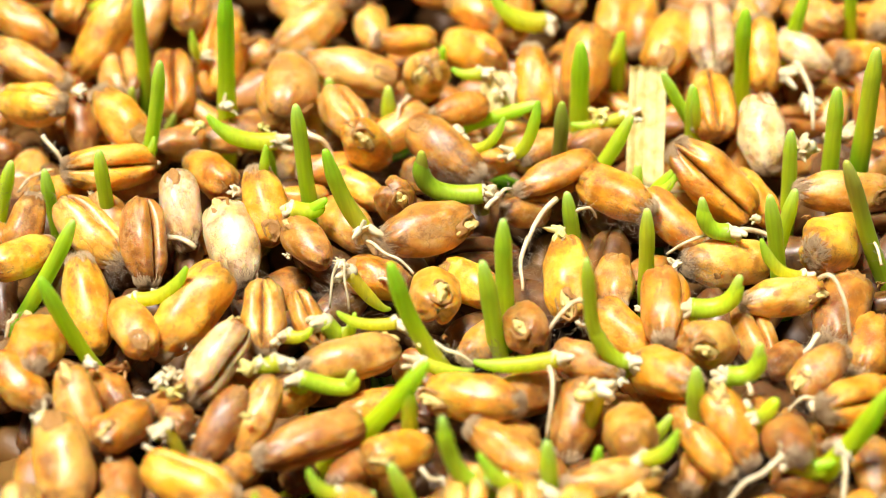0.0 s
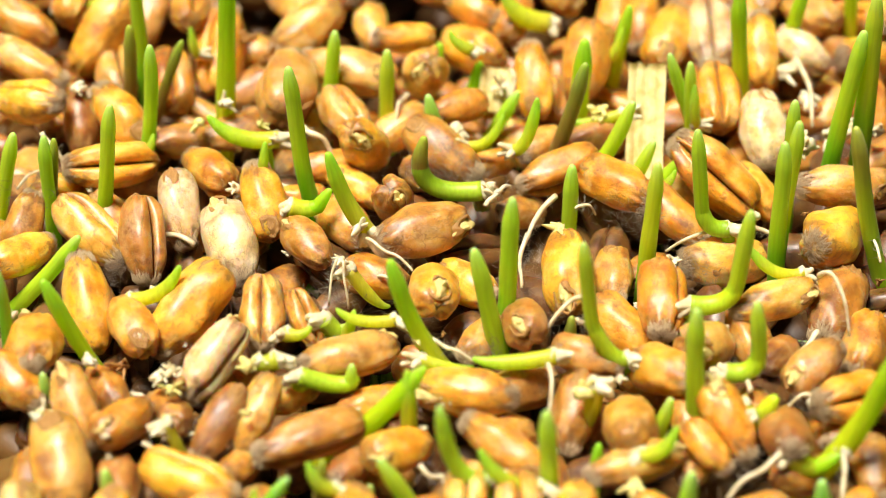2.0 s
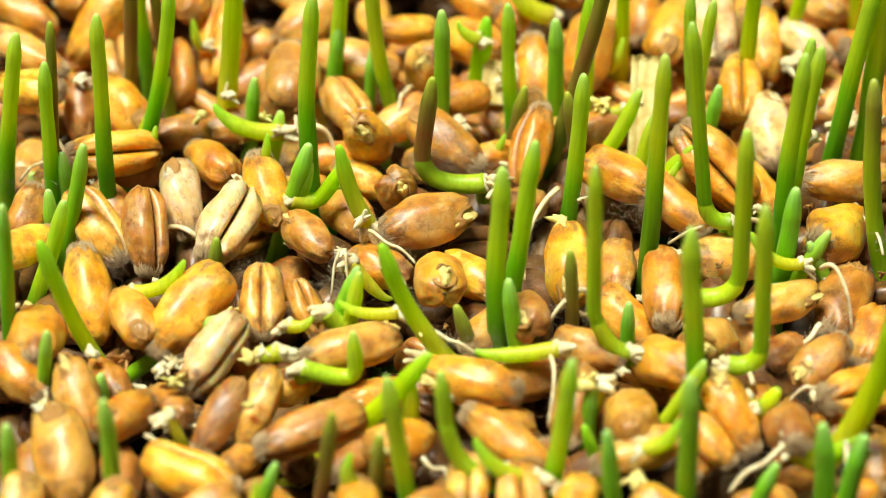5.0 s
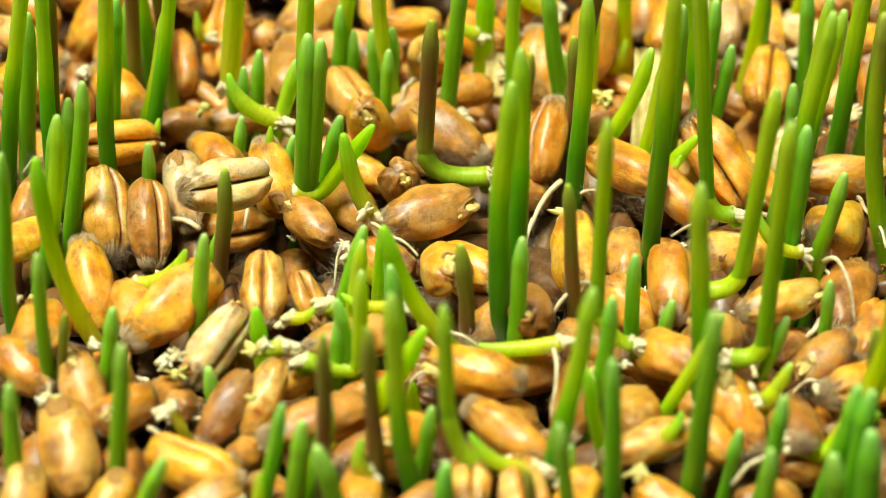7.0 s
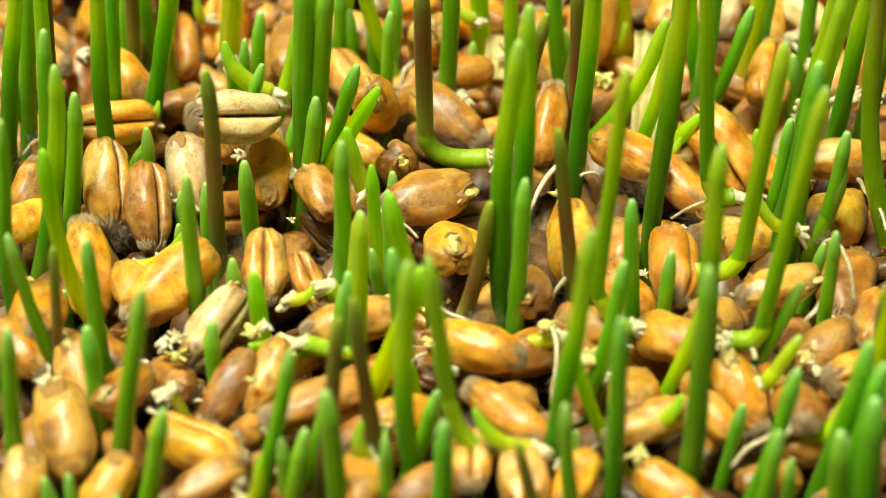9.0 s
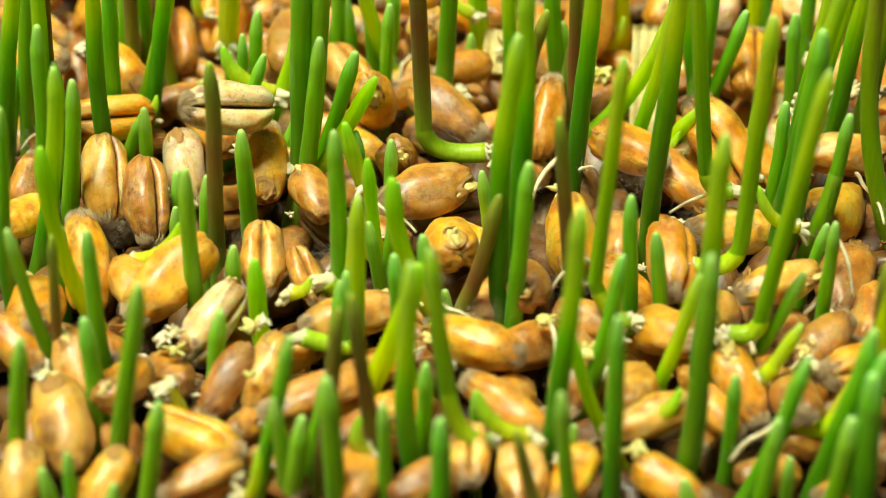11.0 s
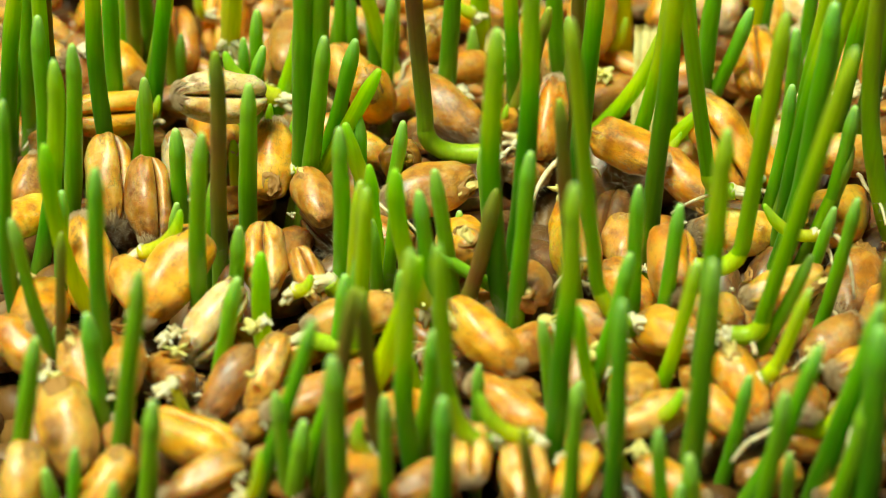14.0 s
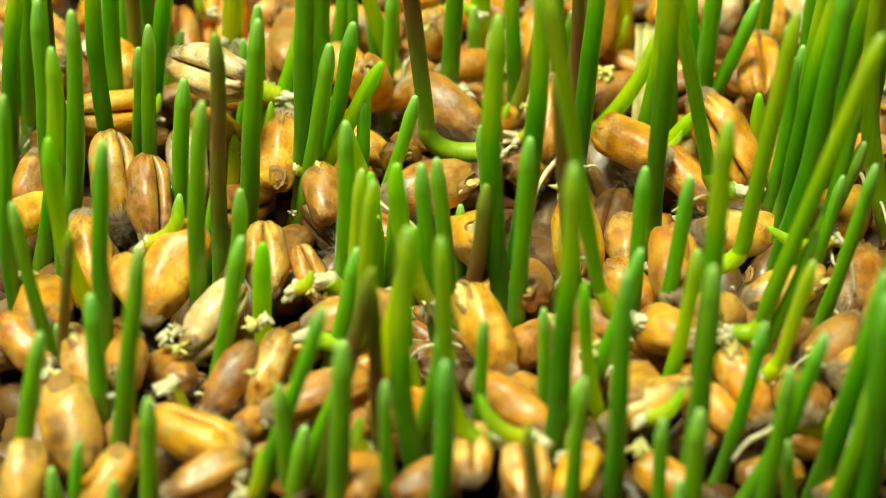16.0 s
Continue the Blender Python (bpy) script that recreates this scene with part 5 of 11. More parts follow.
def settle(ob, x, y, z, start, end):
    """A spent shoot sinks back between the grains as they shift."""
    walk(ob, [(0, pose(x * MM, y * MM, z * MM)), (start, pose(x * MM, y * MM, z * MM)), (end, pose(x * MM, (y + 0.8) * MM, (z - 3.2) * MM)), (16, pose(x * MM, (y + 0.8) * MM, (z - 3.3) * MM))])


def motions():
    settle(k0, -2.2, -18.54, -1.0, 4.2, 7.0)
    settle(k1, 7.83, -13.96, 1.8, 6.3, 11.3)
    settle(k2, -1.54, -12.35, 0, 4.2, 7.0)
    settle(k3, 5.54, 10.43, 0.8, 2.5, 4.5)
    settle(k4, 2.09, 11.25, 0.6, 2.5, 5.0)
    settle(k5, 13.1, 22.8, 0.4, 3.0, 6.3)
    settle(k6, 10.42, -17.23, 2.2, 4.2, 7.0)
    settle(k7, -3.26, -9.76, 1.4, 7.0, 11.0)
    settle(k8, 14.2, 15.17, 0.8, 4.2, 8.0)
    settle(k9, -11.35, -14.3, 1.8, 6.3, 11.0)
    walk(g0, [(0, at(-34.55, 28.35, 0.4, -61, -13, 146)), (2, at(-34.6, 28.35, 0.41, -61, -13, 146)), (2.6, at(-34.63, 28.37, 0.43, -61, -13, 146)), (4.2, at(-34.66, 28.38, 0.44, -61, -13, 146)), (6.3, at(-34.72, 28.4, 0.47, -61, -13, 146)), (7, at(-34.73, 28.41, 0.47, -61, -13, 146)), (7.5, at(-34.75, 28.43, 0.49, -61, -13, 146)), (8, at(-34.81, 28.43, 0.5, -61, -13, 146)), (8.5, at(-34.55, 28.35, 0.4, -61, -13, 146)), (9.2, at(-34.55, 28.35, 0.4, -61, -13, 146)), (11.4, at(-34.55, 28.35, 0.4, -61, -13, 146)), (12.5, at(-34.55, 28.35, 0.4, -61, -13, 146)), (14.5, at(-34.55, 28.35, 0.4, -61, -13, 146)), (16, at(-34.55, 28.35, 0.4, -61, -13, 146))])
    walk(g1, [(0, at(-33.35, 22.57, 0.4, -18, -10, 150)), (2, at(-33.5, 22.58, 0.42, -18, -10, 150)), (2.6, at(-33.58, 22.63, 0.47, -18, -10, 150)), (4.2, at(-33.69, 22.66, 0.51, -18, -10, 150)), (6.3, at(-33.84, 22.74, 0.6, -18, -10, 150)), (7, at(-33.89, 22.75, 0.62, -18, -10, 150)), (7.5, at(-33.95, 22.8, 0.68, -18, -10, 150)), (8, at(-34.1, 22.81, 0.69, -18, -10, 150)), (8.5, at(-33.36, 22.58, 0.41, -18, -10, 150)), (9.2, at(-33.36, 22.58, 0.41, -18, -10, 150)), (11.4, at(-33.36, 22.58, 0.41, -18, -10, 150)), (12.5, at(-33.36, 22.58, 0.41, -18, -10, 150)), (14.5, at(-33.36, 22.58, 0.41, -18, -10, 150)), (16, at(-33.36, 22.58, 0.41, -18, -10, 150))])
    walk(g2, [(0, at(-32.32, 17.26, 0.4, 177, 17, 151)), (2, at(-32.45, 17.27, 0.42, 177, 17, 151)), (2.6, at(-32.55, 17.33, 0.48, 177, 17, 151)), (4.2, at(-32.64, 17.36, 0.52, 177, 17, 151)), (6.3, at(-32.8, 17.46, 0.64, 177, 17, 151)), (7, at(-32.88, 17.48, 0.66, 177, 17, 151)), (7.5, at(-32.94, 17.53, 0.72, 177, 17, 151)), (8, at(-33.11, 17.54, 0.74, 177, 17, 151)), (8.5, at(-32.39, 17.34, 0.5, 177, 17, 151)), (9.2, at(-32.39, 17.34, 0.51, 177, 17, 151)), (11.4, at(-32.4, 17.35, 0.51, 177, 17, 151)), (12.5, at(-32.41, 17.35, 0.52, 177, 17, 151)), (14.5, at(-32.44, 17.39, 0.56, 177, 17, 151)), (16, at(-32.44, 17.38, 0.55, 177, 17, 151))])
    walk(g3, [(0, at(-27.62, 26.5, 0.4, 64, -39, 43)), (2, at(-27.8, 26.52, 0.42, 64, -39, 43)), (2.6, at(-27.9, 26.57, 0.49, 64, -39, 43)), (4.2, at(-28.03, 26.6, 0.53, 64, -39, 43)), (6.3, at(-28.21, 26.7, 0.64, 64, -39, 43)), (7, at(-28.28, 26.72, 0.66, 64, -39, 43)), (7.5, at(-28.35, 26.78, 0.73, 64, -39, 43)), (8, at(-28.53, 26.79, 0.74, 64, -39, 43)), (8.5, at(-27.63, 26.5, 0.41, 64, -39, 43)), (9.2, at(-27.63, 26.5, 0.41, 64, -39, 43)), (11.4, at(-27.63, 26.5, 0.41, 64, -39, 43)), (12.5, at(-27.63, 26.5, 0.41, 64, -39, 43)), (14.5, at(-27.63, 26.51, 0.41, 64, -39, 43)), (16, at(-27.63, 26.51, 0.41, 64, -39, 43))])
    walk(g5, [(0, at(-26.16, 24.01, -1.6, -175, 0, 103)), (2, at(-26.35, 24.03, -1.57, -175, 0, 103)), (2.6, at(-26.48, 24.1, -1.49, -175, 0, 103)), (4.2, at(-26.61, 24.14, -1.44, -175, 0, 103)), (6.3, at(-26.83, 24.27, -1.29, -175, 0, 103)), (7, at(-26.92, 24.29, -1.26, -175, 0, 103)), (7.5, at(-27.01, 24.36, -1.18, -175, 0, 103)), (8, at(-27.23, 24.38, -1.16, -175, 0, 103)), (8.5, at(-26.23, 24.09, -1.5, -175, 0, 103)), (9.2, at(-26.22, 24.1, -1.49, -175, 0, 103)), (11.4, at(-26.23, 24.1, -1.49, -175, 0, 103)), (12.5, at(-26.25, 24.11, -1.48, -175, 0, 103)), (14.5, at(-26.28, 24.15, -1.43, -175, 0, 103)), (16, at(-26.27, 24.14, -1.44, -175, 0, 103))])
    walk(g6, [(0, at(-21.68, 22.61, -1.6, -176, 21, -85)), (2, at(-21.71, 22.62, -1.59, -176, 21, -85)), (2.6, at(-21.74, 22.63, -1.58, -176, 21, -85)), (4.2, at(-21.75, 22.64, -1.56, -176, 21, -85)), (6.3, at(-21.8, 22.68, -1.52, -176, 21, -85)), (7, at(-21.83, 22.68, -1.52, -176, 21, -85)), (7.5, at(-21.85, 22.7, -1.5, -176, 21, -85)), (8, at(-21.9, 22.7, -1.49, -176, 21, -85)), (8.5, at(-21.7, 22.64, -1.57, -176, 21, -85)), (9.2, at(-21.7, 22.64, -1.57, -176, 21, -85)), (11.4, at(-21.7, 22.64, -1.56, -176, 21, -85)), (12.5, at(-21.71, 22.64, -1.56, -176, 21, -85)), (14.5, at(-21.72, 22.66, -1.55, -176, 21, -85)), (16, at(-21.71, 22.65, -1.55, -176, 21, -85))])
    walk(g9, [(0, at(-28.67, 17.54, -1.6, -17, 34, -84)), (2, at(-28.68, 17.56, -1.57, -17, 34, -84)), (2.6, at(-28.85, 17.64, -1.48, -17, 34, -84)), (4.2, at(-28.82, 17.71, -1.4, -17, 34, -84)), (6.3, at(-29.05, 17.87, -1.21, -17, 34, -84)), (7, at(-29.21, 17.91, -1.16, -17, 34, -84)), (7.5, at(-29.31, 17.96, -1.1, -17, 34, -84)), (8, at(-29.52, 18, -1.05, -17, 34, -84)), (8.5, at(-28.97, 17.95, -1.12, -17, 34, -84)), (9.2, at(-28.96, 17.97, -1.09, -17, 34, -84)), (11.4, at(-29.01, 17.98, -1.08, -17, 34, -84)), (12.5, at(-29.09, 18.01, -1.04, -17, 34, -84)), (14.5, at(-29.21, 18.2, -0.81, -17, 34, -84)), (16, at(-29.2, 18.16, -0.87, -17, 34, -84))])
    walk(g10, [(0, at(-25.14, 15.26, 0.4, 3, 22, -48)), (2, at(-25.11, 15.28, 0.42, 3, 22, -48)), (2.6, at(-25.27, 15.35, 0.51, 3, 22, -48)), (4.2, at(-25.2, 15.41, 0.58, 3, 22, -48)), (6.3, at(-25.41, 15.56, 0.76, 3, 22, -48)), (7, at(-25.56, 15.6, 0.8, 3, 22, -48)), (7.5, at(-25.65, 15.64, 0.85, 3, 22, -48)), (8, at(-25.82, 15.69, 0.91, 3, 22, -48)), (8.5, at(-25.42, 15.64, 0.85, 3, 22, -48)), (9.2, at(-25.4, 15.66, 0.87, 3, 22, -48)), (11.4, at(-25.45, 15.66, 0.87, 3, 22, -48)), (12.5, at(-25.53, 15.69, 0.91, 3, 22, -48)), (14.5, at(-25.64, 15.87, 1.12, 3, 22, -48)), (16, at(-25.62, 15.83, 1.07, 3, 22, -48))])
    walk(g11, [(0, at(-25.41, 9.19, 0.4, -130, 7, 16)), (2, at(-25.22, 9.17, 0.38, -130, 7, 16)), (2.6, at(-25.37, 9.24, 0.46, -130, 7, 16)), (4.2, at(-25.19, 9.31, 0.55, -130, 7, 16)), (6.3, at(-25.35, 9.46, 0.73, -130, 7, 16)), (7, at(-25.51, 9.5, 0.77, -130, 7, 16)), (7.5, at(-25.57, 9.51, 0.79, -130, 7, 16)), (8, at(-25.64, 9.58, 0.87, -130, 7, 16)), (8.5, at(-25.66, 9.57, 0.86, -130, 7, 16)), (9.2, at(-25.63, 9.58, 0.87, -130, 7, 16)), (11.4, at(-25.71, 9.57, 0.86, -130, 7, 16)), (12.5, at(-25.84, 9.6, 0.89, -130, 7, 16)), (14.5, at(-25.95, 9.79, 1.13, -130, 7, 16)), (16, at(-25.86, 9.75, 1.07, -130, 7, 16))])
    walk(g12, [(0, at(-20.15, 14.75, -1.6, 47, 10, 13)), (2, at(-20.12, 14.72, -1.63, 47, 10, 13)), (2.6, at(-20.15, 14.75, -1.6, 47, 10, 13)), (4.2, at(-20.13, 14.77, -1.57, 47, 10, 13)), (6.3, at(-20.17, 14.81, -1.52, 47, 10, 13)), (7, at(-20.2, 14.82, -1.52, 47, 10, 13)), (7.5, at(-20.2, 14.82, -1.51, 47, 10, 13)), (8, at(-20.18, 14.84, -1.49, 47, 10, 13)), (8.5, at(-20.18, 14.84, -1.49, 47, 10, 13)), (9.2, at(-20.15, 14.83, -1.5, 47, 10, 13)), (11.4, at(-20.2, 14.81, -1.52, 47, 10, 13)), (12.5, at(-20.28, 14.81, -1.53, 47, 10, 13)), (14.5, at(-20.28, 14.86, -1.47, 47, 10, 13)), (16, at(-20.2, 14.85, -1.48, 47, 10, 13))])
    walk(g15, [(0, at(-19.61, 4.19, 0.4, -25, -33, 101)), (2, at(-19.63, 4.1, 0.29, -25, -33, 101)), (2.6, at(-19.62, 4.14, 0.34, -25, -33, 101)), (4.2, at(-19.67, 4.17, 0.38, -25, -33, 101)), (6.3, at(-19.71, 4.22, 0.43, -25, -33, 101)), (7, at(-19.68, 4.2, 0.41, -25, -33, 101)), (7.5, at(-19.66, 4.21, 0.42, -25, -33, 101)), (8, at(-19.52, 4.24, 0.46, -25, -33, 101)), (8.5, at(-19.53, 4.24, 0.46, -25, -33, 101)), (9.2, at(-19.47, 4.21, 0.42, -25, -33, 101)), (11.4, at(-19.57, 4.15, 0.35, -25, -33, 101)), (12.5, at(-19.76, 4.13, 0.32, -25, -33, 101)), (14.5, at(-19.73, 4.17, 0.37, -25, -33, 101)), (16, at(-19.49, 4.17, 0.37, -25, -33, 101))])
    walk(g16, [(0, at(-13.29, 4.53, 0.4, 7, 29, -74)), (4.2, at(-13.38, 4.8, 0.4, 7, 29, -74)), (6.3, at(-13.15, 4.55, 1.2, 9, 28, -72)), (7, at(-13.09, 4.78, 1.2, 7, 29, -74)), (8, at(-13.35, 4.55, 1.2, -1, 30, -83)), (9.2, at(-13.37, 3.7, 1.2, -5, 29, -89)), (11.4, at(-13.42, 3.77, 1.2, -6, 29, -90)), (16, at(-12.61, 4.88, 1.2, -10, 30, -95))])
    walk(g17, [(0, at(-15.47, 0.24, 0.4, -29, -19, 107)), (2, at(-15.56, 0.04, 0.4, -29, -19, 107)), (4.2, at(-15.81, -0.15, 0.4, -27, -20, 105)), (5.2, at(-15.99, -0.41, 2, -157, -15, 63)), (6.3, at(-16.37, -0.73, 3.5, -129, 12, 30)), (7, at(-16.12, -0.18, 4.5, -130, 11, 31)), (8, at(-15.66, 1.99, 6, -129, 14, 29)), (9.2, at(-15.55, 2.6, 7, -127, 18, 25)), (11.4, at(-15.98, 3, 7, -126, 19, 24)), (12.5, at(-16.18, 2.97, 7, -126, 19, 24)), (14.5, at(-16.86, 4.93, 7, -126, 18, 23)), (16, at(-17.46, 5.81, 8, -134, -5, -34))])
    walk(g18, [(0, at(-29.26, 8.37, -1.6, 71, 29, 42)), (2, at(-29.09, 8.35, -1.62, 71, 29, 42)), (2.6, at(-29.19, 8.4, -1.56, 71, 29, 42)), (4.2, at(-29.07, 8.46, -1.5, 71, 29, 42)), (6.3, at(-29.2, 8.57, -1.37, 71, 29, 42)), (7, at(-29.32, 8.59, -1.33, 71, 29, 42)), (7.5, at(-29.38, 8.61, -1.31, 71, 29, 42)), (8, at(-29.44, 8.67, -1.25, 71, 29, 42)), (8.5, at(-29.49, 8.66, -1.25, 71, 29, 42)), (9.2, at(-29.47, 8.67, -1.24, 71, 29, 42)), (11.4, at(-29.53, 8.67, -1.25, 71, 29, 42)), (12.5, at(-29.6, 8.71, -1.19, 71, 29, 42)), (14.5, at(-29.69, 8.87, -1, 71, 29, 42)), (16, at(-29.64, 8.83, -1.05, 71, 29, 42))])
    walk(g19, [(0, at(-23.86, 9.41, -1.6, 57, 10, 12)), (2, at(-23.77, 9.35, -1.67, 57, 10, 12)), (2.6, at(-23.84, 9.4, -1.61, 57, 10, 12)), (4.2, at(-23.78, 9.46, -1.54, 57, 10, 12)), (6.3, at(-23.87, 9.55, -1.43, 57, 10, 12)), (7, at(-23.94, 9.56, -1.42, 57, 10, 12)), (7.5, at(-23.95, 9.57, -1.41, 57, 10, 12)), (8, at(-23.89, 9.62, -1.35, 57, 10, 12)), (8.5, at(-23.93, 9.62, -1.35, 57, 10, 12)), (9.2, at(-23.88, 9.6, -1.37, 57, 10, 12)), (11.4, at(-23.98, 9.57, -1.42, 57, 10, 12)), (12.5, at(-24.15, 9.56, -1.42, 57, 10, 12)), (14.5, at(-24.18, 9.68, -1.28, 57, 10, 12)), (16, at(-23.99, 9.66, -1.31, 57, 10, 12))])
    walk(g20, [(0, at(-26.08, 1.41, 0.4, -156, -19, 138)), (4.2, at(-25.92, 1.15, 0.4, -155, -19, 136)), (6.3, at(-25.24, -0.14, 1.2, -133, -29, 106)), (7, at(-25.18, 0.79, 1.2, -129, -31, 101)), (8, at(-25.35, 2.21, 1.2, -126, -33, 98)), (9.2, at(-25.22, 1.91, 1.2, -125, -33, 97)), (11.4, at(-25.2, 1.78, 1.2, -125, -33, 96)), (16, at(-24.79, 2.07, 1.2, -129, -33, 101))])
    walk(g22, [(0, at(-25.22, 5.64, -1.6, -46, -16, 128)), (2, at(-25.14, 5.56, -1.7, -46, -16, 128)), (2.6, at(-25.17, 5.6, -1.64, -46, -16, 128)), (4.2, at(-25.18, 5.65, -1.59, -46, -16, 128)), (6.3, at(-25.26, 5.72, -1.51, -46, -16, 128)), (7, at(-25.29, 5.72, -1.51, -46, -16, 128)), (7.5, at(-25.3, 5.73, -1.49, -46, -16, 128)), (8, at(-25.23, 5.78, -1.43, -46, -16, 128)), (8.5, at(-25.26, 5.78, -1.43, -46, -16, 128)), (9.2, at(-25.21, 5.76, -1.46, -46, -16, 128)), (11.4, at(-25.31, 5.71, -1.51, -46, -16, 128)), (12.5, at(-25.44, 5.69, -1.53, -46, -16, 128)), (14.5, at(-25.45, 5.78, -1.43, -46, -16, 128)), (16, at(-25.25, 5.76, -1.45, -46, -16, 128))])
    walk(g26, [(0, at(-7.43, 21.8, 0.4, 25, 4, -18)), (2, at(-7.4, 21.69, 0.27, 25, 4, -18)), (2.6, at(-7.38, 21.69, 0.28, 25, 4, -18)), (4.2, at(-7.37, 21.66, 0.24, 25, 4, -18)), (6.3, at(-7.43, 21.8, 0.4, 25, 4, -18)), (7, at(-7.43, 21.8, 0.4, 25, 4, -18)), (7.5, at(-7.43, 21.8, 0.4, 25, 4, -18)), (8, at(-7.43, 21.8, 0.4, 25, 4, -18)), (8.5, at(-7.43, 21.8, 0.4, 25, 4, -18)), (9.2, at(-7.43, 21.8, 0.4, 25, 4, -18)), (11.4, at(-7.43, 21.8, 0.4, 25, 4, -18)), (12.5, at(-7.43, 21.8, 0.4, 25, 4, -18)), (14.5, at(-7.43, 21.8, 0.4, 25, 4, -18)), (16, at(-7.43, 21.8, 0.4, 25, 4, -18))])
    walk(g33, [(0, at(11.39, 22.34, 0.4, 33, -29, 74)), (2, at(11.57, 22.41, 0.49, 33, -29, 74)), (2.6, at(11.59, 22.48, 0.57, 33, -29, 74)), (4.2, at(11.53, 22.42, 0.5, 33, -29, 74)), (6.3, at(11.4, 22.34, 0.4, 33, -29, 74)), (7, at(11.4, 22.34, 0.4, 33, -29, 74)), (7.5, at(11.4, 22.34, 0.4, 33, -29, 74)), (8, at(11.4, 22.34, 0.4, 33, -29, 74)), (8.5, at(11.4, 22.34, 0.4, 33, -29, 74)), (9.2, at(11.4, 22.34, 0.4, 33, -29, 74)), (11.4, at(11.4, 22.34, 0.4, 33, -29, 74)), (12.5, at(11.4, 22.34, 0.4, 33, -29, 74)), (14.5, at(11.4, 22.34, 0.4, 33, -29, 74)), (16, at(11.4, 22.34, 0.4, 33, -29, 74))])
    walk(g35, [(0, at(-3.53, 16.58, -1.6, 46, -14, 35)), (2, at(-3.54, 16.46, -1.74, 46, -14, 35)), (2.6, at(-3.52, 16.47, -1.73, 46, -14, 35)), (4.2, at(-3.49, 16.45, -1.76, 46, -14, 35)), (6.3, at(-3.56, 16.64, -1.53, 46, -14, 35)), (7, at(-3.57, 16.63, -1.54, 46, -14, 35)), (7.5, at(-3.57, 16.64, -1.53, 46, -14, 35)), (8, at(-3.6, 16.64, -1.52, 46, -14, 35)), (8.5, at(-3.62, 16.62, -1.54, 46, -14, 35)), (9.2, at(-3.61, 16.61, -1.56, 46, -14, 35)), (11.4, at(-3.57, 16.63, -1.54, 46, -14, 35)), (12.5, at(-3.6, 16.64, -1.53, 46, -14, 35)), (14.5, at(-3.45, 16.57, -1.6, 46, -14, 35)), (16, at(-3.49, 16.61, -1.56, 46, -14, 35))])
    walk(g36, [(0, at(-7.61, 15.78, 0.4, -166, -8, 118)), (2, at(-7.57, 15.61, 0.21, -166, -8, 118)), (2.6, at(-7.55, 15.62, 0.21, -166, -8, 118)), (4.2, at(-7.53, 15.58, 0.16, -166, -8, 118)), (6.3, at(-7.62, 15.79, 0.42, -166, -8, 118)), (7, at(-7.62, 15.79, 0.41, -166, -8, 118)), (7.5, at(-7.62, 15.79, 0.42, -166, -8, 118)), (8, at(-7.63, 15.79, 0.42, -166, -8, 118)), (8.5, at(-7.63, 15.79, 0.41, -166, -8, 118)), (9.2, at(-7.63, 15.79, 0.41, -166, -8, 118)), (11.4, at(-7.62, 15.79, 0.42, -166, -8, 118)), (12.5, at(-7.63, 15.79, 0.42, -166, -8, 118)), (14.5, at(-7.59, 15.78, 0.4, -166, -8, 118)), (16, at(-7.6, 15.78, 0.41, -166, -8, 118))])
    walk(g37, [(0, at(-5.84, 11.94, 0.4, -112, -58, -124)), (2, at(-5.94, 11.58, 0.4, -113, -57, -124)), (4.2, at(-5.82, 11.37, 0.4, -113, -57, -124)), (6.3, at(-6.04, 10.97, 1.2, -141, -65, -112)), (7, at(-5.93, 11.21, 1.2, -141, -65, -112)), (9.2, at(-5.47, 11.49, 1.2, -159, -67, -102)), (11.4, at(-5.5, 11.21, 1.2, -159, -67, -102)), (16, at(-6.04, 13.25, 1.2, -158, -68, -103))])
    walk(g38, [(0, at(0.17, 11.37, 0.4, -28, -17, 140)), (2, at(0.01, 11.25, 0.26, -28, -17, 140)), (2.6, at(0.01, 11.25, 0.26, -28, -17, 140)), (4.2, at(0.03, 11.25, 0.26, -28, -17, 140)), (6.3, at(0.02, 11.4, 0.44, -28, -17, 140)), (7, at(0.01, 11.37, 0.41, -28, -17, 140)), (7.5, at(-0.02, 11.35, 0.37, -28, -17, 140)), (8, at(-0.06, 11.34, 0.36, -28, -17, 140)), (8.5, at(-0.05, 11.31, 0.32, -28, -17, 140)), (9.2, at(0, 11.29, 0.3, -28, -17, 140)), (11.4, at(0.05, 11.32, 0.34, -28, -17, 140)), (12.5, at(-0.05, 11.38, 0.42, -28, -17, 140)), (14.5, at(0.1, 11.33, 0.36, -28, -17, 140)), (16, at(0.04, 11.36, 0.39, -28, -17, 140))])
    walk(g39, [(0, at(4, 12.23, -1.6, 80, 6, 35)), (2, at(3.75, 12.04, -1.83, 80, 6, 35)), (2.6, at(3.73, 12.03, -1.84, 80, 6, 35)), (4.2, at(3.75, 12.03, -1.84, 80, 6, 35)), (6.3, at(3.74, 12.21, -1.62, 80, 6, 35)), (7, at(3.73, 12.17, -1.67, 80, 6, 35)), (7.5, at(3.69, 12.11, -1.74, 80, 6, 35)), (8, at(3.65, 12.09, -1.77, 80, 6, 35)), (8.5, at(3.69, 12.05, -1.82, 80, 6, 35)), (9.2, at(3.77, 12.04, -1.83, 80, 6, 35)), (11.4, at(3.81, 12.07, -1.79, 80, 6, 35)), (12.5, at(3.66, 12.18, -1.66, 80, 6, 35)), (14.5, at(3.74, 12.17, -1.67, 80, 6, 35)), (16, at(3.7, 12.18, -1.66, 80, 6, 35))])
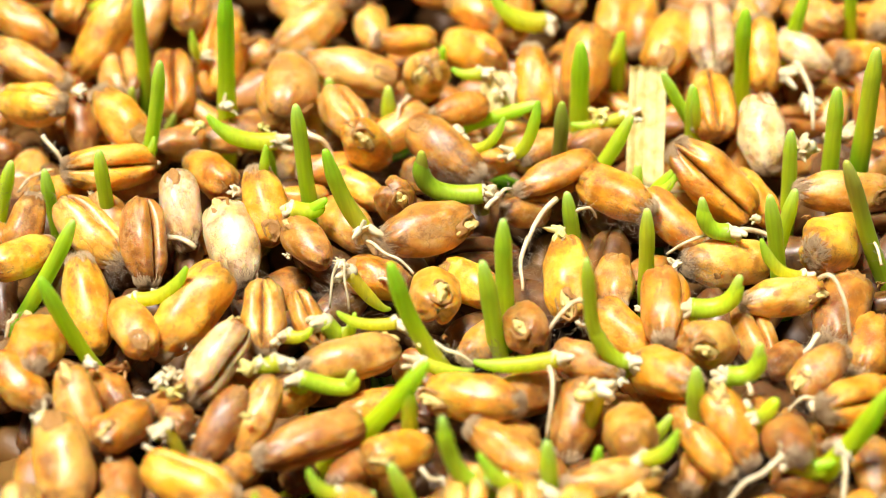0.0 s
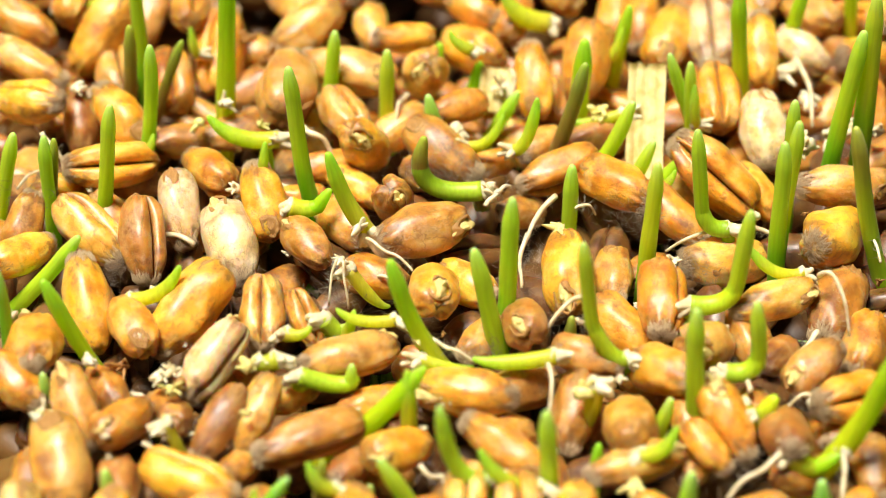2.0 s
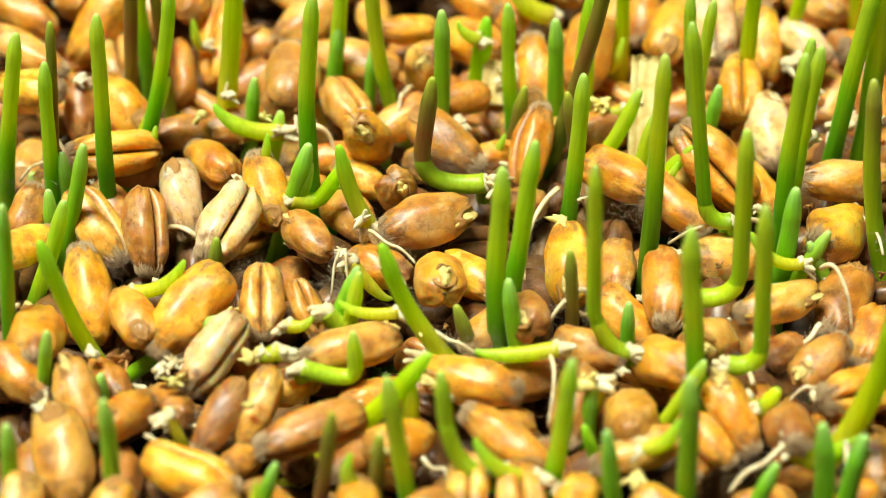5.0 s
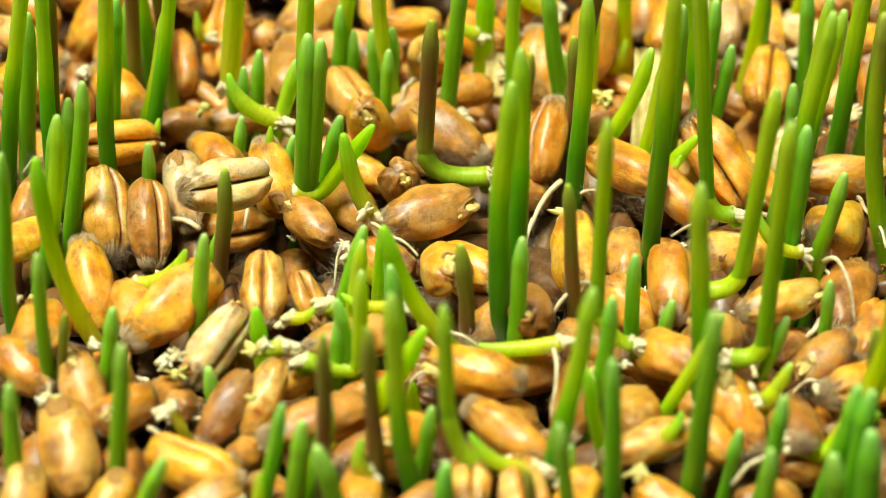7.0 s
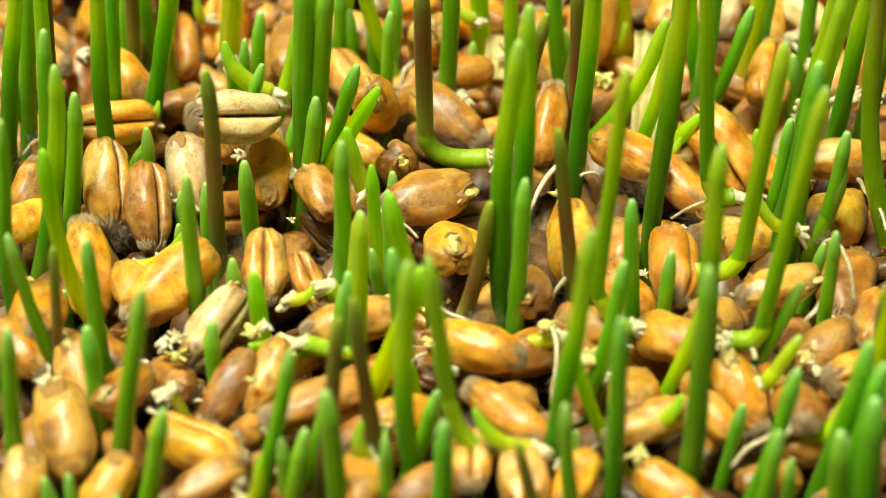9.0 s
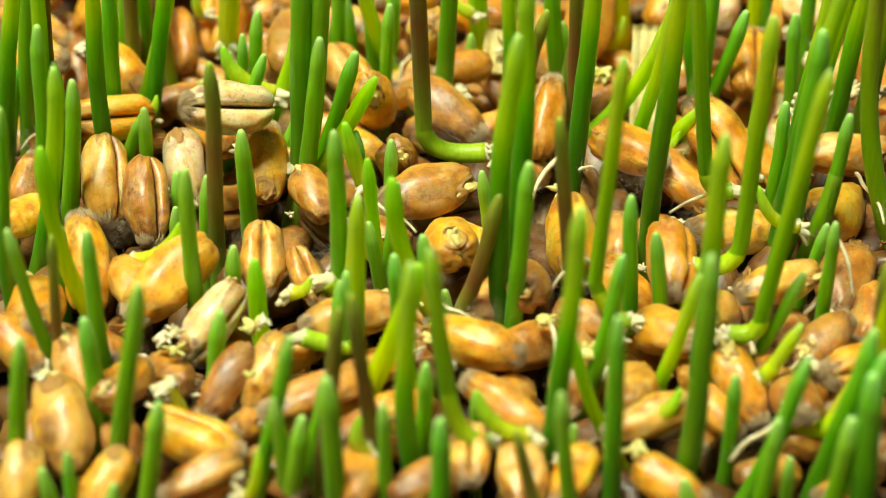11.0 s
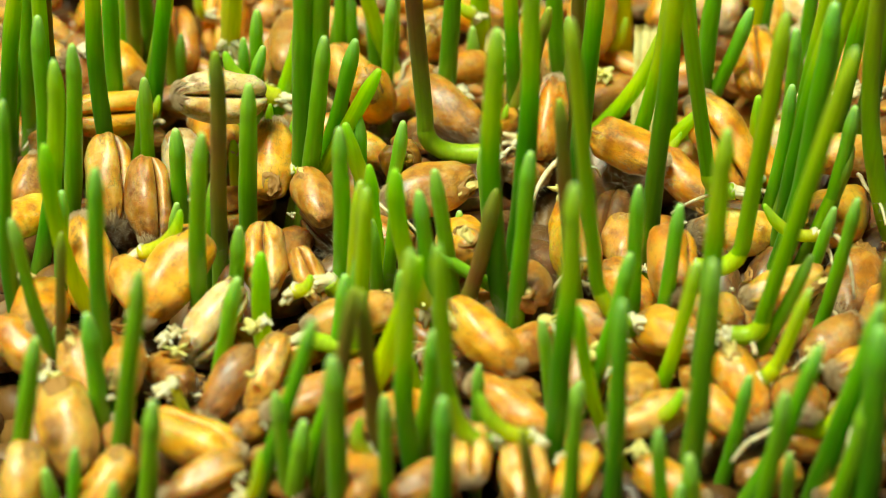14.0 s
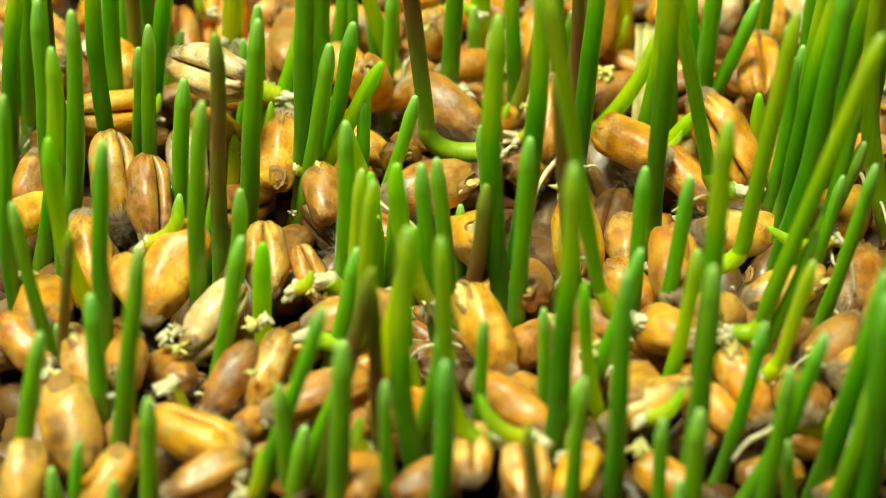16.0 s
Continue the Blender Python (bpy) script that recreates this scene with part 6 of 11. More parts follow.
    walk(g41, [(0, at(-6.47, 9.06, -1.6, -21, -11, 148)), (2, at(-6.54, 8.99, -1.69, -21, -11, 148)), (2.6, at(-6.52, 9.01, -1.67, -21, -11, 148)), (4.2, at(-6.45, 9.02, -1.65, -21, -11, 148)), (6.3, at(-6.47, 9.12, -1.53, -21, -11, 148)), (7, at(-6.46, 9.07, -1.59, -21, -11, 148)), (7.5, at(-6.53, 9.15, -1.49, -21, -11, 148)), (8, at(-6.56, 9.17, -1.48, -21, -11, 148)), (8.5, at(-6.6, 9.14, -1.5, -21, -11, 148)), (9.2, at(-6.58, 9.12, -1.53, -21, -11, 148)), (11.4, at(-6.53, 9.15, -1.5, -21, -11, 148)), (12.5, at(-6.56, 9.16, -1.49, -21, -11, 148)), (14.5, at(-6.34, 9.06, -1.6, -21, -11, 148)), (16, at(-6.41, 9.11, -1.54, -21, -11, 148))])
    walk(g42, [(0, at(-3.44, 5, 0.4, -127, -55, -99)), (2, at(-3.58, 4.93, 0.31, -127, -55, -99)), (2.6, at(-3.56, 4.94, 0.32, -127, -55, -99)), (4.2, at(-3.5, 4.96, 0.35, -127, -55, -99)), (6.3, at(-3.5, 5.07, 0.48, -127, -55, -99)), (7, at(-3.5, 5.03, 0.43, -127, -55, -99)), (7.5, at(-3.57, 5.06, 0.47, -127, -55, -99)), (8, at(-3.61, 5.07, 0.48, -127, -55, -99)), (8.5, at(-3.64, 5.03, 0.44, -127, -55, -99)), (9.2, at(-3.6, 5, 0.41, -127, -55, -99)), (11.4, at(-3.54, 5.04, 0.45, -127, -55, -99)), (12.5, at(-3.61, 5.08, 0.5, -127, -55, -99)), (14.5, at(-3.36, 4.98, 0.38, -127, -55, -99)), (16, at(-3.44, 5.04, 0.44, -127, -55, -99))])
    walk(g43, [(0, at(-1.13, 1.67, 0.4, 77, 2, 25)), (2, at(-1.38, 1.5, 0.2, 77, 2, 25)), (2.6, at(-1.39, 1.5, 0.2, 77, 2, 25)), (4.2, at(-1.34, 1.51, 0.21, 77, 2, 25)), (6.3, at(-1.35, 1.69, 0.42, 77, 2, 25)), (7, at(-1.36, 1.64, 0.36, 77, 2, 25)), (7.5, at(-1.43, 1.6, 0.31, 77, 2, 25)), (8, at(-1.48, 1.58, 0.29, 77, 2, 25)), (8.5, at(-1.46, 1.53, 0.24, 77, 2, 25)), (9.2, at(-1.39, 1.51, 0.21, 77, 2, 25)), (11.4, at(-1.33, 1.55, 0.26, 77, 2, 25)), (12.5, at(-1.47, 1.65, 0.38, 77, 2, 25)), (14.5, at(-1.32, 1.61, 0.33, 77, 2, 25)), (16, at(-1.38, 1.65, 0.37, 77, 2, 25))])
    walk(g44, [(0, at(-7.34, 4.76, -1.6, -71, 0, 127)), (2, at(-7.42, 4.68, -1.7, -71, 0, 127)), (2.6, at(-7.41, 4.71, -1.66, -71, 0, 127)), (4.2, at(-7.35, 4.75, -1.61, -71, 0, 127)), (6.3, at(-7.37, 4.79, -1.56, -71, 0, 127)), (7, at(-7.35, 4.74, -1.63, -71, 0, 127)), (7.5, at(-7.46, 4.83, -1.52, -71, 0, 127)), (8, at(-7.48, 4.86, -1.48, -71, 0, 127)), (8.5, at(-7.53, 4.86, -1.48, -71, 0, 127)), (9.2, at(-7.53, 4.84, -1.5, -71, 0, 127)), (11.4, at(-7.51, 4.85, -1.5, -71, 0, 127)), (12.5, at(-7.49, 4.85, -1.5, -71, 0, 127)), (14.5, at(-7.36, 4.8, -1.55, -71, 0, 127)), (16, at(-7.37, 4.83, -1.52, -71, 0, 127))])
    walk(g45, [(0, at(-9.93, 0.11, 0.4, -35, -5, 126)), (4.2, at(-9.86, -0.48, 0.4, -35, -4, 126)), (6.3, at(-10.1, -0.72, 1.2, -38, -2, 129)), (7, at(-9.92, -0.5, 1.2, -38, -2, 129)), (8, at(-9.55, 1.23, 1.2, -25, -11, 115)), (9.2, at(-9.48, 0.92, 1.2, -21, -12, 111)), (12.5, at(-9.91, -0.34, 1.2, -25, -10, 115)), (16, at(-9.16, -0.08, 1.2, -10, -14, 98))])
    walk(g46, [(0, at(8.63, 8.14, 0.4, -76, -8, 28)), (2, at(8.84, 8.63, 0.4, -75, -8, 28)), (3, at(8.16, 8.84, 0.4, -94, -28, 57)), (3.5, at(6.51, 10.14, 0.4, -134, 35, -108)), (4.2, at(6.47, 10.52, 0.4, -134, 35, -108)), (6.3, at(7.43, 9.35, 1.2, -131, 34, -104)), (7, at(7.59, 9.38, 1.2, -131, 34, -104)), (9.2, at(7.53, 9.03, 1.2, -131, 33, -104)), (12.5, at(7.59, 9.2, 1.2, -131, 34, -104)), (16, at(7.81, 9, 1.2, -125, 34, -96))])
    walk(g47, [(0, at(6.27, 6.31, -1.6, 50, 25, 33)), (2, at(6.02, 6.14, -1.8, 50, 25, 33)), (2.6, at(6, 6.14, -1.81, 50, 25, 33)), (4.2, at(6.02, 6.13, -1.82, 50, 25, 33)), (6.3, at(6.01, 6.31, -1.6, 50, 25, 33)), (7, at(6.01, 6.28, -1.64, 50, 25, 33)), (7.5, at(5.98, 6.21, -1.72, 50, 25, 33)), (8, at(5.94, 6.18, -1.76, 50, 25, 33)), (8.5, at(5.98, 6.15, -1.8, 50, 25, 33)), (9.2, at(6.06, 6.13, -1.82, 50, 25, 33)), (11.4, at(6.11, 6.16, -1.78, 50, 25, 33)), (12.5, at(5.96, 6.27, -1.65, 50, 25, 33)), (14.5, at(6.02, 6.27, -1.65, 50, 25, 33)), (16, at(6, 6.3, -1.62, 50, 25, 33))])
    walk(g48, [(0, at(12.34, 14.75, -1.6, 70, 8, 32)), (2, at(12.41, 14.96, -1.35, 70, 8, 32)), (2.6, at(12.42, 14.96, -1.35, 70, 8, 32)), (4.2, at(12.47, 14.98, -1.33, 70, 8, 32)), (6.3, at(12.45, 14.98, -1.32, 70, 8, 32)), (7, at(12.51, 15.01, -1.29, 70, 8, 32)), (7.5, at(12.59, 14.98, -1.33, 70, 8, 32)), (8, at(12.67, 14.93, -1.39, 70, 8, 32)), (8.5, at(12.67, 14.91, -1.4, 70, 8, 32)), (9.2, at(12.72, 14.88, -1.44, 70, 8, 32)), (11.4, at(12.78, 14.89, -1.43, 70, 8, 32)), (12.5, at(12.72, 14.91, -1.41, 70, 8, 32)), (14.5, at(12.7, 14.92, -1.4, 70, 8, 32)), (16, at(12.78, 15.01, -1.29, 70, 8, 32))])
    walk(g50, [(0, at(-10.75, 7.68, -1.6, 70, 11, 13)), (2, at(-10.77, 7.6, -1.7, 70, 11, 13)), (2.6, at(-10.78, 7.63, -1.66, 70, 11, 13)), (4.2, at(-10.78, 7.65, -1.63, 70, 11, 13)), (6.3, at(-10.82, 7.7, -1.57, 70, 11, 13)), (7, at(-10.81, 7.68, -1.6, 70, 11, 13)), (7.5, at(-10.86, 7.72, -1.55, 70, 11, 13)), (8, at(-10.86, 7.75, -1.51, 70, 11, 13)), (8.5, at(-10.91, 7.76, -1.5, 70, 11, 13)), (9.2, at(-10.91, 7.75, -1.52, 70, 11, 13)), (11.4, at(-10.91, 7.74, -1.53, 70, 11, 13)), (12.5, at(-10.87, 7.74, -1.53, 70, 11, 13)), (14.5, at(-10.8, 7.72, -1.55, 70, 11, 13)), (16, at(-10.79, 7.73, -1.54, 70, 11, 13))])
    walk(g51, [(0, at(18.44, 25.7, 0.4, -20, 9, -110)), (2, at(18.5, 25.78, 0.5, -20, 9, -110)), (2.6, at(18.53, 25.79, 0.5, -20, 9, -110)), (4.2, at(18.59, 25.8, 0.51, -20, 9, -110)), (6.3, at(18.44, 25.7, 0.4, -20, 9, -110)), (7, at(18.44, 25.7, 0.4, -20, 9, -110)), (7.5, at(18.44, 25.7, 0.4, -20, 9, -110)), (8, at(18.44, 25.7, 0.4, -20, 9, -110)), (8.5, at(18.44, 25.7, 0.4, -20, 9, -110)), (9.2, at(18.44, 25.7, 0.4, -20, 9, -110)), (11.4, at(18.44, 25.7, 0.4, -20, 9, -110)), (12.5, at(18.44, 25.7, 0.4, -20, 9, -110)), (14.5, at(18.44, 25.7, 0.4, -20, 9, -110)), (16, at(18.44, 25.7, 0.4, -20, 9, -110))])
    walk(g55, [(0, at(21.27, 17.11, 0.4, -176, 13, -86)), (2, at(21.84, 17.85, 0.4, -178, 14, -88)), (4.2, at(22.49, 17.78, 0.4, 178, 14, -92)), (6.3, at(24.78, 17.07, 1.2, 174, 13, -97)), (7, at(25.14, 17.18, 1.2, 171, 12, -100)), (9.2, at(25.19, 15.47, 1.2, 168, 11, -102)), (11.4, at(23.93, 16.14, 1.2, 178, 12, -92)), (12.5, at(24.02, 16.03, 1.2, 180, 12, -90)), (14.5, at(24.26, 16.4, 1.2, 180, 13, -90)), (16, at(24.33, 15.44, 1.2, 180, 12, -90))])
    walk(g56, [(0, at(24.84, 13.52, 0.4, 28, -33, 96)), (2.6, at(25.05, 13.6, 0.5, 28, -33, 96)), (4.2, at(24.85, 13.53, 0.4, 28, -33, 96)), (6.3, at(26.4, 14.2, -2.6, 38, -20, 100)), (9.2, at(26.6, 14.2, -3.4, 40, -16, 102)), (16, at(26.6, 14.2, -3.4, 40, -16, 102))])
    walk(g57, [(0, at(20.47, 7.45, 0.4, -134, 31, -31)), (2, at(20.62, 7.65, 0.64, -134, 31, -31)), (2.6, at(20.74, 7.65, 0.63, -134, 31, -31)), (4.2, at(20.56, 7.71, 0.7, -134, 31, -35)), (6.3, at(20.59, 7.67, 0.66, -134, 31, -50)), (7, at(20.63, 7.63, 0.61, -134, 31, -54)), (7.5, at(20.7, 7.59, 0.57, -134, 31, -54)), (8, at(20.8, 7.48, 0.44, -134, 31, -54)), (8.5, at(20.79, 7.45, 0.39, -134, 31, -54)), (9.2, at(20.83, 7.39, 0.32, -134, 31, -54)), (11.4, at(20.82, 7.4, 0.34, -134, 31, -54)), (12.5, at(20.8, 7.43, 0.37, -134, 31, -54)), (14.5, at(20.88, 7.49, 0.44, -134, 31, -54)), (16, at(20.94, 7.48, 0.43, -134, 31, -54))])
    walk(g58, [(0, at(13.11, 5.88, 0.4, -19, -1, 139)), (2, at(13.21, 6.23, 0.82, -19, -1, 139)), (2.6, at(13.21, 6.27, 0.86, -19, -1, 139)), (4.2, at(13.17, 6.26, 0.85, -19, -1, 139)), (6.3, at(13.29, 6.27, 0.87, -19, -1, 139)), (7, at(13.42, 6.33, 0.93, -19, -1, 139)), (7.5, at(13.52, 6.25, 0.84, -19, -1, 139)), (8, at(13.67, 6.16, 0.74, -19, -1, 139)), (8.5, at(13.66, 6.14, 0.71, -19, -1, 139)), (9.2, at(13.73, 6.08, 0.64, -19, -1, 139)), (11.4, at(13.82, 6.1, 0.66, -19, -1, 139)), (12.5, at(13.72, 6.13, 0.7, -19, -1, 139)), (14.5, at(13.73, 6.15, 0.72, -19, -1, 139)), (16, at(13.87, 6.28, 0.88, -19, -1, 139))])
    walk(g59, [(0, at(17.35, 5.16, -1.6, -31, -20, 137)), (2, at(17.36, 5.41, -1.31, -31, -20, 137)), (2.6, at(17.43, 5.43, -1.29, -31, -20, 137)), (4.2, at(17.45, 5.47, -1.23, -31, -20, 137)), (6.3, at(17.5, 5.44, -1.27, -31, -20, 137)), (7, at(17.6, 5.42, -1.29, -31, -20, 137)), (7.5, at(17.65, 5.34, -1.4, -31, -20, 137)), (8, at(17.77, 5.23, -1.53, -31, -20, 137)), (8.5, at(17.75, 5.19, -1.57, -31, -20, 137)), (9.2, at(17.8, 5.12, -1.65, -31, -20, 137)), (11.4, at(17.8, 5.15, -1.62, -31, -20, 137)), (12.5, at(17.77, 5.17, -1.59, -31, -20, 137)), (14.5, at(17.92, 5.23, -1.52, -31, -20, 137)), (16, at(18.05, 5.22, -1.53, -31, -20, 137))])
    walk(g60, [(0, at(23.8, 7.89, -1.6, -23, -23, 132)), (2, at(24.02, 8.06, -1.4, -23, -23, 132)), (2.6, at(24.17, 8.04, -1.42, -23, -23, 132)), (4.2, at(23.9, 7.93, -1.55, -23, -23, 132)), (6.3, at(23.8, 7.88, -1.61, -23, -23, 132)), (7, at(23.81, 7.86, -1.64, -23, -23, 132)), (7.5, at(23.84, 7.84, -1.66, -23, -23, 132)), (8, at(23.86, 7.81, -1.7, -23, -23, 132)), (8.5, at(23.86, 7.79, -1.71, -23, -23, 132)), (9.2, at(23.87, 7.77, -1.74, -23, -23, 132)), (11.4, at(23.86, 7.79, -1.72, -23, -23, 132)), (12.5, at(23.86, 7.8, -1.71, -23, -23, 132)), (14.5, at(23.92, 7.8, -1.7, -23, -23, 132)), (16, at(23.96, 7.78, -1.73, -23, -23, 132))])
    walk(g61, [(0, at(30.18, 6.22, 0.4, 73, 10, 12)), (2, at(30.39, 6.35, 0.56, 73, 10, 12)), (2.6, at(30.42, 6.32, 0.52, 73, 10, 12)), (4.2, at(30.42, 6.29, 0.49, 73, 10, 12)), (6.3, at(30.16, 6.17, 0.34, 73, 10, 12)), (7, at(30.13, 6.16, 0.33, 73, 10, 12)), (7.5, at(30.15, 6.15, 0.31, 73, 10, 12)), (8, at(30.15, 6.12, 0.28, 73, 10, 12)), (8.5, at(30.15, 6.11, 0.26, 73, 10, 12)), (9.2, at(30.15, 6.09, 0.25, 73, 10, 12)), (11.4, at(30.14, 6.09, 0.25, 73, 10, 12)), (12.5, at(30.14, 6.08, 0.23, 73, 10, 12)), (14.5, at(30.19, 6.08, 0.24, 73, 10, 12)), (16, at(30.2, 6.07, 0.22, 73, 10, 12))])
    walk(g62, [(0, at(28.6, 0.11, 0.4, 83, 25, 59)), (2, at(28.69, 0.27, 0.6, 83, 25, 59)), (2.6, at(28.74, 0.2, 0.51, 83, 25, 59)), (4.2, at(28.77, 0.12, 0.41, 83, 25, 59)), (6.3, at(28.53, -0.1, 0.15, 83, 25, 59)), (7, at(28.43, -0.16, 0.09, 83, 25, 59)), (7.5, at(28.48, -0.21, 0.02, 83, 25, 59)), (8, at(28.47, -0.34, -0.13, 83, 25, 59)), (8.5, at(28.48, -0.38, -0.18, 83, 25, 59)), (9.2, at(28.51, -0.42, -0.23, 83, 25, 59)), (11.4, at(28.49, -0.42, -0.23, 83, 25, 59)), (12.5, at(28.53, -0.46, -0.27, 83, 25, 59)), (14.5, at(28.73, -0.49, -0.31, 83, 25, 59)), (16, at(28.77, -0.55, -0.38, 83, 25, 59))])
    walk(g66, [(0, at(14.36, 31.38, -1.6, -1, -25, 80)), (2, at(14.55, 31.45, -1.52, -1, -25, 80)), (2.6, at(14.57, 31.53, -1.42, -1, -25, 80)), (4.2, at(14.43, 31.42, -1.55, -1, -25, 80)), (6.3, at(14.36, 31.38, -1.6, -1, -25, 80)), (7, at(14.36, 31.38, -1.6, -1, -25, 80)), (7.5, at(14.36, 31.38, -1.6, -1, -25, 80)), (8, at(14.36, 31.38, -1.6, -1, -25, 80)), (8.5, at(14.36, 31.38, -1.6, -1, -25, 80)), (9.2, at(14.36, 31.38, -1.6, -1, -25, 80)), (11.4, at(14.36, 31.38, -1.6, -1, -25, 80)), (12.5, at(14.36, 31.38, -1.6, -1, -25, 80)), (14.5, at(14.36, 31.38, -1.6, -1, -25, 80)), (16, at(14.36, 31.38, -1.6, -1, -25, 80))])
    walk(g67, [(0, at(16.43, 31.22, -1.6, -29, -16, 86)), (2, at(16.57, 31.28, -1.52, -29, -16, 86)), (2.6, at(16.59, 31.34, -1.45, -29, -16, 86)), (4.2, at(16.53, 31.27, -1.53, -29, -16, 86)), (6.3, at(16.43, 31.22, -1.6, -29, -16, 86)), (7, at(16.43, 31.22, -1.6, -29, -16, 86)), (7.5, at(16.43, 31.22, -1.6, -29, -16, 86)), (8, at(16.43, 31.22, -1.6, -29, -16, 86)), (8.5, at(16.43, 31.22, -1.6, -29, -16, 86)), (9.2, at(16.43, 31.22, -1.6, -29, -16, 86)), (11.4, at(16.43, 31.22, -1.6, -29, -16, 86)), (12.5, at(16.43, 31.22, -1.6, -29, -16, 86)), (14.5, at(16.43, 31.22, -1.6, -29, -16, 86)), (16, at(16.43, 31.22, -1.6, -29, -16, 86))])
    walk(g68, [(0, at(18.63, 9.43, -3.4, 37, 9, 63)), (2, at(18.67, 9.67, -3.11, 37, 9, 63)), (2.6, at(18.75, 9.69, -3.08, 37, 9, 63)), (4.2, at(18.74, 9.77, -2.99, 37, 9, 63)), (6.3, at(18.79, 9.73, -3.04, 37, 9, 63)), (7, at(18.87, 9.69, -3.08, 37, 9, 63)), (7.5, at(18.95, 9.63, -3.16, 37, 9, 63)), (8, at(19.08, 9.49, -3.32, 37, 9, 63)), (8.5, at(19.07, 9.45, -3.37, 37, 9, 63)), (9.2, at(19.12, 9.37, -3.46, 37, 9, 63)), (11.4, at(19.12, 9.4, -3.44, 37, 9, 63)), (12.5, at(19.09, 9.43, -3.39, 37, 9, 63)), (14.5, at(19.2, 9.5, -3.31, 37, 9, 63)), (16, at(19.31, 9.5, -3.32, 37, 9, 63))])
    walk(g69, [(0, at(-25.52, -6.82, 0.4, 30, 33, -78)), (2, at(-25.43, -6.9, 0.3, 30, 33, -78)), (2.6, at(-25.41, -6.86, 0.35, 30, 33, -78)), (4.2, at(-25.48, -6.84, 0.37, 30, 33, -78)), (6.3, at(-25.58, -6.82, 0.4, 30, 33, -78)), (7, at(-25.61, -6.81, 0.41, 30, 33, -78)), (7.5, at(-25.65, -6.78, 0.45, 30, 33, -78)), (8, at(-25.65, -6.74, 0.49, 30, 33, -78)), (8.5, at(-25.67, -6.73, 0.5, 30, 33, -78)), (9.2, at(-25.65, -6.75, 0.49, 30, 33, -78)), (11.4, at(-25.71, -6.77, 0.47, 30, 33, -78)), (12.5, at(-25.6, -6.8, 0.43, 30, 33, -78)), (14.5, at(-25.64, -6.79, 0.43, 30, 33, -78)), (16, at(-25.63, -6.79, 0.43, 30, 33, -78))])
    walk(g70, [(0, at(-28.58, -11.38, 0.4, -39, 14, 95)), (2, at(-28.67, -11.44, 0.33, -39, 14, 95)), (2.6, at(-28.7, -11.44, 0.33, -39, 14, 95)), (4.2, at(-28.66, -11.43, 0.34, -39, 14, 95)), (6.3, at(-28.7, -11.47, 0.29, -39, 14, 95)), (7, at(-28.55, -11.49, 0.27, -39, 14, 95)), (7.5, at(-28.77, -11.51, 0.24, -39, 14, 95)), (8, at(-28.79, -11.5, 0.26, -39, 14, 95)), (8.5, at(-28.78, -11.48, 0.28, -39, 14, 95)), (9.2, at(-28.76, -11.48, 0.28, -39, 14, 95)), (11.4, at(-28.76, -11.49, 0.26, -39, 14, 95)), (12.5, at(-28.68, -11.52, 0.23, -39, 14, 95)), (14.5, at(-28.6, -11.55, 0.19, -39, 14, 95)), (16, at(-28.5, -11.53, 0.22, -39, 14, 95))])
    walk(g71, [(0, at(-29.4, -14.85, 0.4, -59, -15, 138)), (2, at(-29.54, -14.94, 0.3, -59, -15, 138)), (2.6, at(-29.58, -14.94, 0.3, -59, -15, 138)), (4.2, at(-29.53, -14.92, 0.32, -59, -15, 138)), (6.3, at(-29.57, -14.99, 0.23, -59, -15, 138)), (7, at(-29.34, -15.02, 0.2, -59, -15, 138)), (7.5, at(-29.67, -15.06, 0.15, -59, -15, 138)), (8, at(-29.69, -15.05, 0.17, -59, -15, 138)), (8.5, at(-29.67, -15.02, 0.2, -59, -15, 138)), (9.2, at(-29.66, -15.01, 0.21, -59, -15, 138)), (11.4, at(-29.65, -15.04, 0.18, -59, -15, 138)), (12.5, at(-29.54, -15.06, 0.16, -59, -15, 138)), (14.5, at(-29.43, -15.11, 0.09, -59, -15, 138)), (16, at(-29.27, -15.07, 0.14, -59, -15, 138))])
    walk(g72, [(0, at(-21.95, -9.12, 0.4, 17, 3, -64)), (2, at(-21.91, -9.18, 0.33, 17, 3, -64)), (2.6, at(-21.91, -9.15, 0.36, 17, 3, -64)), (4.2, at(-21.97, -9.14, 0.37, 17, 3, -64)), (6.3, at(-22.09, -9.13, 0.38, 17, 3, -64)), (7, at(-22.09, -9.13, 0.39, 17, 3, -64)), (7.5, at(-22.11, -9.1, 0.43, 17, 3, -64)), (8, at(-22.09, -9.08, 0.45, 17, 3, -64)), (8.5, at(-22.07, -9.05, 0.48, 17, 3, -64)), (9.2, at(-22.05, -9.07, 0.46, 17, 3, -64)), (11.4, at(-22.1, -9.1, 0.43, 17, 3, -64)), (12.5, at(-22.12, -9.08, 0.45, 17, 3, -64)), (14.5, at(-22.2, -9.08, 0.45, 17, 3, -64)), (16, at(-22.21, -9.07, 0.46, 17, 3, -64))])
    walk(g73, [(0, at(-18.09, -7.31, 0.4, 14, -26, 48)), (4.2, at(-18.13, -7.67, 0.4, 14, -25, 49)), (6.3, at(-18.81, -10.43, 1.2, 19, -16, 43)), (7, at(-19.37, -9.52, 1.2, 19, -17, 42)), (9.2, at(-19.57, -9.1, 1.2, 17, -19, 44)), (11.4, at(-19.48, -9.16, 1.2, 15, -21, 47)), (16, at(-19.7, -8.64, 1.2, 5, -29, 61))])
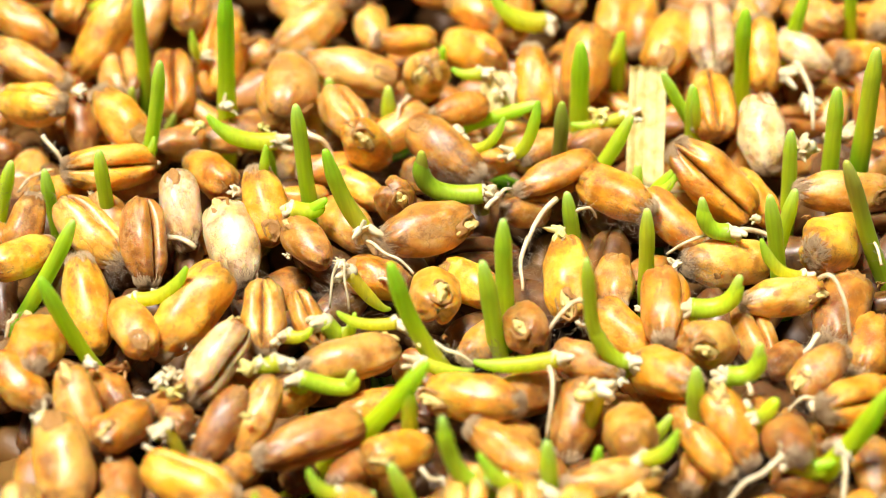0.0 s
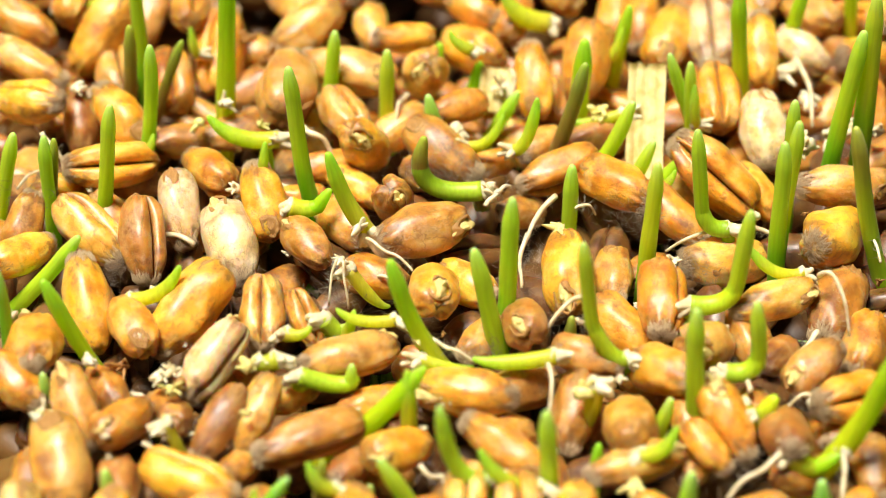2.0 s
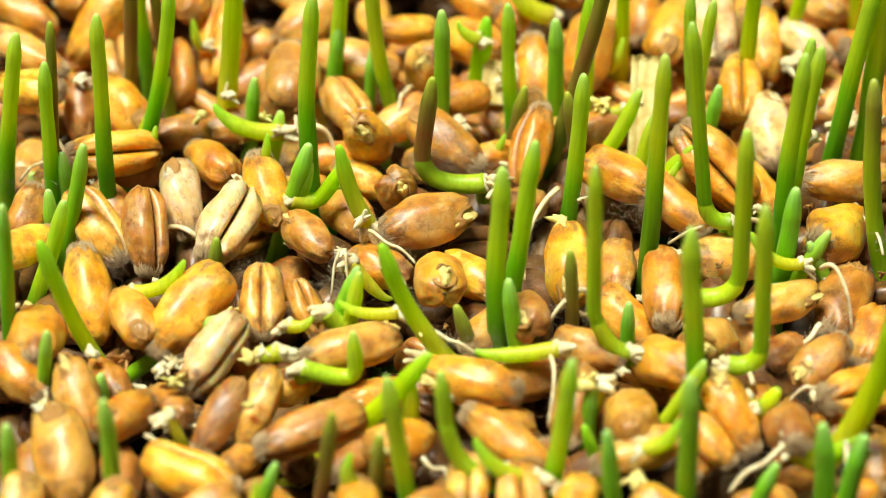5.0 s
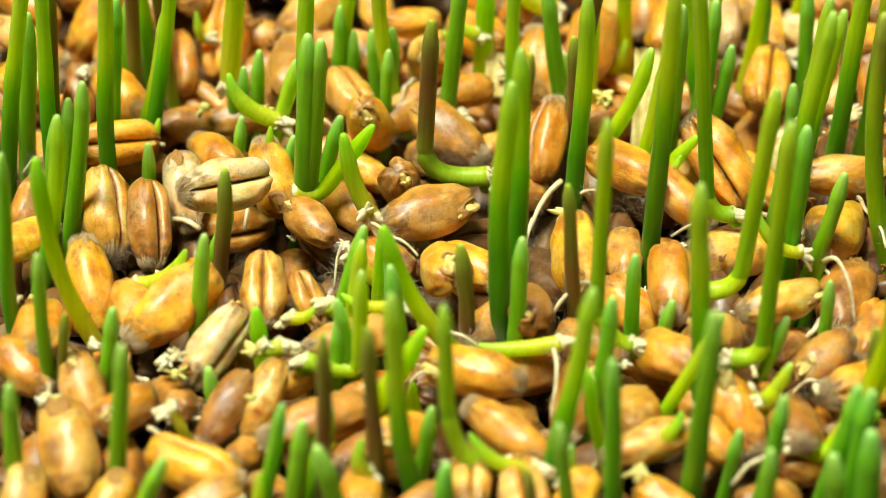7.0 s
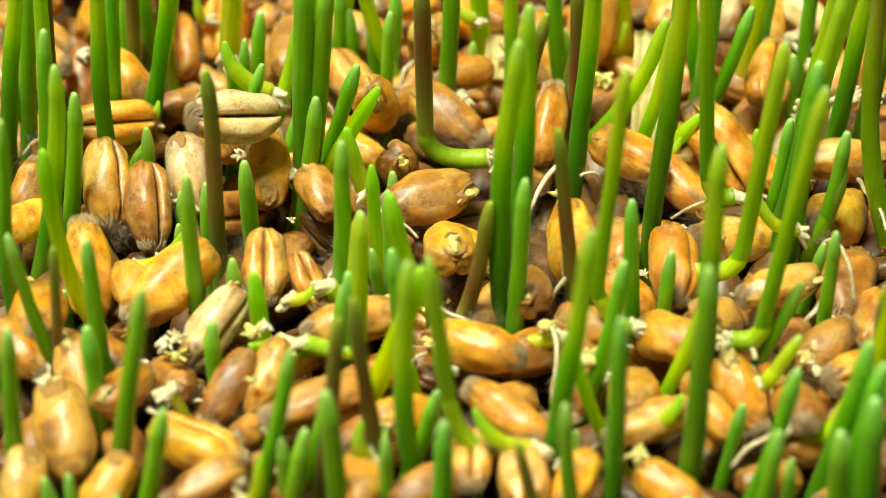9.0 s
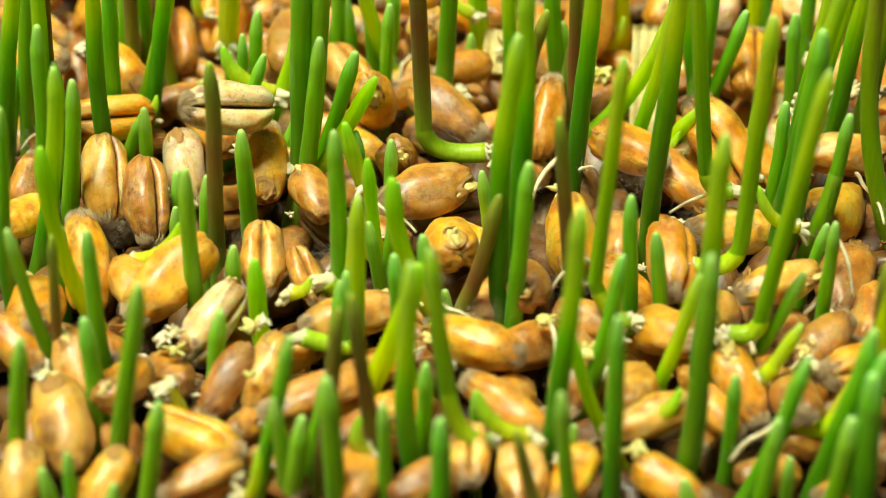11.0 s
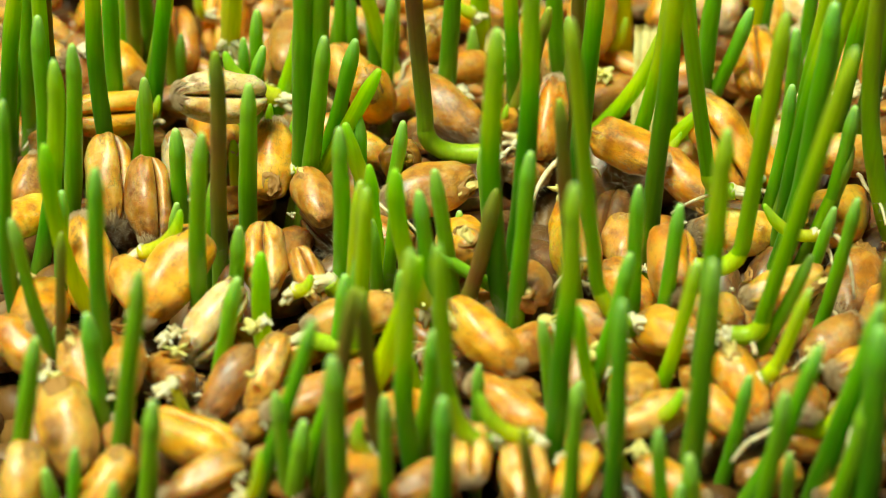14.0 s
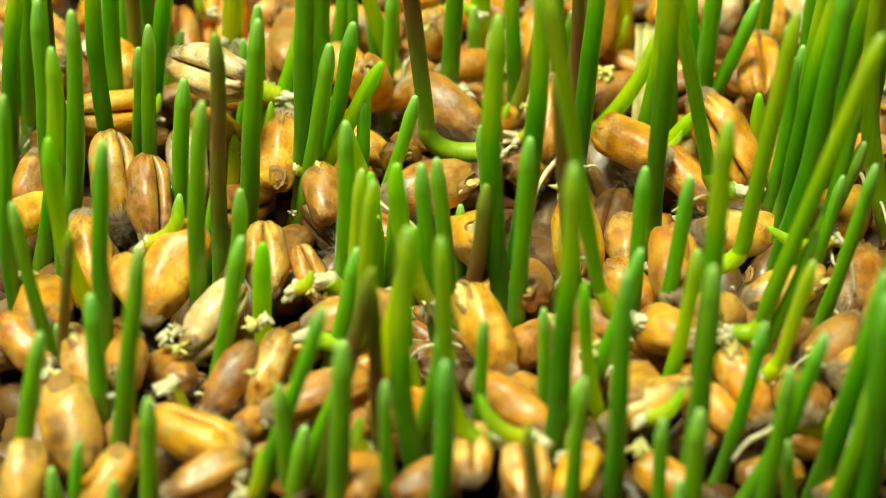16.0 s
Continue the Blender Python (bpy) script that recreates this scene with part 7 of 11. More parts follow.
    walk(g74, [(0, at(-15.9, -12.66, 0.4, -101, -25, 52)), (2, at(-15.97, -12.7, 0.36, -101, -25, 52)), (2.6, at(-16, -12.69, 0.37, -101, -25, 52)), (4.2, at(-16.05, -12.7, 0.36, -101, -25, 52)), (6.3, at(-16.15, -12.77, 0.27, -101, -25, 52)), (7, at(-16.19, -12.77, 0.28, -101, -25, 52)), (7.5, at(-16.25, -12.78, 0.27, -101, -25, 52)), (8, at(-16.3, -12.73, 0.32, -101, -25, 52)), (8.5, at(-16.36, -12.71, 0.35, -101, -25, 52)), (9.2, at(-16.27, -12.69, 0.37, -101, -25, 52)), (11.4, at(-16.32, -12.75, 0.3, -101, -25, 52)), (12.5, at(-16.37, -12.73, 0.32, -101, -25, 52)), (14.5, at(-16.39, -12.74, 0.32, -101, -25, 52)), (16, at(-16.4, -12.66, 0.4, -101, -25, 52))])
    walk(g75, [(0, at(-12.77, -8.04, 0.4, 178, -23, 92)), (4.2, at(-12.91, -7.67, 0.4, 178, -23, 92)), (6.3, at(-13.04, -7.91, 1.2, 178, -23, 92)), (9.2, at(-12.97, -7.28, 1.2, 178, -23, 92)), (11.4, at(-13.06, -7.1, 1.2, 178, -23, 92)), (16, at(-12.98, -7.31, 1.2, 176, -23, 95))])
    walk(g76, [(0, at(-9.59, -8.28, 0.4, 178, -29, 118)), (2, at(-9.7, -8.35, 0.31, 178, -29, 118)), (2.6, at(-9.71, -8.3, 0.38, 178, -29, 118)), (4.2, at(-9.74, -8.28, 0.4, 178, -29, 118)), (6.3, at(-9.8, -8.23, 0.46, 178, -29, 118)), (7, at(-9.81, -8.23, 0.46, 178, -29, 118)), (7.5, at(-9.81, -8.2, 0.49, 178, -29, 118)), (8, at(-9.81, -8.16, 0.55, 178, -29, 118)), (8.5, at(-9.9, -8.15, 0.56, 178, -29, 118)), (9.2, at(-9.89, -8.16, 0.55, 178, -29, 118)), (11.4, at(-9.92, -8.16, 0.54, 178, -29, 118)), (12.5, at(-9.88, -8.16, 0.54, 178, -29, 118)), (14.5, at(-9.79, -8.17, 0.53, 178, -29, 118)), (16, at(-9.77, -8.15, 0.55, 178, -29, 118))])
    walk(g77, [(0, at(-24.83, -17.33, 0.4, -18, -31, 113)), (2, at(-25, -17.43, 0.28, -18, -31, 113)), (2.6, at(-25.04, -17.43, 0.29, -18, -31, 113)), (4.2, at(-24.98, -17.41, 0.31, -18, -31, 113)), (6.3, at(-25.04, -17.49, 0.21, -18, -31, 113)), (7, at(-24.77, -17.52, 0.18, -18, -31, 113)), (7.5, at(-25.15, -17.57, 0.12, -18, -31, 113)), (8, at(-25.17, -17.55, 0.14, -18, -31, 113)), (8.5, at(-25.15, -17.52, 0.18, -18, -31, 113)), (9.2, at(-25.13, -17.51, 0.19, -18, -31, 113)), (11.4, at(-25.13, -17.54, 0.16, -18, -31, 113)), (12.5, at(-25, -17.56, 0.13, -18, -31, 113)), (14.5, at(-24.87, -17.62, 0.05, -18, -31, 113)), (16, at(-24.7, -17.58, 0.11, -18, -31, 113))])
    walk(g78, [(0, at(-25.37, -22.67, 0.4, -7, -24, 105)), (2, at(-25.52, -22.76, 0.3, -7, -24, 105)), (2.6, at(-25.55, -22.76, 0.3, -7, -24, 105)), (4.2, at(-25.5, -22.74, 0.32, -7, -24, 105)), (6.3, at(-25.55, -22.81, 0.24, -7, -24, 105)), (7, at(-25.32, -22.84, 0.21, -7, -24, 105)), (7.5, at(-25.64, -22.88, 0.16, -7, -24, 105)), (8, at(-25.66, -22.86, 0.17, -7, -24, 105)), (8.5, at(-25.64, -22.83, 0.21, -7, -24, 105)), (9.2, at(-25.62, -22.82, 0.22, -7, -24, 105)), (11.4, at(-25.62, -22.85, 0.19, -7, -24, 105)), (12.5, at(-25.51, -22.87, 0.16, -7, -24, 105)), (14.5, at(-25.4, -22.93, 0.1, -7, -24, 105)), (16, at(-25.25, -22.88, 0.15, -7, -24, 105))])
    walk(g79, [(0, at(-21.66, -19, 0.4, -9, -12, -122)), (4.2, at(-21.66, -18.94, 0.4, -11, -14, -124)), (6.3, at(-21.56, -19.99, 1.2, -11, -14, -123)), (9.2, at(-21.78, -19.86, 1.2, -9, -13, -122)), (12.5, at(-21.65, -19.83, 1.2, 1, -7, -114)), (14, at(-21.98, -18.18, 1.2, 23, -1, -96)), (16, at(-21.99, -17.79, 1.2, 27, 0, -93))])
    walk(g80, [(0, at(-21.57, -22.8, -1.6, 16, 6, 102)), (2, at(-21.62, -22.81, -1.61, 16, 6, 102)), (2.6, at(-21.62, -22.82, -1.62, 16, 6, 102)), (4.2, at(-21.65, -22.84, -1.64, 16, 6, 102)), (6.3, at(-21.66, -22.89, -1.7, 16, 6, 102)), (7, at(-21.62, -22.89, -1.71, 16, 6, 102)), (7.5, at(-21.65, -22.9, -1.72, 16, 6, 102)), (8, at(-21.68, -22.86, -1.66, 16, 6, 102)), (8.5, at(-21.68, -22.84, -1.64, 16, 6, 102)), (9.2, at(-21.63, -22.83, -1.63, 16, 6, 102)), (11.4, at(-21.67, -22.8, -1.6, 16, 6, 102)), (12.5, at(-21.66, -22.81, -1.6, 16, 6, 102)), (14.5, at(-21.69, -22.84, -1.64, 16, 6, 102)), (16, at(-21.61, -22.8, -1.59, 16, 6, 102))])
    walk(g81, [(0, at(-23.39, -13.52, -1.6, -63, 4, 124)), (2, at(-23.51, -13.59, -1.68, -63, 4, 124)), (2.6, at(-23.54, -13.58, -1.68, -63, 4, 124)), (4.2, at(-23.51, -13.58, -1.67, -63, 4, 124)), (6.3, at(-23.57, -13.64, -1.74, -63, 4, 124)), (7, at(-23.41, -13.66, -1.77, -63, 4, 124)), (7.5, at(-23.65, -13.69, -1.8, -63, 4, 124)), (8, at(-23.68, -13.67, -1.78, -63, 4, 124)), (8.5, at(-23.68, -13.65, -1.75, -63, 4, 124)), (9.2, at(-23.65, -13.63, -1.74, -63, 4, 124)), (11.4, at(-23.66, -13.67, -1.77, -63, 4, 124)), (12.5, at(-23.59, -13.68, -1.79, -63, 4, 124)), (14.5, at(-23.52, -13.72, -1.83, -63, 4, 124)), (16, at(-23.42, -13.67, -1.78, -63, 4, 124))])
    walk(g82, [(0, at(-16.76, -24.52, 0.4, -166, -4, 155)), (2, at(-16.81, -24.53, 0.39, -166, -4, 155)), (2.6, at(-16.81, -24.54, 0.37, -166, -4, 155)), (4.2, at(-16.86, -24.58, 0.33, -166, -4, 155)), (6.3, at(-16.81, -24.64, 0.25, -166, -4, 155)), (7, at(-16.76, -24.63, 0.27, -166, -4, 155)), (7.5, at(-16.71, -24.63, 0.27, -166, -4, 155)), (8, at(-16.73, -24.54, 0.37, -166, -4, 155)), (8.5, at(-16.72, -24.51, 0.41, -166, -4, 155)), (9.2, at(-16.58, -24.47, 0.46, -166, -4, 155)), (11.4, at(-16.66, -24.42, 0.51, -166, -4, 155)), (12.5, at(-16.62, -24.43, 0.5, -166, -4, 155)), (14.5, at(-16.68, -24.49, 0.44, -166, -4, 155)), (16, at(-16.58, -24.41, 0.52, -166, -4, 155))])
    walk(g83, [(0, at(-15, -19, 0.4, 16, -27, 55)), (2, at(-15.04, -19.02, 0.38, 16, -27, 55)), (2.6, at(-15.09, -19.03, 0.36, 16, -27, 55)), (4.2, at(-15.11, -19.06, 0.33, 16, -27, 55)), (6.3, at(-15.06, -19.11, 0.26, 16, -27, 55)), (7, at(-14.99, -19.09, 0.29, 16, -27, 55)), (7.5, at(-14.94, -19.08, 0.3, 16, -27, 55)), (8, at(-14.95, -19.01, 0.39, 16, -27, 55)), (8.5, at(-14.94, -18.97, 0.43, 16, -27, 55)), (9.2, at(-14.76, -18.91, 0.51, 16, -27, 55)), (11.4, at(-14.83, -18.9, 0.52, 16, -27, 55)), (12.5, at(-14.79, -18.91, 0.51, 16, -27, 55)), (14.5, at(-14.84, -18.94, 0.46, 16, -27, 55)), (16, at(-14.75, -18.86, 0.56, 16, -27, 55))])
    walk(g84, [(0, at(-12.6, -18.11, 0.4, -10, -31, 67)), (2, at(-12.63, -18.13, 0.39, -10, -31, 67)), (2.6, at(-12.68, -18.14, 0.37, -10, -31, 67)), (4.2, at(-12.69, -18.16, 0.35, -10, -31, 67)), (6.3, at(-12.62, -18.19, 0.31, -10, -31, 67)), (7, at(-12.55, -18.16, 0.34, -10, -31, 67)), (7.5, at(-12.49, -18.15, 0.36, -10, -31, 67)), (8, at(-12.48, -18.08, 0.43, -10, -31, 67)), (8.5, at(-12.46, -18.05, 0.48, -10, -31, 67)), (9.2, at(-12.27, -17.98, 0.55, -10, -31, 67)), (11.4, at(-12.34, -17.98, 0.56, -10, -31, 67)), (12.5, at(-12.3, -17.99, 0.55, -10, -31, 67)), (14.5, at(-12.31, -18.02, 0.52, -10, -31, 67)), (16, at(-12.24, -17.95, 0.6, -10, -31, 67))])
    walk(g85, [(0, at(-10.72, -14.1, -1.6, 38, -1, 29)), (2, at(-10.74, -14.1, -1.61, 38, -1, 29)), (2.6, at(-10.76, -14.1, -1.61, 38, -1, 29)), (4.2, at(-10.76, -14.11, -1.61, 38, -1, 29)), (6.3, at(-10.74, -14.11, -1.62, 38, -1, 29)), (7, at(-10.72, -14.1, -1.61, 38, -1, 29)), (7.5, at(-10.7, -14.09, -1.6, 38, -1, 29)), (8, at(-10.69, -14.07, -1.57, 38, -1, 29)), (8.5, at(-10.69, -14.06, -1.55, 38, -1, 29)), (9.2, at(-10.62, -14.03, -1.53, 38, -1, 29)), (11.4, at(-10.65, -14.03, -1.53, 38, -1, 29)), (12.5, at(-10.64, -14.04, -1.53, 38, -1, 29)), (14.5, at(-10.63, -14.04, -1.54, 38, -1, 29)), (16, at(-10.6, -14.02, -1.51, 38, -1, 29))])
    walk(g86, [(0, at(-8.9, -20.52, 0.4, -78, -3, 23)), (2, at(-8.9, -20.53, 0.4, -78, -3, 23)), (2.6, at(-8.92, -20.53, 0.39, -78, -3, 23)), (4.2, at(-8.92, -20.53, 0.39, -78, -3, 23)), (6.3, at(-8.88, -20.54, 0.38, -78, -3, 23)), (7, at(-8.85, -20.52, 0.4, -78, -3, 23)), (7.5, at(-8.82, -20.52, 0.41, -78, -3, 23)), (8, at(-8.81, -20.5, 0.43, -78, -3, 23)), (8.5, at(-8.8, -20.48, 0.45, -78, -3, 23)), (9.2, at(-8.73, -20.46, 0.48, -78, -3, 23)), (11.4, at(-8.75, -20.46, 0.48, -78, -3, 23)), (12.5, at(-8.73, -20.46, 0.48, -78, -3, 23)), (14.5, at(-8.72, -20.47, 0.47, -78, -3, 23)), (16, at(-8.7, -20.45, 0.49, -78, -3, 23))])
    walk(g87, [(0, at(-18.92, -15.97, -1.6, -11, 16, 123)), (2, at(-18.98, -16, -1.63, -11, 16, 123)), (2.6, at(-19.01, -16, -1.63, -11, 16, 123)), (4.2, at(-19.05, -16.02, -1.66, -11, 16, 123)), (6.3, at(-19.09, -16.1, -1.76, -11, 16, 123)), (7, at(-19.08, -16.1, -1.76, -11, 16, 123)), (7.5, at(-19.09, -16.11, -1.77, -11, 16, 123)), (8, at(-19.14, -16.04, -1.68, -11, 16, 123)), (8.5, at(-19.16, -16.02, -1.65, -11, 16, 123)), (9.2, at(-19.04, -15.98, -1.61, -11, 16, 123)), (11.4, at(-19.1, -15.99, -1.63, -11, 16, 123)), (12.5, at(-19.11, -15.99, -1.62, -11, 16, 123)), (14.5, at(-19.17, -16.02, -1.66, -11, 16, 123)), (16, at(-19.1, -15.94, -1.56, -11, 16, 123))])
    walk(g88, [(0, at(-27.5, -22.38, -1.6, -9, -18, 90)), (2, at(-27.61, -22.44, -1.68, -9, -18, 90)), (2.6, at(-27.64, -22.44, -1.68, -9, -18, 90)), (4.2, at(-27.59, -22.43, -1.66, -9, -18, 90)), (6.3, at(-27.63, -22.48, -1.72, -9, -18, 90)), (7, at(-27.46, -22.5, -1.75, -9, -18, 90)), (7.5, at(-27.7, -22.53, -1.78, -9, -18, 90)), (8, at(-27.72, -22.52, -1.77, -9, -18, 90)), (8.5, at(-27.7, -22.5, -1.75, -9, -18, 90)), (9.2, at(-27.69, -22.5, -1.74, -9, -18, 90)), (11.4, at(-27.69, -22.52, -1.76, -9, -18, 90)), (12.5, at(-27.6, -22.53, -1.78, -9, -18, 90)), (14.5, at(-27.52, -22.57, -1.83, -9, -18, 90)), (16, at(-27.41, -22.54, -1.79, -9, -18, 90))])
    walk(g89, [(0, at(-13.7, -21.31, -1.6, 11, 19, 60)), (2, at(-13.73, -21.32, -1.61, 11, 19, 60)), (2.6, at(-13.77, -21.34, -1.64, 11, 19, 60)), (4.2, at(-13.79, -21.37, -1.67, 11, 19, 60)), (6.3, at(-13.68, -21.41, -1.72, 11, 19, 60)), (7, at(-13.59, -21.38, -1.68, 11, 19, 60)), (7.5, at(-13.51, -21.36, -1.66, 11, 19, 60)), (8, at(-13.49, -21.28, -1.56, 11, 19, 60)), (8.5, at(-13.46, -21.24, -1.51, 11, 19, 60)), (9.2, at(-13.24, -21.16, -1.42, 11, 19, 60)), (11.4, at(-13.32, -21.13, -1.39, 11, 19, 60)), (12.5, at(-13.26, -21.15, -1.41, 11, 19, 60)), (14.5, at(-13.29, -21.19, -1.46, 11, 19, 60)), (16, at(-13.19, -21.11, -1.37, 11, 19, 60))])
    walk(g90, [(0, at(-4.83, -1.39, -1.6, -23, 4, 153)), (2, at(-4.93, -1.46, -1.68, -23, 4, 153)), (2.6, at(-4.92, -1.43, -1.64, -23, 4, 153)), (4.2, at(-4.87, -1.4, -1.61, -23, 4, 153)), (6.3, at(-4.88, -1.37, -1.57, -23, 4, 153)), (7, at(-4.87, -1.41, -1.62, -23, 4, 153)), (7.5, at(-4.97, -1.35, -1.55, -23, 4, 153)), (8, at(-4.97, -1.32, -1.51, -23, 4, 153)), (8.5, at(-5.02, -1.32, -1.51, -23, 4, 153)), (9.2, at(-5.01, -1.33, -1.53, -23, 4, 153)), (11.4, at(-5.02, -1.33, -1.52, -23, 4, 153)), (12.5, at(-5.01, -1.32, -1.51, -23, 4, 153)), (14.5, at(-4.93, -1.34, -1.53, -23, 4, 153)), (16, at(-4.93, -1.32, -1.51, -23, 4, 153))])
    walk(g91, [(0, at(-0.57, -5.59, 0.4, -15, -24, -85)), (2, at(-0.59, -5.47, 0.4, -15, -24, -85)), (4.2, at(-0.44, -5.22, 0.4, -11, -24, -84)), (6.3, at(-0.18, -5.65, 1.2, -2, -26, -81)), (9.2, at(0.17, -5.32, 1.2, -2, -26, -81)), (11.4, at(0.45, -5.38, 1.2, 15, -29, -76)), (16, at(1.9, -4.85, 1.2, 23, -31, -74))])
    walk(g92, [(0, at(1.99, -2.03, -1.6, -43, 5, 134)), (2, at(1.77, -2.2, -1.8, -43, 5, 134)), (2.6, at(1.75, -2.21, -1.81, -43, 5, 134)), (4.2, at(1.77, -2.21, -1.81, -43, 5, 134)), (6.3, at(1.76, -2.05, -1.63, -43, 5, 134)), (7, at(1.75, -2.09, -1.67, -43, 5, 134)), (7.5, at(1.71, -2.14, -1.74, -43, 5, 134)), (8, at(1.68, -2.17, -1.76, -43, 5, 134)), (8.5, at(1.71, -2.2, -1.8, -43, 5, 134)), (9.2, at(1.78, -2.21, -1.82, -43, 5, 134)), (11.4, at(1.81, -2.18, -1.78, -43, 5, 134)), (12.5, at(1.68, -2.09, -1.67, -43, 5, 134)), (14.5, at(1.75, -2.09, -1.67, -43, 5, 134)), (16, at(1.72, -2.07, -1.65, -43, 5, 134))])
    walk(g95, [(0, at(-6.46, -12.43, 0.4, -61, 1, 20)), (2, at(-6.54, -12.45, 0.38, -61, 1, 20)), (2.6, at(-6.53, -12.43, 0.4, -61, 1, 20)), (4.2, at(-6.53, -12.42, 0.41, -61, 1, 20)), (6.3, at(-6.55, -12.41, 0.43, -61, 1, 20)), (7, at(-6.55, -12.41, 0.43, -61, 1, 20)), (7.5, at(-6.56, -12.4, 0.44, -61, 1, 20)), (8, at(-6.55, -12.38, 0.46, -61, 1, 20)), (8.5, at(-6.59, -12.38, 0.46, -61, 1, 20)), (9.2, at(-6.59, -12.38, 0.46, -61, 1, 20)), (11.4, at(-6.61, -12.38, 0.46, -61, 1, 20)), (12.5, at(-6.6, -12.38, 0.46, -61, 1, 20)), (14.5, at(-6.56, -12.38, 0.46, -61, 1, 20)), (16, at(-6.56, -12.37, 0.47, -61, 1, 20))])
    walk(g97, [(0, at(2.09, -16.38, 0.4, -83, 5, 163)), (2, at(1.65, -16.1, 0.4, -83, 5, 164)), (4.2, at(1.79, -15.87, 0.4, -83, 2, 162)), (6.3, at(1.87, -16.56, 1.2, -82, 2, 159)), (9.2, at(1.9, -15.63, 1.2, -82, 0, 159)), (11.4, at(2.06, -15.91, 1.2, -81, -2, 157)), (13, at(2.46, -15.49, 1.2, -76, -11, 148)), (14.5, at(2.45, -15.09, 1.2, -66, -23, 133)), (16, at(2.6, -14.69, 1.2, -56, -31, 118))])
    walk(g98, [(0, at(5.84, -13.75, -1.6, 56, 13, 31)), (2, at(5.62, -13.62, -1.45, 56, 13, 31)), (2.6, at(5.58, -13.57, -1.38, 56, 13, 31)), (4.2, at(5.53, -13.58, -1.39, 56, 13, 31)), (6.3, at(5.46, -13.63, -1.46, 56, 13, 31)), (7, at(5.45, -13.63, -1.45, 56, 13, 31)), (7.5, at(5.49, -13.66, -1.5, 56, 13, 31)), (8, at(5.49, -13.63, -1.46, 56, 13, 31)), (8.5, at(5.49, -13.63, -1.45, 56, 13, 31)), (9.2, at(5.46, -13.6, -1.42, 56, 13, 31)), (11.4, at(5.45, -13.56, -1.37, 56, 13, 31)), (12.5, at(5.53, -13.57, -1.39, 56, 13, 31)), (14.5, at(5.66, -13.57, -1.39, 56, 13, 31)), (16, at(5.77, -13.52, -1.33, 56, 13, 31))])
    walk(g101, [(0, at(4.57, -21.93, 0.4, 62, 15, -35)), (2, at(4.3, -21.8, 0.56, 62, 15, -35)), (2.6, at(4.23, -21.73, 0.63, 62, 15, -35)), (4.2, at(4.18, -21.74, 0.62, 62, 15, -35)), (6.3, at(4.13, -21.79, 0.56, 62, 15, -35)), (7, at(4.12, -21.79, 0.57, 62, 15, -35)), (7.5, at(4.16, -21.82, 0.52, 62, 15, -35)), (8, at(4.16, -21.79, 0.57, 62, 15, -35)), (8.5, at(4.16, -21.78, 0.57, 62, 15, -35)), (9.2, at(4.14, -21.76, 0.6, 62, 15, -35)), (11.4, at(4.12, -21.7, 0.67, 62, 15, -35)), (12.5, at(4.21, -21.72, 0.65, 62, 15, -35)), (14.5, at(4.36, -21.72, 0.65, 62, 15, -35)), (16, at(4.49, -21.66, 0.71, 62, 15, -35))])
    walk(g102, [(0, at(4.95, -18.26, -1.6, 28, 27, 37)), (2, at(4.67, -18.12, -1.43, 28, 27, 37)), (2.6, at(4.6, -18.05, -1.35, 28, 27, 37)), (4.2, at(4.54, -18.06, -1.36, 28, 27, 37)), (6.3, at(4.49, -18.11, -1.42, 28, 27, 37)), (7, at(4.47, -18.11, -1.42, 28, 27, 37)), (7.5, at(4.52, -18.15, -1.47, 28, 27, 37)), (8, at(4.52, -18.11, -1.42, 28, 27, 37)), (8.5, at(4.52, -18.11, -1.42, 28, 27, 37)), (9.2, at(4.49, -18.08, -1.38, 28, 27, 37)), (11.4, at(4.47, -18.02, -1.31, 28, 27, 37)), (12.5, at(4.56, -18.04, -1.34, 28, 27, 37)), (14.5, at(4.73, -18.04, -1.34, 28, 27, 37)), (16, at(4.86, -17.98, -1.27, 28, 27, 37))])
    walk(g104, [(0, at(9.21, -16.37, -1.6, 10, -32, 73)), (2, at(9.15, -16.16, -1.36, 10, -32, 73)), (2.6, at(9.16, -16.12, -1.31, 10, -32, 73)), (4.2, at(9.1, -16.13, -1.32, 10, -32, 73)), (6.3, at(8.89, -16.27, -1.48, 10, -32, 73)), (7, at(8.88, -16.26, -1.48, 10, -32, 73)), (7.5, at(8.91, -16.29, -1.51, 10, -32, 73)), (8, at(8.91, -16.26, -1.48, 10, -32, 73)), (8.5, at(8.91, -16.26, -1.48, 10, -32, 73)), (9.2, at(8.9, -16.24, -1.45, 10, -32, 73)), (11.4, at(8.88, -16.2, -1.41, 10, -32, 73)), (12.5, at(8.95, -16.22, -1.42, 10, -32, 73)), (14.5, at(9.06, -16.22, -1.42, 10, -32, 73)), (16, at(9.15, -16.18, -1.38, 10, -32, 73))])
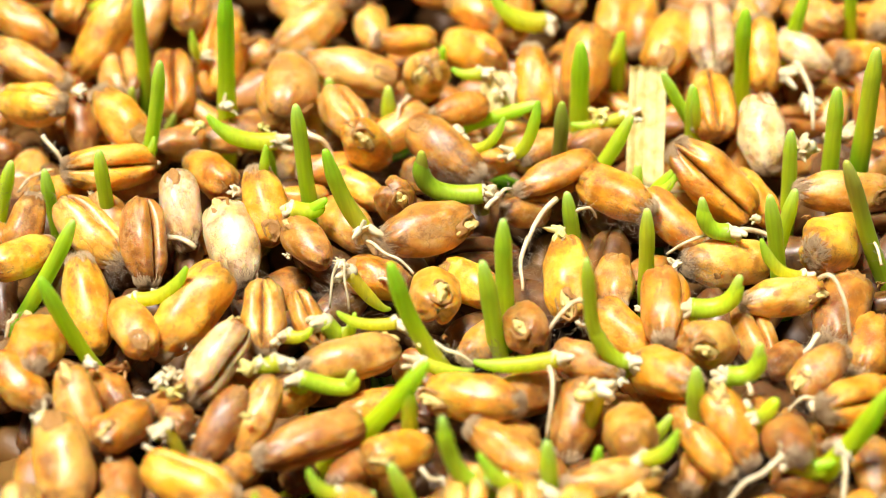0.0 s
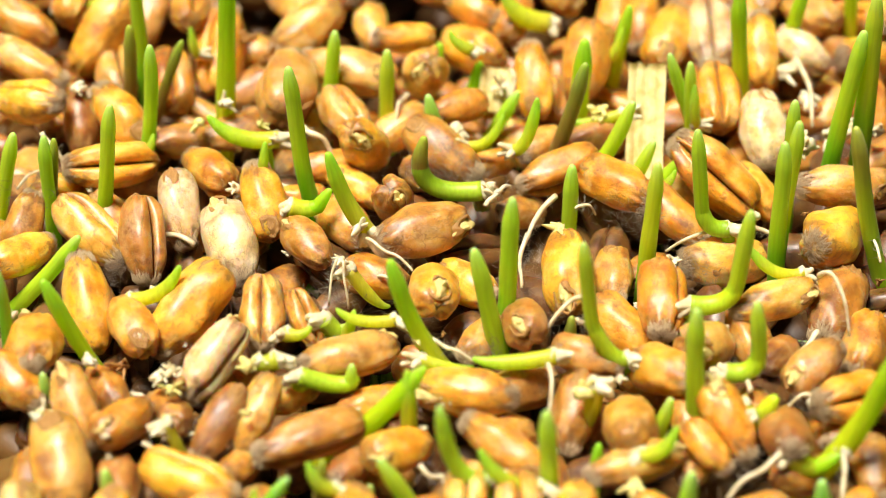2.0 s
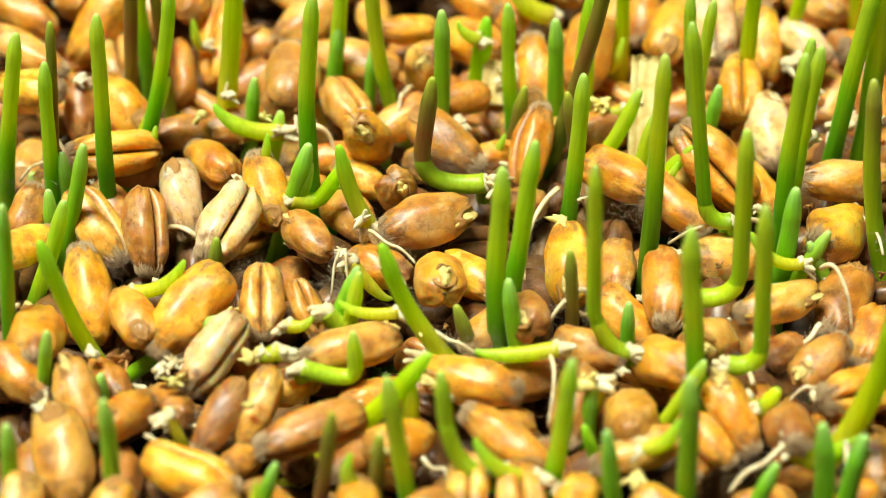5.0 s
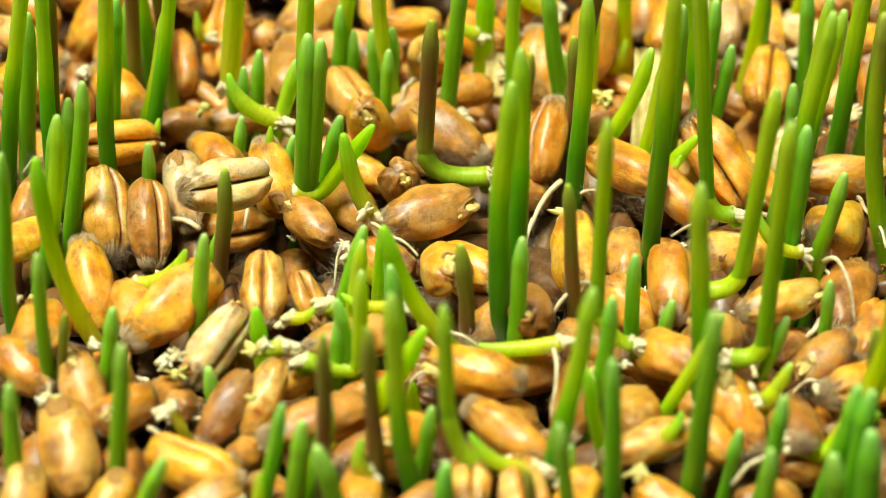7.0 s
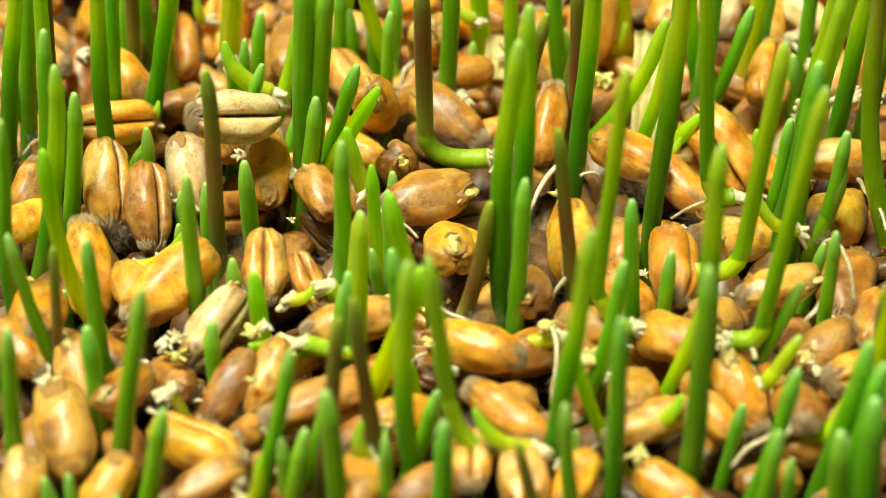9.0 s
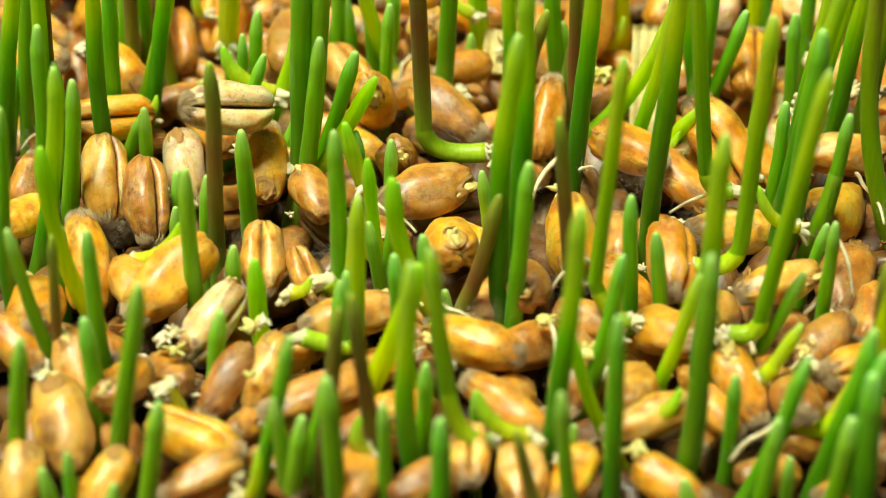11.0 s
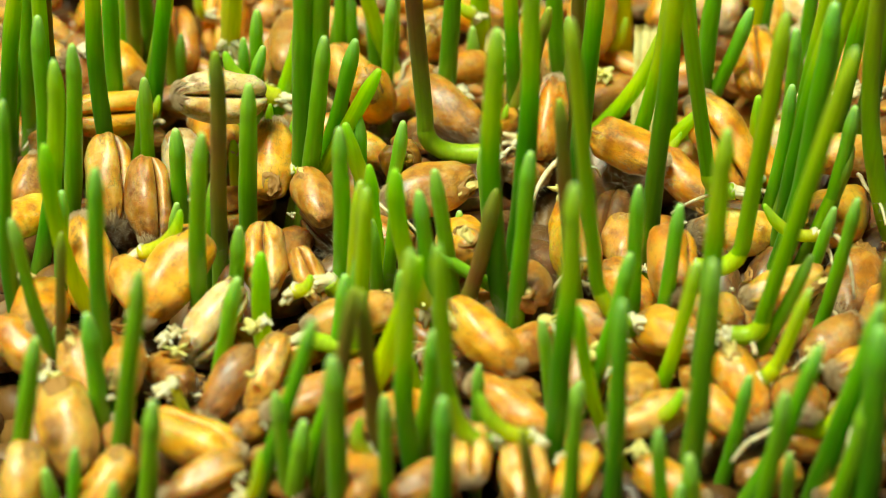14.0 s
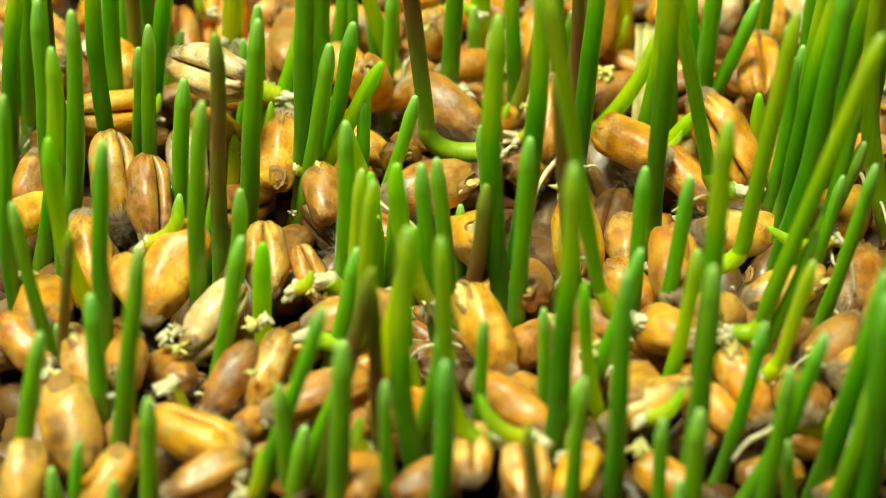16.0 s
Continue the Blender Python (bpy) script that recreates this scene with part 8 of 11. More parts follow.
    walk(g105, [(0, at(9.08, -3.72, 0.4, 16, 21, -88)), (2, at(9.04, -3.56, 0.59, 16, 21, -88)), (2.6, at(9.05, -3.55, 0.6, 16, 21, -88)), (4.2, at(9.06, -3.56, 0.59, 16, 21, -88)), (6.3, at(9.13, -3.55, 0.6, 16, 21, -88)), (7, at(9.31, -3.38, 0.81, 16, 21, -88)), (7.5, at(9, -3.66, 0.48, 16, 21, -88)), (8, at(9.17, -3.67, 0.46, 16, 21, -88)), (8.5, at(9.04, -3.64, 0.49, 16, 21, -88)), (9.2, at(9.04, -3.67, 0.47, 16, 21, -88)), (11.4, at(9.07, -3.64, 0.49, 16, 21, -88)), (12.5, at(9.03, -3.7, 0.43, 16, 21, -88)), (14.5, at(9.23, -3.7, 0.43, 16, 21, -88)), (16, at(9.29, -3.7, 0.42, 16, 21, -88))])
    walk(g106, [(0, at(10.07, -12.78, 0.4, -58, -4, 155)), (2, at(10.06, -12.66, 0.55, -58, -4, 155)), (2.6, at(10.09, -12.64, 0.57, -58, -4, 155)), (4.2, at(10.06, -12.64, 0.57, -58, -4, 155)), (6.3, at(10.04, -12.73, 0.46, -58, -4, 155)), (7, at(10.08, -12.69, 0.51, -58, -4, 155)), (7.5, at(10, -12.77, 0.42, -58, -4, 155)), (8, at(10.04, -12.77, 0.42, -58, -4, 155)), (8.5, at(10.01, -12.76, 0.43, -58, -4, 155)), (9.2, at(10, -12.76, 0.43, -58, -4, 155)), (11.4, at(10, -12.75, 0.44, -58, -4, 155)), (12.5, at(10.01, -12.77, 0.42, -58, -4, 155)), (14.5, at(10.08, -12.77, 0.42, -58, -4, 155)), (16, at(10.1, -12.77, 0.42, -58, -4, 155))])
    walk(g107, [(0, at(12.61, -2.03, -1.6, -10, -7, 90)), (2, at(12.56, -1.82, -1.34, -10, -7, 90)), (2.6, at(12.6, -1.81, -1.34, -10, -7, 90)), (4.2, at(12.62, -1.81, -1.34, -10, -7, 90)), (6.3, at(12.73, -1.81, -1.34, -10, -7, 90)), (7, at(12.97, -1.62, -1.11, -10, -7, 90)), (7.5, at(12.6, -1.97, -1.53, -10, -7, 90)), (8, at(12.81, -2, -1.57, -10, -7, 90)), (8.5, at(12.65, -1.97, -1.53, -10, -7, 90)), (9.2, at(12.64, -2.01, -1.57, -10, -7, 90)), (11.4, at(12.66, -1.97, -1.53, -10, -7, 90)), (12.5, at(12.63, -2.04, -1.62, -10, -7, 90)), (14.5, at(12.94, -2.03, -1.6, -10, -7, 90)), (16, at(13.03, -2.07, -1.64, -10, -7, 90))])
    walk(g108, [(0, at(13.01, -7.61, -1.6, -3, -22, 132)), (2, at(12.96, -7.47, -1.43, -3, -22, 132)), (2.6, at(13, -7.47, -1.43, -3, -22, 132)), (4.2, at(13.01, -7.47, -1.42, -3, -22, 132)), (6.3, at(13.1, -7.48, -1.44, -3, -22, 132)), (7, at(13.27, -7.34, -1.27, -3, -22, 132)), (7.5, at(12.98, -7.6, -1.59, -3, -22, 132)), (8, at(13.13, -7.62, -1.61, -3, -22, 132)), (8.5, at(13.01, -7.6, -1.58, -3, -22, 132)), (9.2, at(13, -7.62, -1.61, -3, -22, 132)), (11.4, at(13, -7.6, -1.58, -3, -22, 132)), (12.5, at(12.98, -7.66, -1.65, -3, -22, 132)), (14.5, at(13.23, -7.65, -1.64, -3, -22, 132)), (16, at(13.28, -7.69, -1.69, -3, -22, 132))])
    walk(g109, [(0, at(15.81, -7, 0.4, -118, -8, 88)), (2, at(15.67, -6.39, 0.4, -118, -9, 88)), (4.2, at(15.76, -6.15, 0.4, -118, -9, 88)), (6.3, at(15.9, -7.18, 1.2, -118, -8, 89)), (9.2, at(16.04, -7.16, 1.2, -118, -8, 89)), (12.5, at(15.92, -7.43, 1.2, -118, -8, 89)), (16, at(15.9, -7.92, 1.2, -118, -8, 89))])
    walk(g110, [(0, at(21.11, 0.28, -1.6, 45, 11, 13)), (2, at(20.92, 0.19, -1.71, 45, 11, 13)), (2.6, at(21, 0.15, -1.75, 45, 11, 13)), (4.2, at(21.01, 0.04, -1.89, 45, 11, 13)), (6.3, at(21.03, -0.06, -2.01, 45, 11, 13)), (7, at(21.07, -0.12, -2.08, 45, 11, 13)), (7.5, at(21.11, -0.2, -2.16, 45, 11, 13)), (8, at(21.15, -0.24, -2.21, 45, 11, 13)), (8.5, at(21.17, -0.25, -2.23, 45, 11, 13)), (9.2, at(21.16, -0.28, -2.27, 45, 11, 13)), (11.4, at(21.13, -0.22, -2.19, 45, 11, 13)), (12.5, at(21.11, -0.22, -2.19, 45, 11, 13)), (14.5, at(21.33, -0.27, -2.26, 45, 11, 13)), (16, at(21.43, -0.34, -2.34, 45, 11, 13))])
    walk(g111, [(0, at(24.37, -5.84, 0.4, 77, 3, 18)), (2, at(23.75, -6.51, 0.4, 76, -1, 22)), (4.2, at(23.73, -7.37, 0.4, 76, 0, 23)), (6.3, at(23.57, -8.82, 1.2, 76, 1, 24)), (9.2, at(23.38, -9.4, 1.2, 76, 2, 25)), (12.5, at(23.58, -9.84, 1.2, 76, 2, 25)), (16, at(23.76, -10.2, 1.2, 76, 2, 25))])
    walk(g112, [(0, at(28.94, -4.92, -1.6, 11, -3, 69)), (2, at(28.67, -4.81, -1.48, 11, -3, 69)), (2.6, at(28.85, -4.89, -1.57, 11, -3, 69)), (4.2, at(28.9, -4.99, -1.69, 11, -3, 69)), (6.3, at(28.96, -5.09, -1.8, 11, -3, 69)), (7, at(28.87, -5.15, -1.88, 11, -3, 69)), (7.5, at(28.88, -5.25, -1.99, 11, -3, 69)), (8, at(28.86, -5.39, -2.16, 11, -3, 69)), (8.5, at(28.88, -5.45, -2.23, 11, -3, 69)), (9.2, at(28.93, -5.47, -2.26, 11, -3, 69)), (11.4, at(29, -5.46, -2.24, 11, -3, 69)), (12.5, at(29.13, -5.48, -2.27, 11, -3, 69)), (14.5, at(29.44, -5.56, -2.37, 11, -3, 69)), (16, at(29.48, -5.63, -2.45, 11, -3, 69))])
    walk(g113, [(0, at(18.72, -10.91, 0.4, -104, -39, -129)), (2, at(18.49, -11.08, 0.19, -104, -39, -129)), (2.6, at(18.52, -11.12, 0.15, -104, -39, -129)), (4.2, at(18.55, -11.22, 0.03, -104, -39, -129)), (6.3, at(18.64, -11.31, -0.08, -104, -39, -129)), (7, at(18.67, -11.35, -0.13, -104, -39, -129)), (7.5, at(18.69, -11.41, -0.2, -104, -39, -129)), (8, at(18.73, -11.43, -0.23, -104, -39, -129)), (8.5, at(18.75, -11.44, -0.23, -104, -39, -129)), (9.2, at(18.74, -11.44, -0.23, -104, -39, -129)), (11.4, at(18.7, -11.39, -0.18, -104, -39, -129)), (12.5, at(18.69, -11.4, -0.19, -104, -39, -129)), (14.5, at(18.83, -11.49, -0.29, -104, -39, -129)), (16, at(18.85, -11.53, -0.34, -104, -39, -129))])
    walk(g114, [(0, at(22.31, -8.22, -1.6, -166, -16, 108)), (2, at(21.99, -8.35, -1.75, -166, -16, 108)), (2.6, at(22.1, -8.4, -1.81, -166, -16, 108)), (4.2, at(22.13, -8.54, -1.98, -166, -16, 108)), (6.3, at(22.23, -8.66, -2.13, -166, -16, 108)), (7, at(22.23, -8.73, -2.21, -166, -16, 108)), (7.5, at(22.25, -8.82, -2.31, -166, -16, 108)), (8, at(22.28, -8.88, -2.39, -166, -16, 108)), (8.5, at(22.31, -8.9, -2.42, -166, -16, 108)), (9.2, at(22.35, -8.89, -2.4, -166, -16, 108)), (11.4, at(22.3, -8.88, -2.39, -166, -16, 108)), (12.5, at(22.35, -8.89, -2.4, -166, -16, 108)), (14.5, at(22.57, -9.04, -2.58, -166, -16, 108)), (16, at(22.58, -9.1, -2.65, -166, -16, 108))])
    walk(g116, [(0, at(26.11, -13.59, 0.4, -11, 10, -138)), (2, at(25.78, -13.5, 0.5, -11, 10, -138)), (2.6, at(26.01, -13.53, 0.48, -11, 10, -138)), (4.2, at(26.03, -13.6, 0.39, -11, 10, -138)), (6.3, at(26.18, -13.68, 0.29, -11, 10, -138)), (7, at(26.16, -13.74, 0.22, -11, 10, -138)), (7.5, at(26.18, -13.84, 0.11, -11, 10, -138)), (8, at(26.19, -13.93, -0.01, -11, 10, -138)), (8.5, at(26.23, -14, -0.09, -11, 10, -138)), (9.2, at(26.29, -14, -0.09, -11, 10, -138)), (11.4, at(26.28, -14.01, -0.1, -11, 10, -138)), (12.5, at(26.45, -14.02, -0.11, -11, 10, -138)), (14.5, at(26.79, -14.07, -0.17, -11, 10, -138)), (16, at(26.82, -14.11, -0.21, -11, 10, -138))])
    walk(g117, [(0, at(24.18, -10.49, -1.6, 85, 24, 57)), (2, at(23.88, -10.4, -1.49, 85, 24, 57)), (2.6, at(24.08, -10.42, -1.52, 85, 24, 57)), (4.2, at(24.08, -10.52, -1.64, 85, 24, 57)), (6.3, at(24.23, -10.63, -1.77, 85, 24, 57)), (7, at(24.23, -10.7, -1.85, 85, 24, 57)), (7.5, at(24.25, -10.79, -1.96, 85, 24, 57)), (8, at(24.28, -10.88, -2.07, 85, 24, 57)), (8.5, at(24.31, -10.93, -2.13, 85, 24, 57)), (9.2, at(24.39, -10.92, -2.12, 85, 24, 57)), (11.4, at(24.35, -10.93, -2.13, 85, 24, 57)), (12.5, at(24.49, -10.93, -2.13, 85, 24, 57)), (14.5, at(24.78, -11.02, -2.24, 85, 24, 57)), (16, at(24.81, -11.07, -2.29, 85, 24, 57))])
    walk(g118, [(0, at(30.43, -9.18, -1.6, 41, -4, 68)), (2, at(30.1, -9.16, -1.58, 41, -4, 68)), (2.6, at(30.31, -9.21, -1.64, 41, -4, 68)), (4.2, at(30.36, -9.23, -1.67, 41, -4, 68)), (6.3, at(30.46, -9.3, -1.74, 41, -4, 68)), (7, at(30.39, -9.34, -1.8, 41, -4, 68)), (7.5, at(30.42, -9.43, -1.9, 41, -4, 68)), (8, at(30.39, -9.54, -2.03, 41, -4, 68)), (8.5, at(30.42, -9.61, -2.11, 41, -4, 68)), (9.2, at(30.44, -9.64, -2.15, 41, -4, 68)), (11.4, at(30.51, -9.63, -2.14, 41, -4, 68)), (12.5, at(30.64, -9.65, -2.16, 41, -4, 68)), (14.5, at(30.98, -9.68, -2.2, 41, -4, 68)), (16, at(31.02, -9.72, -2.24, 41, -4, 68))])
    walk(g119, [(0, at(28.26, -16.78, 0.4, -128, 17, 35)), (2, at(27.99, -16.74, 0.45, -128, 17, 35)), (2.6, at(28.14, -16.76, 0.42, -128, 17, 35)), (4.2, at(28.17, -16.79, 0.39, -128, 17, 35)), (6.3, at(28.3, -16.85, 0.31, -128, 17, 35)), (7, at(28.28, -16.89, 0.26, -128, 17, 35)), (7.5, at(28.3, -16.96, 0.18, -128, 17, 35)), (8, at(28.31, -17.03, 0.09, -128, 17, 35)), (8.5, at(28.34, -17.1, 0.02, -128, 17, 35)), (9.2, at(28.38, -17.1, 0.01, -128, 17, 35)), (11.4, at(28.34, -17.09, 0.02, -128, 17, 35)), (12.5, at(28.46, -17.1, 0.01, -128, 17, 35)), (14.5, at(28.72, -17.11, -0, -128, 17, 35)), (16, at(28.76, -17.13, -0.02, -128, 17, 35))])
    walk(g120, [(0, at(19.54, -19.27, 0.4, -7, -29, 118)), (2, at(19.39, -19.04, 0.67, -7, -29, 118)), (2.6, at(19.46, -19.03, 0.68, -7, -29, 118)), (4.2, at(19.52, -19.07, 0.64, -7, -29, 118)), (6.3, at(19.58, -19.33, 0.33, -7, -29, 118)), (7, at(19.73, -19.45, 0.19, -7, -29, 118)), (7.5, at(19.85, -19.45, 0.19, -7, -29, 118)), (8, at(19.97, -19.42, 0.22, -7, -29, 118)), (8.5, at(19.9, -19.33, 0.33, -7, -29, 118)), (9.2, at(19.91, -19.27, 0.4, -7, -29, 118)), (11.4, at(19.99, -19.21, 0.48, -7, -29, 118)), (12.5, at(20, -19.25, 0.42, -7, -29, 118)), (14.5, at(20.03, -19.17, 0.52, -7, -29, 118)), (16, at(20.08, -19.22, 0.46, -7, -29, 118))])
    walk(g121, [(0, at(21.93, -16.37, -1.6, 6, 3, 96)), (2, at(21.76, -16.15, -1.35, 6, 3, 96)), (2.6, at(21.82, -16.16, -1.35, 6, 3, 96)), (4.2, at(21.85, -16.21, -1.41, 6, 3, 96)), (6.3, at(21.97, -16.43, -1.68, 6, 3, 96)), (7, at(22.1, -16.54, -1.81, 6, 3, 96)), (7.5, at(22.19, -16.56, -1.83, 6, 3, 96)), (8, at(22.31, -16.56, -1.83, 6, 3, 96)), (8.5, at(22.27, -16.51, -1.78, 6, 3, 96)), (9.2, at(22.31, -16.46, -1.72, 6, 3, 96)), (11.4, at(22.35, -16.33, -1.56, 6, 3, 96)), (12.5, at(22.37, -16.37, -1.61, 6, 3, 96)), (14.5, at(22.42, -16.3, -1.52, 6, 3, 96)), (16, at(22.46, -16.35, -1.58, 6, 3, 96))])
    walk(g122, [(0, at(23.25, -20.63, 0.4, 10, 23, 93)), (2, at(23.1, -20.45, 0.62, 10, 23, 93)), (2.6, at(23.15, -20.45, 0.61, 10, 23, 93)), (4.2, at(23.17, -20.5, 0.55, 10, 23, 93)), (6.3, at(23.29, -20.69, 0.33, 10, 23, 93)), (7, at(23.39, -20.78, 0.22, 10, 23, 93)), (7.5, at(23.47, -20.81, 0.19, 10, 23, 93)), (8, at(23.57, -20.81, 0.19, 10, 23, 93)), (8.5, at(23.55, -20.78, 0.23, 10, 23, 93)), (9.2, at(23.59, -20.74, 0.28, 10, 23, 93)), (11.4, at(23.59, -20.61, 0.43, 10, 23, 93)), (12.5, at(23.61, -20.64, 0.39, 10, 23, 93)), (14.5, at(23.65, -20.58, 0.46, 10, 23, 93)), (16, at(23.69, -20.62, 0.42, 10, 23, 93))])
    walk(g123, [(0, at(17.05, -16.93, -1.6, 26, -7, 97)), (2, at(16.96, -16.75, -1.39, 26, -7, 97)), (2.6, at(17.01, -16.74, -1.38, 26, -7, 97)), (4.2, at(17.05, -16.76, -1.41, 26, -7, 97)), (6.3, at(17.08, -16.96, -1.65, 26, -7, 97)), (7, at(17.19, -17.05, -1.75, 26, -7, 97)), (7.5, at(17.28, -17.05, -1.74, 26, -7, 97)), (8, at(17.37, -17.02, -1.71, 26, -7, 97)), (8.5, at(17.31, -16.95, -1.62, 26, -7, 97)), (9.2, at(17.3, -16.91, -1.58, 26, -7, 97)), (11.4, at(17.37, -16.88, -1.54, 26, -7, 97)), (12.5, at(17.37, -16.91, -1.58, 26, -7, 97)), (14.5, at(17.4, -16.85, -1.51, 26, -7, 97)), (16, at(17.43, -16.89, -1.56, 26, -7, 97))])
    walk(g124, [(0, at(17.8, -21.87, 0.4, -41, -22, 132)), (2, at(17.68, -21.66, 0.65, -41, -22, 132)), (2.6, at(17.74, -21.65, 0.66, -41, -22, 132)), (4.2, at(17.8, -21.67, 0.64, -41, -22, 132)), (6.3, at(17.83, -21.92, 0.34, -41, -22, 132)), (7, at(17.98, -22.03, 0.21, -41, -22, 132)), (7.5, at(18.09, -22.02, 0.22, -41, -22, 132)), (8, at(18.21, -21.99, 0.26, -41, -22, 132)), (8.5, at(18.13, -21.89, 0.38, -41, -22, 132)), (9.2, at(18.12, -21.84, 0.43, -41, -22, 132)), (11.4, at(18.2, -21.81, 0.48, -41, -22, 132)), (12.5, at(18.21, -21.85, 0.43, -41, -22, 132)), (14.5, at(18.24, -21.78, 0.51, -41, -22, 132)), (16, at(18.28, -21.82, 0.46, -41, -22, 132))])
    walk(g125, [(0, at(17.21, -21.31, -1.6, -7, 3, 71)), (2, at(17.12, -21.14, -1.39, -7, 3, 71)), (2.6, at(17.17, -21.13, -1.38, -7, 3, 71)), (4.2, at(17.22, -21.15, -1.4, -7, 3, 71)), (6.3, at(17.25, -21.35, -1.65, -7, 3, 71)), (7, at(17.36, -21.44, -1.76, -7, 3, 71)), (7.5, at(17.46, -21.43, -1.75, -7, 3, 71)), (8, at(17.55, -21.4, -1.71, -7, 3, 71)), (8.5, at(17.49, -21.32, -1.62, -7, 3, 71)), (9.2, at(17.48, -21.28, -1.57, -7, 3, 71)), (11.4, at(17.55, -21.26, -1.54, -7, 3, 71)), (12.5, at(17.55, -21.29, -1.58, -7, 3, 71)), (14.5, at(17.58, -21.23, -1.51, -7, 3, 71)), (16, at(17.61, -21.27, -1.55, -7, 3, 71))])
    walk(g126, [(0, at(12.62, -19.87, 0.4, -10, 24, 87)), (2, at(12.65, -19.68, 0.63, -10, 24, 87)), (2.6, at(12.7, -19.65, 0.67, -10, 24, 87)), (4.2, at(12.64, -19.66, 0.66, -10, 24, 87)), (6.3, at(12.59, -19.87, 0.41, -10, 24, 87)), (7, at(12.6, -19.87, 0.4, -10, 24, 87)), (7.5, at(12.61, -19.87, 0.4, -10, 24, 87)), (8, at(12.61, -19.87, 0.4, -10, 24, 87)), (8.5, at(12.61, -19.86, 0.41, -10, 24, 87)), (9.2, at(12.61, -19.86, 0.41, -10, 24, 87)), (11.4, at(12.61, -19.86, 0.42, -10, 24, 87)), (12.5, at(12.61, -19.86, 0.42, -10, 24, 87)), (14.5, at(12.63, -19.86, 0.42, -10, 24, 87)), (16, at(12.64, -19.85, 0.42, -10, 24, 87))])
    walk(g127, [(0, at(11.25, -24.26, 0.4, 31, 6, 15)), (2, at(12.88, -22.94, 0.4, 28, -2, 20)), (4.2, at(12.97, -22.46, 0.4, 28, -5, 21)), (6.3, at(13.31, -23.21, 1.2, 27, -4, 23)), (9.2, at(13.65, -22.93, 1.2, 27, -5, 24)), (12.5, at(13.61, -23.16, 1.2, 27, -5, 24)), (16, at(13.44, -21.89, 1.2, 25, -10, 26))])
    walk(g129, [(0, at(24.16, -22.38, -1.6, 79, 24, 32)), (2, at(24.09, -22.28, -1.48, 79, 24, 32)), (2.6, at(24.11, -22.27, -1.47, 79, 24, 32)), (4.2, at(24.14, -22.29, -1.5, 79, 24, 32)), (6.3, at(24.18, -22.41, -1.63, 79, 24, 32)), (7, at(24.24, -22.46, -1.7, 79, 24, 32)), (7.5, at(24.29, -22.46, -1.7, 79, 24, 32)), (8, at(24.35, -22.45, -1.69, 79, 24, 32)), (8.5, at(24.32, -22.42, -1.65, 79, 24, 32)), (9.2, at(24.33, -22.4, -1.62, 79, 24, 32)), (11.4, at(24.34, -22.35, -1.57, 79, 24, 32)), (12.5, at(24.35, -22.37, -1.59, 79, 24, 32)), (14.5, at(24.36, -22.34, -1.55, 79, 24, 32)), (16, at(24.38, -22.36, -1.58, 79, 24, 32))])
    walk(g130, [(0, at(27.81, -18.04, -1.6, 12, 11, 52)), (2, at(27.66, -17.98, -1.53, 12, 11, 52)), (2.6, at(27.73, -17.99, -1.54, 12, 11, 52)), (4.2, at(27.73, -18.02, -1.58, 12, 11, 52)), (6.3, at(27.83, -18.08, -1.65, 12, 11, 52)), (7, at(27.84, -18.12, -1.69, 12, 11, 52)), (7.5, at(27.87, -18.16, -1.74, 12, 11, 52)), (8, at(27.9, -18.19, -1.78, 12, 11, 52)), (8.5, at(27.92, -18.22, -1.82, 12, 11, 52)), (9.2, at(27.96, -18.22, -1.81, 12, 11, 52)), (11.4, at(27.86, -18.15, -1.74, 12, 11, 52)), (12.5, at(27.9, -18.16, -1.74, 12, 11, 52)), (14.5, at(28, -18.16, -1.74, 12, 11, 52)), (16, at(28.02, -18.16, -1.75, 12, 11, 52))])
    walk(g131, [(0, at(5.19, -27.61, 0.4, 176, -8, 94)), (2, at(5.11, -27.57, 0.45, 176, -8, 94)), (2.6, at(5.09, -27.55, 0.47, 176, -8, 94)), (4.2, at(5.07, -27.55, 0.47, 176, -8, 94)), (6.3, at(5.06, -27.57, 0.45, 176, -8, 94)), (7, at(5.06, -27.57, 0.45, 176, -8, 94)), (7.5, at(5.07, -27.58, 0.43, 176, -8, 94)), (8, at(5.07, -27.57, 0.45, 176, -8, 94)), (8.5, at(5.07, -27.57, 0.45, 176, -8, 94)), (9.2, at(5.06, -27.56, 0.46, 176, -8, 94)), (11.4, at(5.06, -27.54, 0.48, 176, -8, 94)), (12.5, at(5.08, -27.55, 0.47, 176, -8, 94)), (14.5, at(5.13, -27.55, 0.47, 176, -8, 94)), (16, at(5.16, -27.53, 0.49, 176, -8, 94))])
